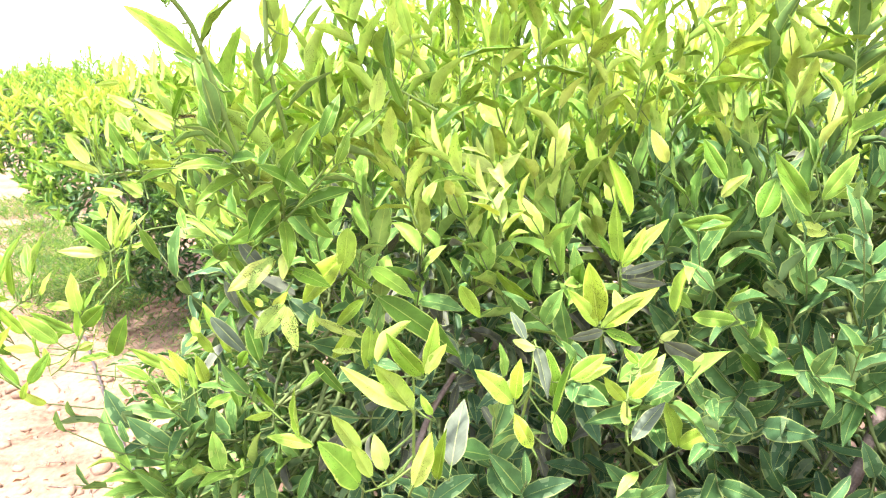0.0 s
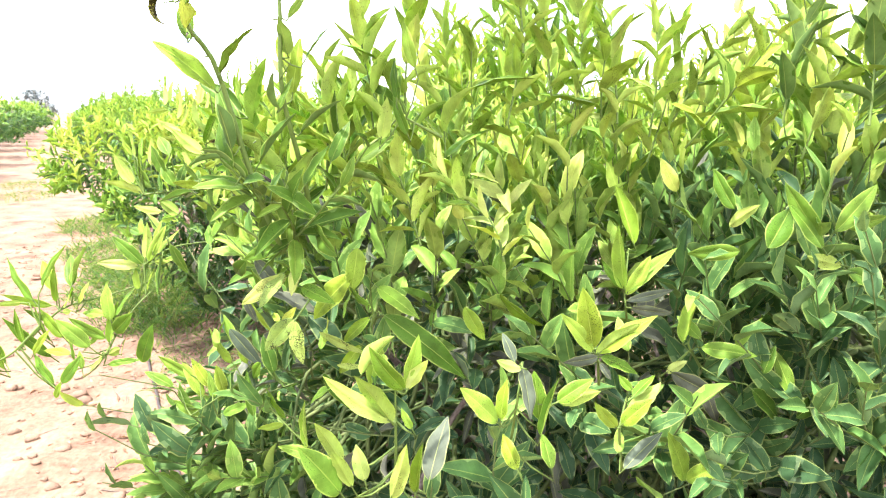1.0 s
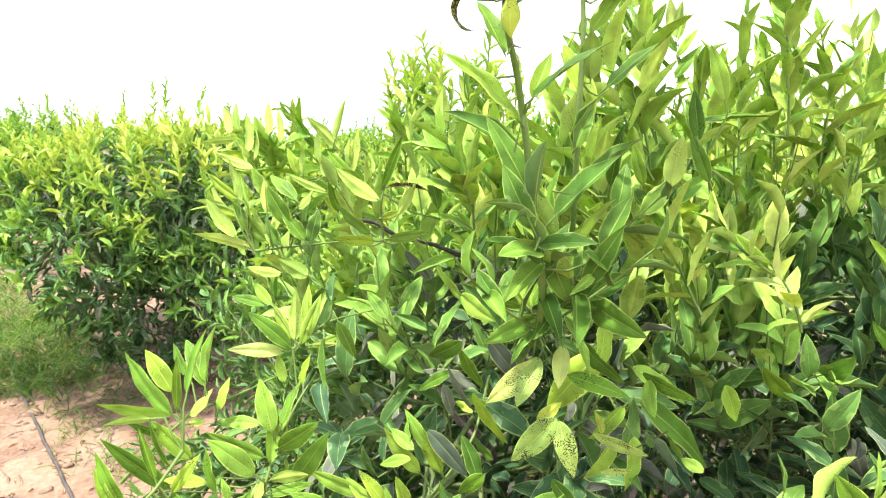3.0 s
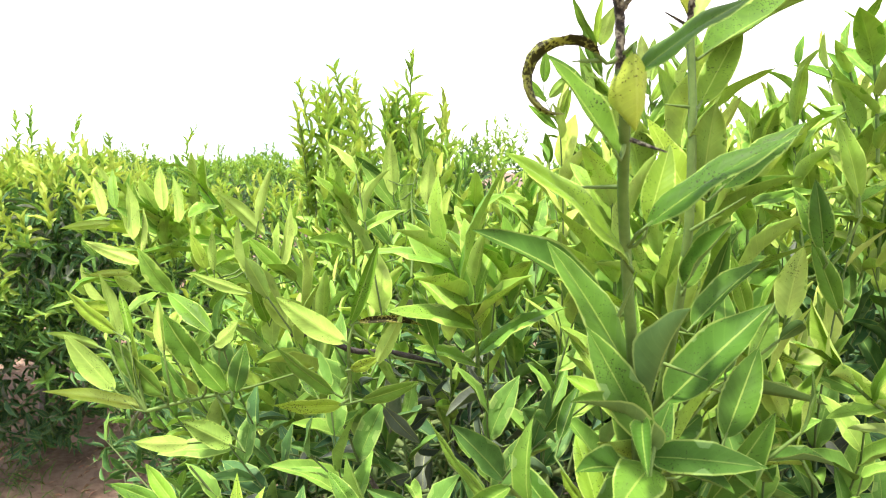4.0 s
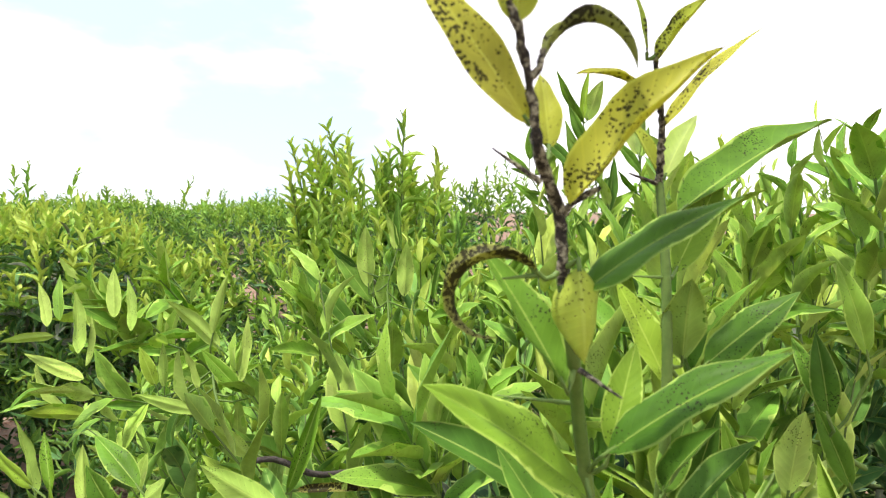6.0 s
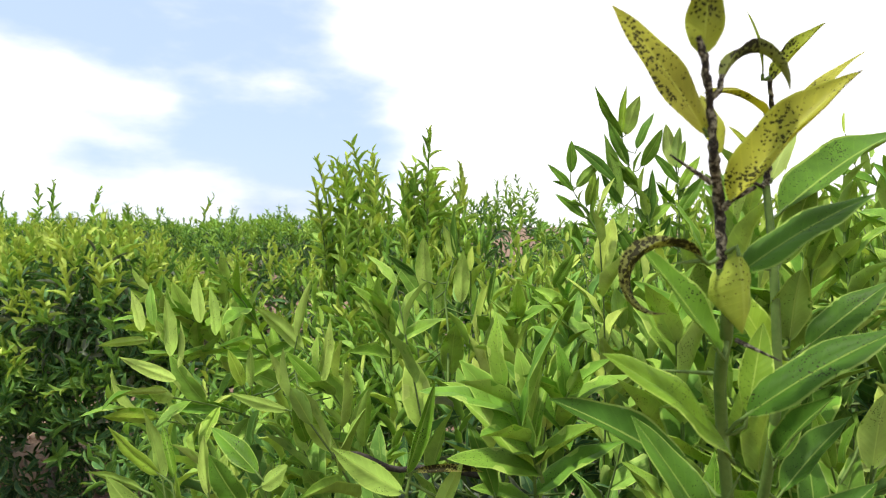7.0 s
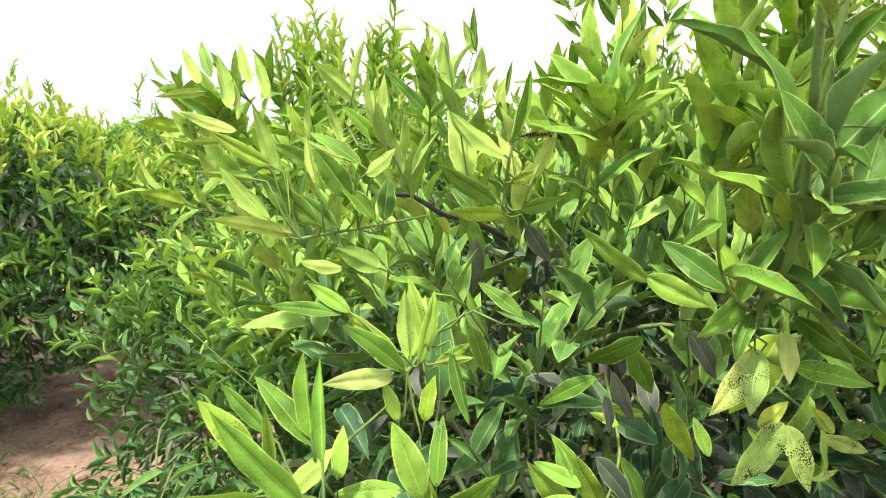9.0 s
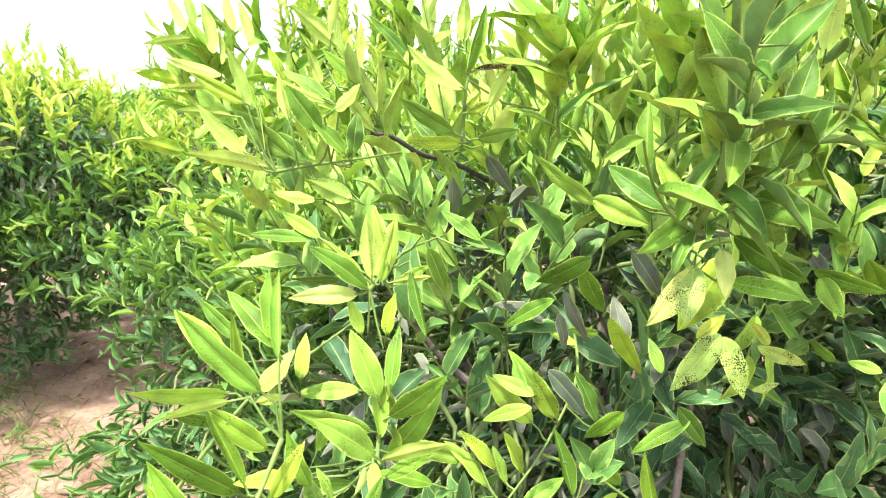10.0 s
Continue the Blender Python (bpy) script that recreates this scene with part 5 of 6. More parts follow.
set_leaf(shoot, (-0.309, 0.942, 1.445), (0.365, 0.124, 0.923), (0.105, -0.984, 0.144), 0.061, 0.24, 46, 0.15, M_LEAF)
set_leaf(shoot, (-0.304, 0.941, 1.446), (0.836, -0.497, 0.232), (-0.263, -0.779, 0.569), 0.049, 0.18, 38, 1.2, M_LEAF_CRUST)
set_leaf(shoot, (-0.292, 0.934, 1.418), (0.460, 0.047, 0.887), (0.126, 0.992, -0.024), 0.040, 0.24, 38, 0.25, M_FLUSH)
set_leaf(shoot, (-0.320, 0.940, 1.398), (-0.776, 0.411, 0.478), (-0.651, -0.708, -0.275), 0.055, 0.27, 30, 0.25, M_LEAF_OLD_SHADED)
set_leaf(shoot, (-0.315, 0.938, 1.390), (-1.000, -0.019, 0.021), (-0.068, -0.978, -0.196), 0.046, 0.24, 30, 0.25, M_LEAF)
set_leaf(shoot, (-0.309, 0.939, 1.414), (0.870, -0.334, 0.363), (-0.182, -0.973, -0.142), 0.022, 0.36, 38, 0.35, M_LEAF)
set_leaf(shoot, (-0.302, 0.935, 1.393), (0.984, 0.132, 0.119), (0.230, -0.963, -0.139), 0.045, 0.24, 30, 0.25, M_LEAF_OLD_SHADED)
set_leaf(shoot, (-0.250, 0.937, 1.425), (-0.133, 0.580, 0.804), (0.149, -0.737, 0.659), 0.055, 0.24, 30, 0.25, M_LEAF)
set_leaf(shoot, (-0.282, 0.960, 1.377), (0.583, 0.086, -0.808), (-0.360, -0.817, -0.450), 0.047, 0.27, 30, 0.25, M_DUSTY)
set_leaf(shoot, (-0.330, 0.958, 1.389), (-0.401, 0.643, 0.653), (-0.107, -0.677, 0.728), 0.031, 0.33, 30, 0.25, M_LEAF)
# upper spray
shoot = set_shoot([(-0.195, 1.272, 1.416), (-0.185, 1.307, 1.472), (-0.184, 1.332, 1.518), (-0.170, 1.334, 1.564)], 0.0017, 0.0009, M_STEM)
set_leaf(shoot, (-0.206, 1.339, 1.517), (-0.062, 0.199, 0.978), (-0.285, 0.950, -0.126), 0.078, 0.27, 38, 0.25, M_FLUSH)
set_leaf(shoot, (-0.188, 1.331, 1.491), (0.036, 0.165, 0.986), (-0.388, 0.920, -0.056), 0.053, 0.39, 38, 0.25, M_FLUSH)
set_leaf(shoot, (-0.163, 1.325, 1.505), (0.076, 0.172, 0.982), (0.135, 0.986, -0.098), 0.070, 0.27, 38, 0.25, M_FLUSH)
set_leaf(shoot, (-0.172, 1.334, 1.564), (-0.153, 0.224, 0.963), (0.753, 0.656, 0.053), 0.047, 0.3, 38, 0.25, M_FLUSH)
set_leaf(shoot, (-0.166, 1.332, 1.564), (-0.061, 0.079, 0.995), (-0.619, -0.782, 0.074), 0.066, 0.21, 38, 0.15, M_LEAF_OLD_SHADED)
set_leaf(shoot, (-0.185, 1.298, 1.417), (-0.019, -0.340, 0.940), (0.129, 0.900, 0.416), 0.079, 0.33, 38, 0.25, M_FLUSH)
set_leaf(shoot, (-0.203, 1.336, 1.498), (-0.541, 0.174, 0.823), (0.122, -0.919, 0.375), 0.081, 0.24, 30, 0.25, M_LEAF_OLD_SHADED)
set_leaf(shoot, (-0.128, 1.314, 1.501), (0.174, 0.006, 0.985), (-0.536, -0.830, 0.151), 0.058, 0.18, 38, 0.15, M_LEAF_OLD_SHADED)
set_leaf(shoot, (-0.220, 1.346, 1.542), (-0.806, 0.220, 0.550), (-0.492, -0.838, -0.235), 0.045, 0.24, 30, 0.25, M_LEAF_OLD_SHADED)
set_leaf(shoot, (-0.095, 1.302, 1.484), (-0.620, 0.377, 0.688), (0.136, 0.962, -0.238), 0.035, 0.33, 38, 0.35, M_FLUSH)
set_leaf(shoot, (-0.210, 1.333, 1.448), (-0.603, 0.195, 0.774), (0.223, -0.841, 0.493), 0.132, 0.15, 38, 0.25, M_LEAF)
set_leaf(shoot, (-0.230, 1.337, 1.433), (-0.783, 0.217, 0.583), (-0.507, -0.831, -0.229), 0.056, 0.3, 30, 0.25, M_LEAF)
# tall sprig
shoot = set_shoot([(0.181, 1.388, 1.477), (0.165, 1.430, 1.628), (0.144, 1.450, 1.752)], 0.0017, 0.0009, M_STEM)
set_shoot([(0.121, 1.412, 1.534), (0.083, 1.455, 1.630), (0.065, 1.464, 1.664)], 0.0017, 0.0009, M_STEM)
set_shoot([(0.212, 1.399, 1.475), (0.245, 1.437, 1.619), (0.244, 1.447, 1.707)], 0.0017, 0.0009, M_STEM)
set_leaf(shoot, (0.146, 1.449, 1.750), (-0.500, 0.195, 0.844), (-0.877, -0.334, -0.345), 0.097, 0.18, 38, 0.25, M_LEAF)
set_leaf(shoot, (0.144, 1.450, 1.752), (0.108, 0.031, 0.994), (-0.701, -0.697, 0.149), 0.084, 0.18, 38, 0.15, M_LEAF)
set_leaf(shoot, (0.150, 1.448, 1.754), (0.357, 0.078, 0.931), (-0.036, 0.999, 0.019), 0.068, 0.36, 38, 0.25, M_FLUSH)
set_leaf(shoot, (0.167, 1.441, 1.731), (0.337, -0.083, 0.938), (-0.799, -0.476, 0.367), 0.068, 0.24, 38, 0.35, M_LEAF_OLD_SHADED)
set_leaf(shoot, (0.153, 1.442, 1.706), (-0.441, 0.157, 0.884), (-0.743, -0.649, -0.162), 0.081, 0.21, 38, 0.25, M_LEAF_OLD_SHADED)
set_leaf(shoot, (0.171, 1.436, 1.702), (0.529, -0.145, 0.836), (0.043, -0.994, -0.100), 0.072, 0.27, 30, 0.25, M_LEAF)
set_leaf(shoot, (0.167, 1.433, 1.664), (-0.637, 0.215, 0.740), (-0.774, -0.478, -0.415), 0.081, 0.24, 38, 0.25, M_LEAF)
set_leaf(shoot, (0.175, 1.425, 1.609), (0.161, 0.011, 0.987), (0.046, -0.997, 0.055), 0.090, 0.21, 30, 0.15, M_LEAF_OLD_SHADED)
set_leaf(shoot, (0.133, 1.445, 1.675), (-0.667, 0.119, 0.735), (-0.064, -0.948, 0.312), 0.098, 0.18, 38, 0.5, M_LEAF_OLD_SHADED)
set_leaf(shoot, (0.135, 1.441, 1.643), (-0.052, 0.171, 0.984), (0.950, 0.300, 0.082), 0.116, 0.24, 38, 0.25, M_LEAF)
set_leaf(shoot, (0.140, 1.439, 1.641), (-0.589, 0.168, 0.791), (-0.729, -0.631, -0.264), 0.063, 0.21, 38, 0.35, M_LEAF_OLD_SHADED)
set_leaf(shoot, (0.168, 1.426, 1.600), (0.660, -0.182, 0.729), (-0.628, -0.556, 0.544), 0.071, 0.3, 30, 0.25, M_LEAF)
set_leaf(shoot, (0.066, 1.463, 1.662), (-0.613, 0.185, 0.768), (-0.003, -0.943, 0.332), 0.062, 0.21, 38, 0.25, M_LEAF)
set_leaf(shoot, (0.063, 1.467, 1.693), (0.066, 0.006, 0.998), (-0.062, -0.994, 0.093), 0.053, 0.3, 38, 0.25, M_LEAF)
set_leaf(shoot, (0.071, 1.462, 1.669), (0.680, -0.006, 0.733), (0.077, 0.993, 0.093), 0.061, 0.27, 38, 0.35, M_LEAF)
set_leaf(shoot, (0.085, 1.455, 1.638), (0.279, -0.060, 0.958), (-0.001, -1.000, 0.024), 0.059, 0.27, 30, 0.25, M_LEAF)
set_leaf(shoot, (0.090, 1.452, 1.625), (0.241, -0.017, 0.970), (-0.242, -0.966, 0.095), 0.066, 0.18, 38, 0.15, M_LEAF)
set_leaf(shoot, (0.082, 1.454, 1.619), (-0.716, 0.202, 0.668), (-0.106, -0.949, 0.297), 0.062, 0.21, 38, 0.25, M_LEAF)
set_leaf(shoot, (0.067, 1.464, 1.669), (-0.924, 0.222, 0.312), (-0.249, -0.948, 0.200), 0.037, 0.18, 38, 0.25, M_LEAF)
set_leaf(shoot, (0.119, 1.439, 1.582), (-0.648, 0.188, 0.738), (-0.126, -0.961, 0.246), 0.057, 0.24, 30, 0.25, M_LEAF)
set_leaf(shoot, (0.127, 1.437, 1.591), (0.466, 0.028, 0.884), (0.753, 0.575, -0.321), 0.054, 0.27, 38, 0.25, M_FLUSH)
set_leaf(shoot, (0.152, 1.427, 1.562), (0.486, -0.125, 0.865), (0.145, -0.981, -0.128), 0.079, 0.3, 30, 0.25, M_LEAF)
set_leaf(shoot, (0.224, 1.421, 1.701), (-0.144, 0.235, 0.961), (0.199, 0.972, -0.122), 0.072, 0.3, 38, 0.25, M_LEAF_YELLOW)
set_leaf(shoot, (0.226, 1.420, 1.701), (0.108, 0.159, 0.981), (-0.037, 0.997, -0.073), 0.066, 0.27, 38, 0.25, M_LEAF_YELLOW)
set_leaf(shoot, (0.229, 1.419, 1.698), (0.265, 0.113, 0.957), (0.179, 0.981, -0.079), 0.048, 0.27, 38, 0.25, M_FLUSH)
set_leaf(shoot, (0.227, 1.417, 1.674), (-0.562, 0.171, 0.809), (-0.087, -0.965, 0.246), 0.064, 0.24, 38, 0.25, M_LEAF)
set_leaf(shoot, (0.229, 1.415, 1.665), (0.476, -0.124, 0.871), (-0.601, -0.732, 0.320), 0.064, 0.24, 38, 0.25, M_LEAF)
set_leaf(shoot, (0.226, 1.412, 1.627), (0.533, -0.147, 0.833), (-0.552, -0.771, 0.317), 0.079, 0.24, 30, 0.25, M_LEAF)
set_leaf(shoot, (0.221, 1.415, 1.641), (-0.670, 0.237, 0.703), (-0.791, -0.296, -0.536), 0.048, 0.27, 30, 0.25, M_LEAF)
set_leaf(shoot, (0.228, 1.409, 1.608), (0.666, -0.193, 0.721), (-0.566, -0.688, 0.454), 0.036, 0.27, 30, 0.25, M_LEAF)
set_leaf(shoot, (0.070, 1.451, 1.564), (-0.291, -0.315, 0.904), (-0.302, -0.899, -0.318), 0.052, 0.3, 38, 0.25, M_LEAF)
set_leaf(shoot, (0.024, 1.444, 1.509), (0.170, -0.593, 0.787), (-0.770, -0.610, -0.188), 0.071, 0.27, 30, 0.25, M_LEAF)
set_leaf(shoot, (0.179, 1.417, 1.542), (0.327, -0.068, 0.942), (-0.694, -0.662, 0.281), 0.086, 0.27, 30, 0.25, M_LEAF)
set_leaf(shoot, (0.169, 1.418, 1.533), (-0.494, 0.155, 0.856), (-0.398, -0.917, 0.033), 0.095, 0.24, 30, 0.25, M_LEAF)
# front rosette
shoot = set_shoot([(0.211, 0.812, 1.187), (0.202, 0.781, 1.237), (0.198, 0.795, 1.255)], 0.0017, 0.0009, M_STEM)
set_leaf(shoot, (0.197, 0.782, 1.243), (-0.204, -0.197, 0.959), (0.125, -0.988, -0.090), 0.071, 0.33, 38, 0.25, M_LEAF)
set_leaf(shoot, (0.197, 0.781, 1.239), (-0.550, -0.312, 0.775), (0.590, -0.779, 0.212), 0.061, 0.24, 30, 0.25, M_FLUSH)
set_leaf(shoot, (0.204, 0.781, 1.237), (0.769, 0.159, 0.619), (-0.376, -0.553, 0.743), 0.076, 0.27, 30, 0.25, M_LEAF)
set_leaf(shoot, (0.201, 0.781, 1.236), (0.739, 0.111, 0.664), (-0.228, 0.949, 0.220), 0.058, 0.27, 38, 0.25, M_FLUSH)
set_leaf(shoot, (0.203, 0.780, 1.233), (-0.960, -0.220, -0.175), (0.147, -0.988, -0.040), 0.039, 0.33, 30, 0.25, M_DUSTY)
set_leaf(shoot, (0.206, 0.781, 1.233), (0.946, -0.042, -0.321), (0.297, -0.649, 0.701), 0.045, 0.3, 30, 0.25, M_LEAF)
set_leaf(shoot, (0.205, 0.779, 1.227), (0.607, -0.188, -0.772), (0.355, -0.855, 0.380), 0.023, 0.36, 30, 0.25, M_DUSTY)
# upper rosette
shoot = set_shoot([(0.257, 0.909, 1.231), (0.245, 0.878, 1.281), (0.252, 0.909, 1.327)], 0.0017, 0.0009, M_STEM)
set_leaf(shoot, (0.244, 0.878, 1.283), (-0.179, -0.111, 0.978), (-0.395, -0.910, -0.124), 0.081, 0.27, 38, 0.15, M_FLUSH)
set_leaf(shoot, (0.247, 0.877, 1.277), (0.531, 0.153, 0.834), (0.220, -0.966, 0.137), 0.057, 0.27, 30, 0.25, M_FLUSH)
set_leaf(shoot, (0.249, 0.878, 1.281), (0.696, 0.377, 0.611), (-0.154, -0.671, 0.725), 0.090, 0.18, 38, 0.25, M_FLUSH)
set_leaf(shoot, (0.241, 0.878, 1.285), (-0.650, 0.044, 0.758), (-0.529, -0.794, -0.299), 0.044, 0.24, 38, 0.25, M_FLUSH)
set_leaf(shoot, (0.254, 0.891, 1.337), (-0.246, 0.392, 0.886), (0.168, -0.859, 0.483), 0.079, 0.3, 38, 0.15, M_LEAF)
set_leaf(shoot, (0.253, 0.874, 1.261), (0.988, -0.003, -0.155), (0.024, -0.929, -0.369), 0.052, 0.27, 30, 0.25, M_DUSTY)
set_leaf(shoot, (0.248, 0.875, 1.270), (0.931, 0.344, 0.121), (0.399, -0.901, 0.171), 0.071, 0.15, 30, 0.25, M_DUSTY)
# bright pair
shoot = set_shoot([(0.232, 0.757, 1.115), (0.222, 0.738, 1.172), (0.233, 0.765, 1.197)], 0.0017, 0.0009, M_STEM)
set_leaf(shoot, (0.219, 0.738, 1.174), (-0.633, -0.259, 0.730), (-0.029, -0.967, -0.255), 0.039, 0.33, 30, 0.25, M_FLUSH)
set_leaf(shoot, (0.225, 0.739, 1.177), (0.620, -0.088, 0.780), (-0.536, -0.713, 0.452), 0.042, 0.39, 30, 0.25, M_LEAF)
set_leaf(shoot, (0.224, 0.738, 1.145), (0.067, 0.761, 0.645), (0.481, 0.604, -0.635), 0.027, 0.39, 30, 0.25, M_LEAF)
set_leaf(shoot, (0.236, 0.756, 1.207), (-0.618, 0.559, 0.553), (-0.476, -0.780, 0.406), 0.022, 0.39, 30, 0.25, M_LEAF)
set_leaf(shoot, (0.236, 0.749, 1.204), (0.643, 0.600, 0.476), (-0.294, -0.273, 0.916), 0.039, 0.3, 30, 0.25, M_LEAF)
set_leaf(shoot, (0.231, 0.742, 1.188), (0.734, 0.469, 0.491), (0.196, 0.644, -0.739), 0.049, 0.3, 30, 0.25, M_FLUSH)
set_leaf(shoot, (0.229, 0.730, 1.132), (0.680, 0.593, 0.431), (-0.141, -0.366, 0.920), 0.067, 0.24, 30, 0.25, M_DUSTY)
# grey rosette
shoot = set_shoot([(0.110, 0.730, 1.142), (0.115, 0.695, 1.215), (0.120, 0.714, 1.251)], 0.0017, 0.0009, M_STEM)
set_leaf(shoot, (0.119, 0.703, 1.250), (0.235, -0.625, -0.744), (0.543, -0.612, 0.574), 0.051, 0.33, 30, 0.25, M_DUSTY)
set_leaf(shoot, (0.118, 0.697, 1.251), (-0.838, -0.438, 0.324), (-0.567, 0.344, -0.748), 0.031, 0.42, 30, 0.25, M_LEAF_YELLOW)
set_leaf(shoot, (0.137, 0.694, 1.201), (-0.105, 0.123, 0.987), (0.304, -0.924, 0.231), 0.047, 0.33, 38, 0.25, M_LEAF)
set_leaf(shoot, (0.139, 0.691, 1.185), (0.165, -0.128, 0.978), (-0.734, -0.674, 0.087), 0.065, 0.18, 46, 0.15, M_FLUSH)
set_leaf(shoot, (0.154, 0.700, 1.217), (0.799, 0.136, 0.586), (-0.188, -0.792, 0.582), 0.042, 0.42, 30, 0.25, M_LEAF)
set_leaf(shoot, (0.156, 0.700, 1.217), (0.887, 0.446, 0.117), (-0.336, 0.914, -0.226), 0.044, 0.33, 30, 0.25, M_FLUSH)
set_leaf(shoot, (0.097, 0.690, 1.197), (-0.637, -0.174, 0.751), (0.604, -0.641, 0.473), 0.052, 0.36, 30, 0.25, M_FLUSH)
set_leaf(shoot, (0.100, 0.690, 1.200), (0.060, 0.161, 0.985), (-0.609, -0.755, 0.245), 0.040, 0.42, 30, 0.25, M_LEAF)
set_leaf(shoot, (0.118, 0.691, 1.147), (-0.444, 0.593, 0.671), (-0.376, -0.753, 0.540), 0.038, 0.39, 30, 0.25, M_LEAF)
set_leaf(shoot, (0.152, 0.705, 1.142), (-0.203, 0.636, 0.745), (0.438, -0.557, 0.706), 0.036, 0.39, 30, 0.25, M_LEAF_OLD_SHADED)
set_leaf(shoot, (0.112, 0.726, 1.245), (-0.351, 0.574, 0.740), (0.319, -0.603, 0.731), 0.034, 0.33, 30, 0.25, M_DUSTY)
# pale rosette
shoot = set_shoot([(0.005, 0.646, 1.135), (0.006, 0.642, 1.209), (0.006, 0.640, 1.249)], 0.0017, 0.0009, M_STEM)
set_leaf(shoot, (0.003, 0.634, 1.221), (-0.805, -0.197, 0.560), (-0.651, 0.399, -0.646), 0.075, 0.21, 38, 0.25, M_FLUSH)
set_leaf(shoot, (0.004, 0.634, 1.220), (-0.480, -0.150, 0.864), (0.067, 0.952, 0.298), 0.060, 0.33, 38, 0.25, M_FLUSH)
set_leaf(shoot, (0.015, 0.642, 1.253), (0.295, 0.170, 0.940), (0.672, -0.741, 0.011), 0.046, 0.3, 38, 0.25, M_FLUSH)
set_leaf(shoot, (0.014, 0.641, 1.249), (-0.606, -0.267, 0.749), (0.006, -0.991, -0.136), 0.051, 0.33, 38, 0.5, M_LEAF)
set_leaf(shoot, (-0.024, 0.640, 1.261), (0.438, 0.370, 0.819), (-0.612, 0.763, 0.209), 0.046, 0.39, 38, 0.6, M_FLUSH)
set_leaf(shoot, (0.017, 0.641, 1.249), (0.470, 0.300, 0.830), (-0.569, 0.812, 0.128), 0.032, 0.39, 38, 0.25, M_LEAF_YELLOW)
set_leaf(shoot, (0.022, 0.634, 1.215), (-0.503, 0.059, 0.862), (-0.234, -0.972, 0.026), 0.021, 0.42, 30, 0.25, M_FLUSH)
set_leaf(shoot, (-0.039, 0.614, 1.160), (-0.352, -0.365, 0.862), (0.858, -0.444, 0.258), 0.065, 0.36, 30, 0.25, M_FLUSH)
set_leaf(shoot, (-0.029, 0.618, 1.164), (-0.338, -0.210, 0.917), (-0.428, 0.893, 0.137), 0.047, 0.24, 38, 0.25, M_FLUSH)
set_leaf(shoot, (-0.039, 0.622, 1.186), (-0.508, -0.020, 0.861), (-0.217, 0.976, -0.009), 0.045, 0.3, 38, 0.25, M_FLUSH)
set_leaf(shoot, (0.006, 0.617, 1.156), (0.314, -0.133, 0.940), (0.558, 0.830, 0.019), 0.067, 0.24, 38, 0.25, M_FLUSH)
set_leaf(shoot, (0.027, 0.623, 1.160), (0.113, -0.207, 0.972), (-0.386, -0.917, -0.099), 0.055, 0.24, 38, 0.15, M_LEAF)
set_leaf(shoot, (-0.018, 0.620, 1.170), (-0.262, 0.099, 0.960), (0.130, -0.967, 0.221), 0.033, 0.39, 30, 0.25, M_LEAF_YELLOW)
set_leaf(shoot, (0.039, 0.626, 1.171), (0.153, 0.653, 0.742), (-0.352, -0.603, 0.715), 0.061, 0.36, 30, 0.25, M_DUSTY)
# right rosette
shoot = set_shoot([(0.363, 0.936, 1.164), (0.331, 0.901, 1.208), (0.354, 0.930, 1.236)], 0.0017, 0.0009, M_STEM)
# dark colour here carries the shade away from the alley
set_leaf(shoot, (0.327, 0.901, 1.210), (0.226, 0.207, 0.952), (-0.792, -0.500, 0.350), 0.070, 0.33, 38, 0.15, M_FLUSH)
set_leaf(shoot, (0.350, 0.902, 1.204), (0.949, -0.315, 0.016), (-0.206, -0.860, 0.467), 0.064, 0.3, 30, 0.25, M_LEAF_OLD_SHADED)
set_leaf(shoot, (0.429, 0.904, 1.173), (0.302, 0.176, 0.937), (-0.584, -0.702, 0.408), 0.039, 0.42, 30, 0.25, M_LEAF_OLD_SHADED)
set_leaf(shoot, (0.393, 0.907, 1.204), (0.561, 0.196, 0.804), (-0.653, -0.383, 0.653), 0.052, 0.27, 30, 0.25, M_FLUSH)
set_leaf(shoot, (0.314, 0.892, 1.173), (0.875, -0.084, -0.477), (-0.176, -0.927, -0.332), 0.070, 0.36, 30, 0.25, M_DUSTY)
set_leaf(shoot, (0.335, 0.865, 1.040), (-0.319, -0.300, 0.899), (0.567, -0.823, 0.018), 0.083, 0.27, 30, 0.25, M_FLUSH)
set_leaf(shoot, (0.337, 0.864, 1.040), (0.593, -0.385, 0.708), (-0.537, -0.837, 0.111), 0.058, 0.36, 30, 0.25, M_FLUSH)
set_leaf(shoot, (0.348, 0.904, 1.215), (-0.609, 0.522, 0.598), (-0.081, -0.722, 0.687), 0.041, 0.36, 30, 0.25, M_LEAF_OLD_SHADED)
set_leaf(shoot, (0.415, 0.898, 1.153), (0.706, 0.246, -0.664), (0.582, -0.787, 0.203), 0.080, 0.27, 30, 0.25, M_LEAF_OLD_SHADED)
set_leaf(shoot, (0.464, 0.901, 1.147), (-0.242, 0.437, 0.866), (0.036, -0.846, 0.532), 0.061, 0.3, 30, 0.25, M_LEAF_OLD_SHADED)
set_leaf(shoot, (0.472, 0.896, 1.119), (0.768, 0.439, 0.467), (0.379, -0.854, 0.357), 0.064, 0.3, 30, 0.25, M_LEAF_OLD_SHADED)
set_leaf(shoot, (0.307, 0.891, 1.173), (0.836, 0.276, 0.475), (-0.093, 0.970, -0.225), 0.030, 0.36, 30, 0.25, M_LEAF_YELLOW)
# right shoot
shoot = set_shoot([(0.564, 0.901, 1.191), (0.489, 0.883, 1.334), (0.462, 0.887, 1.412)], 0.0017, 0.0009, M_STEM)
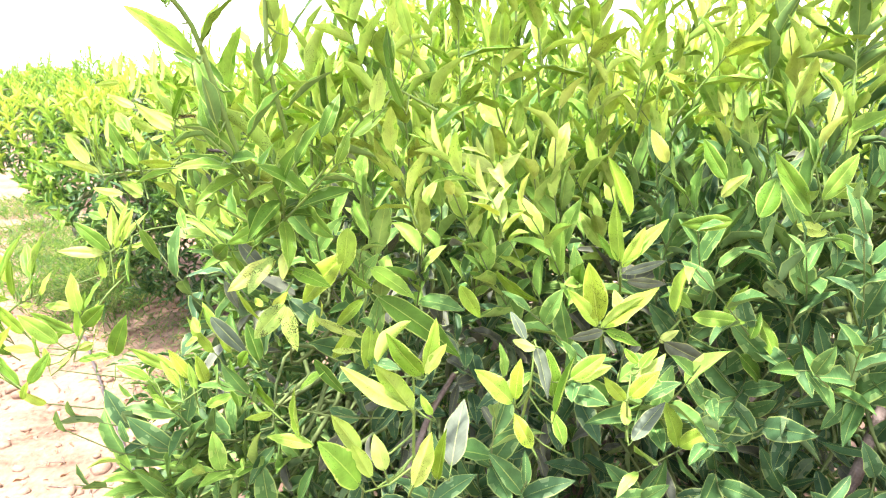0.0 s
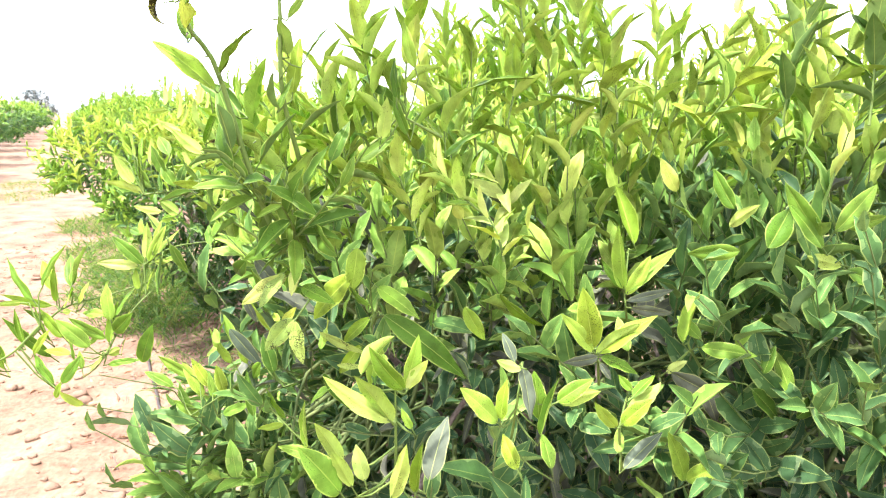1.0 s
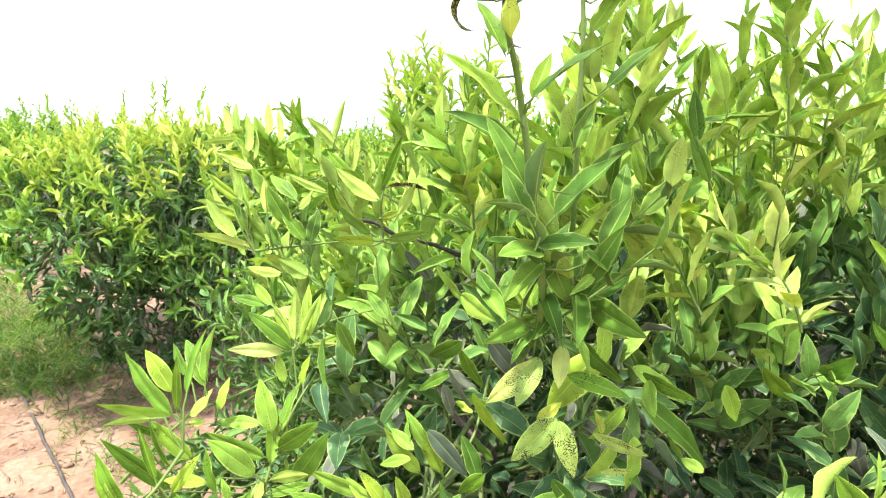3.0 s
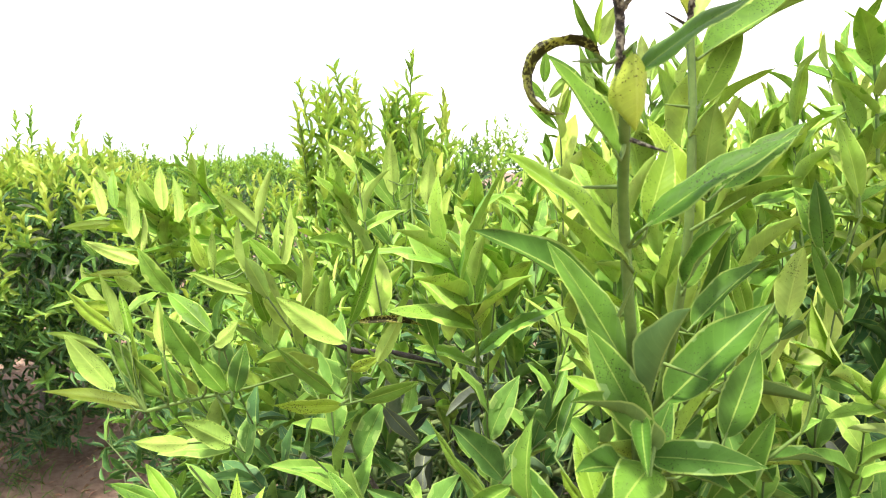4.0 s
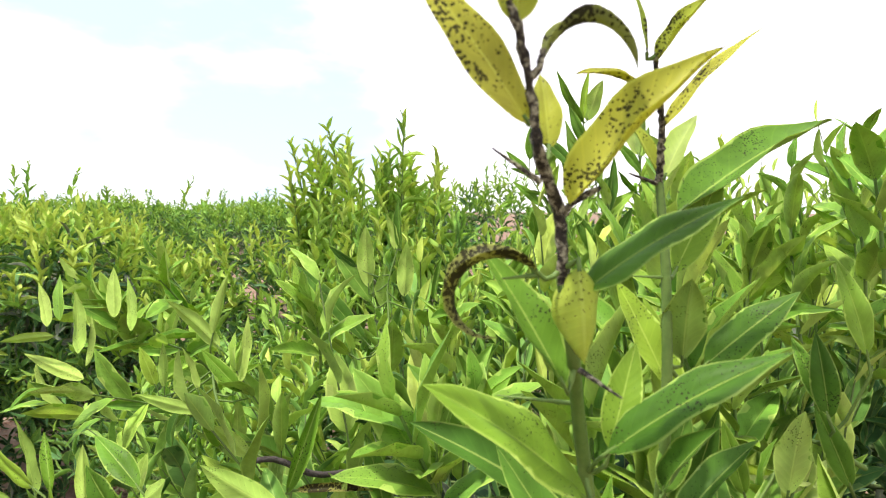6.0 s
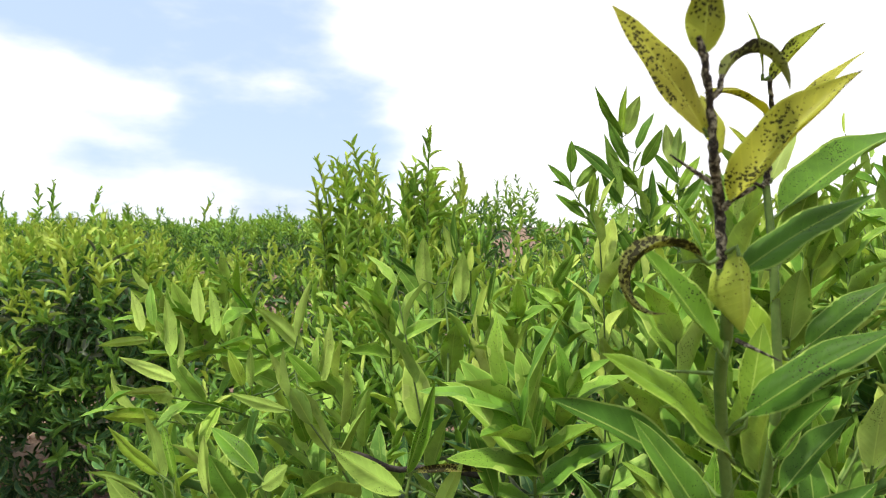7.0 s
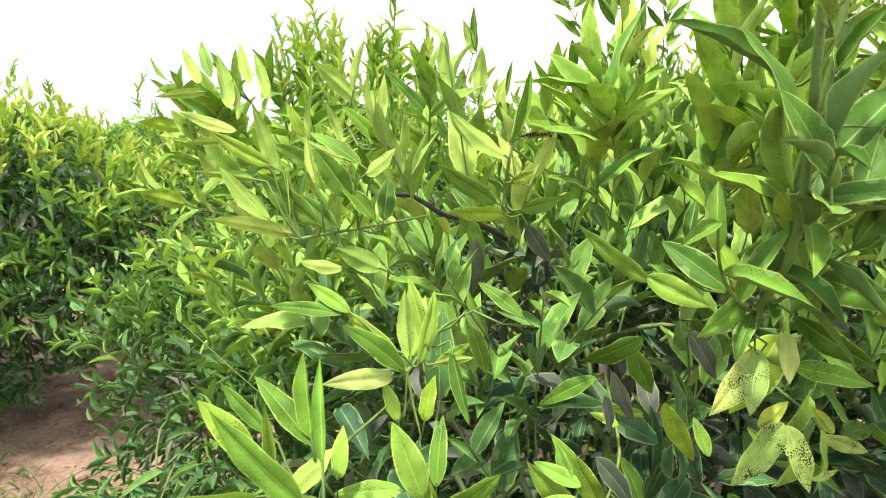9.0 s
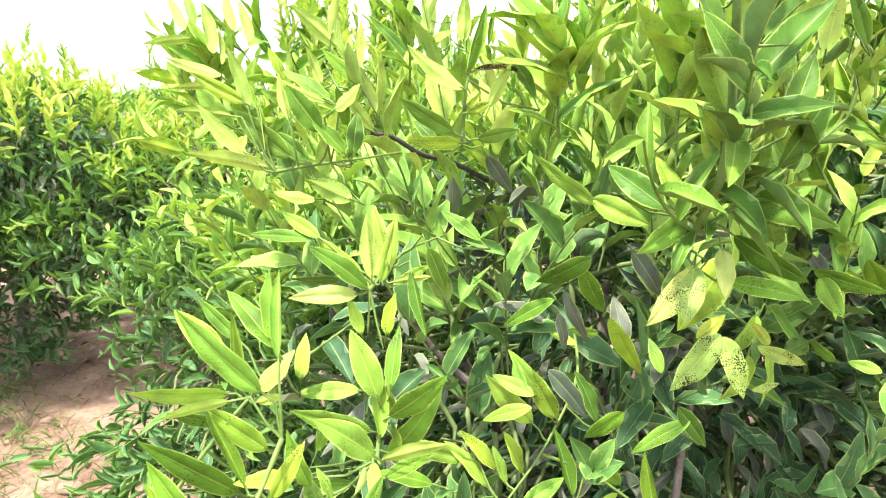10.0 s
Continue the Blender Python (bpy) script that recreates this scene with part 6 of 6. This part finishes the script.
set_leaf(shoot, (0.457, 0.874, 1.355), (-0.591, 0.048, 0.805), (-0.411, -0.900, -0.146), 0.074, 0.27, 30, 0.25, M_LEAF_OLD_SHADED)
set_leaf(shoot, (0.461, 0.872, 1.343), (-0.591, 0.033, 0.806), (0.274, -0.900, 0.340), 0.063, 0.3, 30, 0.25, M_LEAF_OLD_SHADED)
set_leaf(shoot, (0.476, 0.878, 1.362), (0.640, 0.147, 0.754), (0.027, -0.961, 0.274), 0.073, 0.27, 30, 0.25, M_LEAF_OLD_SHADED)
set_leaf(shoot, (0.489, 0.881, 1.368), (0.979, 0.072, 0.192), (0.222, -0.907, -0.359), 0.048, 0.36, 30, 0.25, M_LEAF_OLD_SHADED)
set_leaf(shoot, (0.484, 0.870, 1.324), (-0.982, 0.054, 0.178), (-0.139, 0.907, -0.397), 0.043, 0.42, 38, 0.35, M_FLUSH)
set_leaf(shoot, (0.491, 0.870, 1.318), (0.926, -0.071, -0.370), (0.121, -0.958, 0.262), 0.049, 0.36, 30, 0.25, M_LEAF_OLD_SHADED)
set_leaf(shoot, (0.370, 0.870, 1.337), (-0.904, 0.381, -0.192), (-0.466, -0.885, 0.008), 0.059, 0.3, 30, 0.25, M_LEAF_OLD_SHADED)
set_leaf(shoot, (0.364, 0.895, 1.362), (0.698, 0.624, 0.351), (-0.537, 0.827, -0.168), 0.059, 0.24, 30, 0.25, M_FLUSH)
set_leaf(shoot, (0.367, 0.893, 1.383), (-0.359, 0.575, 0.736), (-0.824, -0.549, 0.139), 0.062, 0.3, 30, 0.25, M_LEAF_OLD_SHADED)
set_leaf(shoot, (0.404, 0.877, 1.340), (0.548, 0.541, 0.638), (0.120, -0.744, 0.657), 0.074, 0.33, 30, 0.25, M_LEAF_OLD_SHADED)
# hanging spray
shoot = set_shoot([(-0.478, 0.816, 1.223), (-0.498, 0.792, 1.195), (-0.540, 0.771, 1.171)], 0.0017, 0.0009, M_STEM)
set_leaf(shoot, (-0.528, 0.811, 1.172), (-0.492, 0.137, 0.860), (-0.109, -0.976, 0.190), 0.056, 0.24, 38, 0.25, M_LEAF)
set_leaf(shoot, (-0.529, 0.810, 1.164), (-0.567, 0.138, 0.812), (-0.257, -0.963, 0.086), 0.052, 0.24, 38, 0.25, M_LEAF)
set_leaf(shoot, (-0.557, 0.811, 1.154), (-0.916, -0.052, -0.398), (-0.326, -0.703, 0.633), 0.035, 0.27, 30, 0.25, M_FLUSH)
set_leaf(shoot, (-0.550, 0.811, 1.157), (-0.971, 0.098, 0.219), (0.075, -0.425, 0.902), 0.028, 0.24, 30, 0.25, M_LEAF_YELLOW)
set_leaf(shoot, (-0.502, 0.814, 1.198), (-0.306, 0.175, 0.936), (0.444, -0.823, 0.353), 0.047, 0.21, 38, 0.15, M_LEAF)
set_leaf(shoot, (-0.487, 0.810, 1.187), (0.552, 0.021, 0.834), (-0.137, -0.967, 0.214), 0.040, 0.24, 30, 0.25, M_LEAF)
set_leaf(shoot, (-0.456, 0.800, 1.152), (-0.658, 0.132, 0.741), (-0.107, -0.976, 0.191), 0.050, 0.3, 30, 0.25, M_FLUSH)
set_leaf(shoot, (-0.453, 0.796, 1.136), (0.305, 0.070, 0.950), (-0.075, -0.980, 0.183), 0.023, 0.42, 30, 0.25, M_LEAF)
set_leaf(shoot, (-0.444, 0.799, 1.155), (0.599, 0.017, 0.801), (0.237, -0.970, -0.054), 0.045, 0.27, 38, 0.25, M_FLUSH)
set_leaf(shoot, (-0.488, 0.823, 1.253), (-0.660, 0.135, 0.739), (-0.315, -0.949, 0.004), 0.070, 0.24, 38, 0.25, M_FLUSH)
set_leaf(shoot, (-0.506, 0.824, 1.249), (-0.980, 0.157, -0.124), (0.041, 0.970, 0.238), 0.042, 0.18, 30, 0.25, M_FLUSH)
set_leaf(shoot, (-0.476, 0.826, 1.271), (0.086, 0.617, 0.782), (-0.329, -0.690, 0.645), 0.062, 0.18, 46, 0.15, M_FLUSH)
# low spray
shoot = set_shoot([(-0.180, 0.979, 1.225), (-0.207, 0.911, 1.177), (-0.258, 0.886, 1.124), (-0.316, 0.864, 1.086)], 0.0017, 0.0009, M_STEM)
set_shoot([(-0.258, 0.886, 1.124), (-0.215, 0.877, 1.104), (-0.172, 0.865, 1.068), (-0.137, 0.857, 1.044)], 0.0017, 0.0009, M_STEM)
set_leaf(shoot, (-0.266, 0.892, 1.153), (-0.668, 0.137, 0.731), (-0.378, -0.924, -0.059), 0.060, 0.3, 30, 0.25, M_FLUSH)
set_leaf(shoot, (-0.243, 0.890, 1.154), (-0.476, 0.144, 0.868), (-0.437, -0.900, 0.005), 0.056, 0.3, 38, 0.25, M_LEAF)
set_leaf(shoot, (-0.257, 0.896, 1.175), (-0.481, 0.142, 0.865), (0.175, -0.922, 0.344), 0.050, 0.24, 38, 0.25, M_FLUSH)
set_leaf(shoot, (-0.277, 0.885, 1.111), (-0.283, 0.152, 0.947), (0.525, -0.767, 0.368), 0.041, 0.33, 30, 0.25, M_LEAF)
set_leaf(shoot, (-0.309, 0.887, 1.103), (-0.529, 0.175, 0.830), (0.625, -0.496, 0.602), 0.057, 0.27, 38, 0.25, M_FLUSH)
set_leaf(shoot, (-0.314, 0.883, 1.078), (-0.934, 0.084, 0.348), (-0.067, -0.955, 0.290), 0.047, 0.27, 30, 0.25, M_FLUSH)
set_leaf(shoot, (-0.278, 0.880, 1.083), (0.889, -0.084, 0.450), (-0.257, -0.799, 0.543), 0.044, 0.3, 30, 0.25, M_FLUSH)
set_leaf(shoot, (-0.186, 0.871, 1.087), (-0.663, 0.142, 0.735), (-0.474, -0.868, -0.146), 0.051, 0.3, 30, 0.25, M_LEAF)
set_leaf(shoot, (-0.189, 0.869, 1.080), (-0.955, -0.038, -0.294), (-0.040, -0.999, -0.020), 0.040, 0.24, 30, 0.25, M_FLUSH)
set_leaf(shoot, (-0.205, 0.884, 1.146), (-0.292, 0.150, 0.945), (0.478, -0.800, 0.362), 0.052, 0.33, 30, 0.25, M_LEAF_OLD_SHADED)
set_leaf(shoot, (-0.232, 0.875, 1.085), (-0.195, 0.163, 0.967), (0.194, -0.948, 0.251), 0.064, 0.24, 30, 0.15, M_LEAF_OLD_SHADED)
set_leaf(shoot, (-0.153, 0.860, 1.053), (-0.147, 0.167, 0.975), (-0.670, -0.738, 0.077), 0.063, 0.27, 38, 0.15, M_LEAF)
set_leaf(shoot, (-0.135, 0.856, 1.041), (-0.975, 0.084, 0.205), (0.037, -0.574, 0.818), 0.063, 0.24, 30, 0.25, M_FLUSH)
set_leaf(shoot, (-0.300, 0.889, 1.117), (-0.563, 0.157, 0.811), (0.447, -0.706, 0.549), 0.048, 0.27, 30, 0.25, M_LEAF)
set_leaf(shoot, (-0.292, 0.885, 1.103), (-0.223, 0.143, 0.964), (0.442, -0.841, 0.313), 0.037, 0.24, 30, 0.25, M_FLUSH)
set_leaf(shoot, (-0.356, 0.894, 1.112), (-0.901, 0.130, 0.413), (0.242, -0.439, 0.865), 0.050, 0.27, 30, 0.25, M_LEAF)
set_leaf(shoot, (-0.326, 0.894, 1.130), (-0.924, 0.088, 0.371), (-0.086, -0.968, 0.237), 0.061, 0.24, 38, 0.25, M_FLUSH)
set_leaf(shoot, (-0.395, 0.888, 1.149), (0.468, -0.416, 0.780), (-0.044, -0.930, -0.364), 0.080, 0.24, 30, 0.25, M_FLUSH)
# arching spray
shoot = set_shoot([(-0.068, 0.920, 1.245), (-0.066, 0.854, 1.223), (-0.056, 0.850, 1.210)], 0.0017, 0.0009, M_STEM)
set_leaf(shoot, (-0.076, 0.851, 1.205), (-0.584, -0.278, -0.763), (-0.017, -0.991, 0.130), 0.049, 0.39, 38, 0.6, M_FLUSH)
set_leaf(shoot, (-0.056, 0.850, 1.210), (-0.052, -0.326, -0.944), (0.362, -0.923, 0.130), 0.057, 0.42, 38, 0.5, M_FLUSH)
set_leaf(shoot, (-0.091, 0.870, 1.289), (-0.719, -0.158, -0.677), (-0.460, -0.739, 0.492), 0.078, 0.39, 30, 0.35, M_LEAF)
set_leaf(shoot, (-0.057, 0.864, 1.277), (0.861, -0.270, -0.431), (0.248, -0.701, 0.669), 0.066, 0.3, 30, 0.35, M_FLUSH)
set_leaf(shoot, (-0.085, 0.876, 1.323), (-0.053, -0.282, -0.958), (0.443, -0.889, 0.118), 0.059, 0.39, 30, 0.35, M_FLUSH)
set_leaf(shoot, (-0.048, 0.860, 1.242), (0.796, 0.134, -0.590), (0.572, -0.705, 0.418), 0.144, 0.21, 30, 0.35, M_LEAF_OLD_SHADED)
set_leaf(shoot, (-0.066, 0.857, 1.239), (-0.729, -0.239, -0.642), (-0.156, -0.957, 0.244), 0.049, 0.36, 38, 0.6, M_FLUSH)
set_leaf(shoot, (0.051, 0.876, 1.252), (0.475, 0.126, -0.871), (0.068, -0.978, -0.199), 0.056, 0.3, 30, 0.25, M_FLUSH)
set_leaf(shoot, (0.095, 0.879, 1.270), (0.655, 0.095, -0.749), (-0.405, -0.644, -0.649), 0.076, 0.24, 38, 0.5, M_LEAF)
set_leaf(shoot, (-0.118, 0.866, 1.140), (-0.755, 0.378, -0.536), (-0.733, -0.287, 0.616), 0.064, 0.21, 30, 0.35, M_FLUSH)
# sprig leaves
leafy_shoot((0.183, 1.414, 1.533), (0.151, 1.443, 1.705), 14, .048, 0, M_LEAF, (48, 20))
leafy_shoot((0.124, 1.433, 1.544), (0.075, 1.459, 1.645), 11, .046, 0, M_LEAF, (48, 20))
leafy_shoot((0.228, 1.421, 1.522), (0.239, 1.433, 1.667), 12, .046, 0, M_LEAF, (48, 20))
leafy_shoot((0.131, 1.393, 1.488), (0.101, 1.414, 1.590), 10, .05, 0, M_LEAF, (48, 20))
# tall shoots
leafy_shoot((-0.045, 0.890, 1.476), (-0.084, 0.916, 1.609), 13, 0.066, 0, M_FLUSH, (48, 20))
leafy_shoot((-0.033, 0.939, 1.503), (-0.027, 0.972, 1.652), 13, 0.062, 0, M_FLUSH, (48, 20))
leafy_shoot((0.018, 1.017, 1.506), (0.006, 1.043, 1.629), 13, 0.055, 0, M_FLUSH, (48, 20))
leafy_shoot((0.097, 0.970, 1.491), (0.110, 1.007, 1.651), 14, 0.062, 0, M_FLUSH, (48, 20))
leafy_shoot((0.180, 1.003, 1.507), (0.175, 1.035, 1.655), 13, 0.062, 0, M_FLUSH, (48, 20))
leafy_shoot((0.237, 0.985, 1.493), (0.210, 1.014, 1.637), 13, 0.062, 0, M_FLUSH, (48, 20))
leafy_shoot((0.291, 1.029, 1.478), (0.289, 1.065, 1.646), 14, 0.062, 0, M_FLUSH, (48, 20))
leafy_shoot((0.330, 1.036, 1.494), (0.410, 1.071, 1.617), 14, 0.055, 0, M_LEAF, (48, 20))
leafy_shoot((0.450, 0.987, 1.495), (0.481, 1.018, 1.623), 12, 0.070, 0, M_LEAF_OLD_SHADED, (48, 20))
leafy_shoot((0.494, 0.941, 1.455), (0.544, 0.976, 1.590), 12, 0.074, 0, M_LEAF_OLD_SHADED, (48, 20))
leafy_shoot((0.510, 0.911, 1.495), (0.512, 0.942, 1.635), 12, 0.070, 0, M_LEAF_OLD_SHADED, (48, 20))
leafy_shoot((-0.091, 0.869, 1.401), (-0.107, 0.888, 1.495), 11, 0.062, 0, M_FLUSH, (48, 20))
leafy_shoot((-0.004, 0.846, 1.346), (-0.041, 0.865, 1.450), 11, 0.066, 0, M_FLUSH, (48, 20))
# pale spray
leafy_shoot((0.068, 0.850, 1.379), (0.021, 0.863, 1.420), 8, .06, 0, M_FLUSH, (48, 20))
leafy_shoot((0.095, 0.837, 1.328), (0.068, 0.851, 1.386), 8, .055, 0, M_LEAF_YELLOW, (48, 20))
leafy_shoot((-0.018, 0.876, 1.359), (-0.053, 0.891, 1.418), 7, .07, 0, M_FLUSH, (48, 20))
leafy_shoot((-0.092, 0.872, 1.406), (-0.113, 0.887, 1.470), 7, .085, 0, M_FLUSH, (48, 20))
leafy_shoot((-0.144, 0.811, 1.380), (-0.169, 0.826, 1.439), 6, .08, 0, M_LEAF, (48, 20))
# side leaves
shoot = set_shoot([(0.022, 0.854, 1.462), (-0.018, 0.845, 1.483), (-0.028, 0.858, 1.486)], 0.0017, 0.0009, M_STEM)
set_leaf(shoot, (-0.006, 0.833, 1.537), (-0.303, -0.001, 0.953), (-0.211, -0.976, 0.052), 0.053, 0.24, 38, 0.35, M_FLUSH)
set_leaf(shoot, (-0.025, 0.837, 1.502), (-0.208, -0.019, 0.978), (-0.536, -0.844, -0.014), 0.047, 0.27, 38, 0.35, M_LEAF)
set_leaf(shoot, (-0.027, 0.837, 1.505), (-0.050, 0.469, 0.882), (-0.310, -0.806, 0.505), 0.044, 0.24, 38, 0.25, M_LEAF)
set_leaf(shoot, (-0.014, 0.832, 1.465), (-0.407, 0.058, 0.912), (-0.342, -0.940, -0.003), 0.049, 0.24, 38, 0.25, M_LEAF)
set_leaf(shoot, (-0.046, 0.841, 1.460), (0.191, 0.074, 0.979), (0.286, 0.957, -0.043), 0.047, 0.36, 30, 0.25, M_FLUSH)
set_leaf(shoot, (-0.069, 0.847, 1.460), (-0.310, 0.035, 0.950), (-0.447, -0.894, -0.025), 0.042, 0.24, 38, 0.25, M_LEAF)
set_leaf(shoot, (-0.098, 0.854, 1.459), (-0.016, -0.378, 0.926), (-0.533, -0.798, -0.281), 0.058, 0.24, 30, 0.15, M_LEAF_OLD_SHADED)
# Shoots on the near face, from the upper edge of the crown down to its skirt.
set_shoot([(-0.344, 1.135, 1.388), (-0.318, 1.147, 1.385), (-0.283, 1.151, 1.361), (-0.237, 1.177, 1.352), (-0.172, 1.212, 1.320)], 0.0027, 0.0034, M_DARK_BARK, "bare dark twig")
# dark colour at the shoots' foot stands in for shade among dense leaves
leafy_shoot((-0.165, 0.830, 1.330), (-0.250, 0.790, 1.400), 6, 0.066, 0.05, M_LEAF_OLD_SHADED, (70, 40))
leafy_shoot((-0.160, 0.830, 1.330), (-0.080, 0.790, 1.410), 6, 0.066, 0.05, M_LEAF_OLD_SHADED, (70, 40))
leafy_shoot((-0.165, 0.820, 1.360), (-0.200, 0.760, 1.440), 6, 0.066, 0.05, M_LEAF_OLD_SHADED, (70, 40))
leafy_shoot((-0.135, 0.850, 1.360), (-0.060, 0.830, 1.450), 6, 0.066, 0.05, M_LEAF_OLD_SHADED, (70, 40))
leafy_shoot((-0.150, 0.840, 1.340), (-0.140, 0.770, 1.390), 6, 0.066, 0.05, M_LEAF_OLD_SHADED, (70, 40))
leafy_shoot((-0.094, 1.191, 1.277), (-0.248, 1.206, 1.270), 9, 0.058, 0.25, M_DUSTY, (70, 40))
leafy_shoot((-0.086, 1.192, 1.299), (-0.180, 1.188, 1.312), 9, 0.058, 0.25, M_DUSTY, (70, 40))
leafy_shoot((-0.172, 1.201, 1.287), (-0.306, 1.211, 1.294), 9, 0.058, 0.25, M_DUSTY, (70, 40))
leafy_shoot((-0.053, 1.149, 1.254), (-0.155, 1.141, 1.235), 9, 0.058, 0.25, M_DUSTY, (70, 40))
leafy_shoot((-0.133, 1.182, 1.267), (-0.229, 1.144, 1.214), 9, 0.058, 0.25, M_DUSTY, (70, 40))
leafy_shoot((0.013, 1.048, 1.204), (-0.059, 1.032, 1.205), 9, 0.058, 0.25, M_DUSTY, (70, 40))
leafy_shoot((-0.526, 1.487, 1.414), (-0.553, 1.463, 1.507), 10, 0.068, 0, M_FLUSH, (46, 18))
leafy_shoot((-0.497, 1.437, 1.423), (-0.513, 1.410, 1.489), 10, 0.068, 0, M_FLUSH, (46, 18))
leafy_shoot((-0.453, 1.555, 1.431), (-0.478, 1.527, 1.523), 10, 0.068, 0, M_FLUSH, (46, 18))
leafy_shoot((-0.273, 1.231, 1.448), (-0.286, 1.209, 1.521), 10, 0.068, 0, M_FLUSH, (46, 18))
leafy_shoot((-0.011, 1.314, 1.421), (-0.031, 1.289, 1.510), 10, 0.068, 0, M_FLUSH, (46, 18))
leafy_shoot((-0.141, 1.154, 1.439), (-0.158, 1.135, 1.514), 10, 0.068, 0, M_FLUSH, (46, 18))
leafy_shoot((-0.170, 0.989, 1.429), (-0.177, 0.974, 1.483), 10, 0.068, 0, M_FLUSH, (46, 18))
leafy_shoot((-0.447, 1.493, 1.377), (-0.570, 1.480, 1.520), 9, 0.074, 0.0, M_FLUSH, (56, 24))
leafy_shoot((-0.429, 1.465, 1.370), (-0.520, 1.400, 1.500), 9, 0.074, 0.0, M_FLUSH, (56, 24))
leafy_shoot((-0.457, 1.518, 1.360), (-0.600, 1.550, 1.470), 9, 0.074, 0.0, M_FLUSH, (56, 24))
leafy_shoot((-0.422, 1.518, 1.388), (-0.500, 1.550, 1.550), 9, 0.074, 0.0, M_FLUSH, (56, 24))
leafy_shoot((-0.405, 1.448, 1.381), (-0.450, 1.350, 1.530), 9, 0.074, 0.0, M_FLUSH, (56, 24))
leafy_shoot((-0.440, 1.430, 1.342), (-0.550, 1.300, 1.420), 9, 0.074, 0.0, M_FLUSH, (56, 24))
leafy_shoot((-0.457, 1.472, 1.328), (-0.600, 1.420, 1.380), 9, 0.074, 0.0, M_FLUSH, (56, 24))
leafy_shoot((-0.394, 1.402, 1.363), (-0.420, 1.220, 1.480), 9, 0.074, 0.0, M_FLUSH, (56, 24))
set_shoot([(0.566, 0.886, 0.840), (0.589, 0.893, 0.945), (0.630, 0.926, 1.030), (0.694, 0.978, 1.109), (0.742, 1.042, 1.191)], 0.0095, 0.0060, M_BARK, "grey woody stem inside the crown")
set_shoot([(-0.030, 0.976, 0.902), (-0.009, 0.992, 0.949), (0.008, 1.009, 0.997), (0.048, 1.042, 1.052)], 0.0060, 0.0040, M_BARK, "grey woody stem inside the crown")
leafy_shoot((0.150, 0.970, 1.526), (0.130, 0.976, 1.656), 9, 0.062, 0, M_FLUSH, (48, 22))
leafy_shoot((0.199, 1.059, 1.481), (0.173, 1.064, 1.626), 9, 0.062, 0, M_FLUSH, (48, 22))
leafy_shoot((0.142, 1.076, 1.492), (0.125, 1.074, 1.597), 9, 0.062, 0, M_FLUSH, (48, 22))
leafy_shoot((0.255, 1.153, 1.499), (0.225, 1.155, 1.634), 9, 0.062, 0, M_FLUSH, (48, 22))
leafy_shoot((0.111, 0.922, 1.571), (0.094, 0.925, 1.668), 9, 0.062, 0, M_FLUSH, (48, 22))
leafy_shoot((-0.131, 0.904, 1.405), (-0.133, 0.912, 1.540), 8, 0.085, 0, M_FLUSH, (50, 20))
leafy_shoot((-0.063, 0.924, 1.402), (-0.087, 0.942, 1.581), 8, 0.085, 0, M_FLUSH, (50, 20))
leafy_shoot((-0.109, 0.941, 1.386), (-0.104, 0.947, 1.514), 8, 0.085, 0, M_FLUSH, (50, 20))
leafy_shoot((-0.220, 0.933, 1.439), (-0.248, 0.924, 1.501), 8, 0.085, 0, M_FLUSH, (50, 20))
leafy_shoot((0.010, 0.965, 1.397), (0.003, 0.967, 1.514), 8, 0.085, 0, M_FLUSH, (50, 20))
leafy_shoot((-0.204, 0.976, 1.397), (-0.212, 0.969, 1.473), 8, 0.085, 0, M_FLUSH, (50, 20))
leafy_shoot((0.118, 1.047, 1.435), (0.124, 1.058, 1.600), 8, 0.085, 0, M_FLUSH, (50, 20))
leafy_shoot((0.176, 1.090, 1.440), (0.180, 1.099, 1.604), 8, 0.085, 0, M_FLUSH, (50, 20))
leafy_shoot((0.299, 1.047, 1.441), (0.331, 1.056, 1.598), 8, 0.085, 0, M_FLUSH, (50, 20))
leafy_shoot((0.471, 0.964, 1.452), (0.517, 0.971, 1.587), 8, 0.085, 0, M_FLUSH, (50, 20))
leafy_shoot((0.438, 1.046, 1.440), (0.434, 1.040, 1.527), 8, 0.085, 0, M_FLUSH, (50, 20))
leafy_shoot((0.103, 0.983, 1.362), (0.083, 0.952, 1.405), 7, 0.065, 0, M_LEAF_YELLOW, (55, 24))
leafy_shoot((0.248, 1.042, 1.442), (0.232, 1.023, 1.494), 7, 0.06, 0, M_LEAF_YELLOW, (55, 24))
leafy_shoot((-0.020, 0.951, 1.399), (-0.064, 0.904, 1.552), 8, 0.085, 0, M_LEAF, (55, 24))
leafy_shoot((0.056, 0.982, 1.447), (0.047, 0.974, 1.591), 8, 0.085, 0, M_LEAF, (55, 24))
leafy_shoot((0.229, 1.005, 1.460), (0.226, 0.995, 1.599), 8, 0.08, 0, M_LEAF, (55, 24))
leafy_shoot((0.337, 0.984, 1.460), (0.401, 0.928, 1.576), 8, 0.075, 0, M_LEAF, (55, 24))
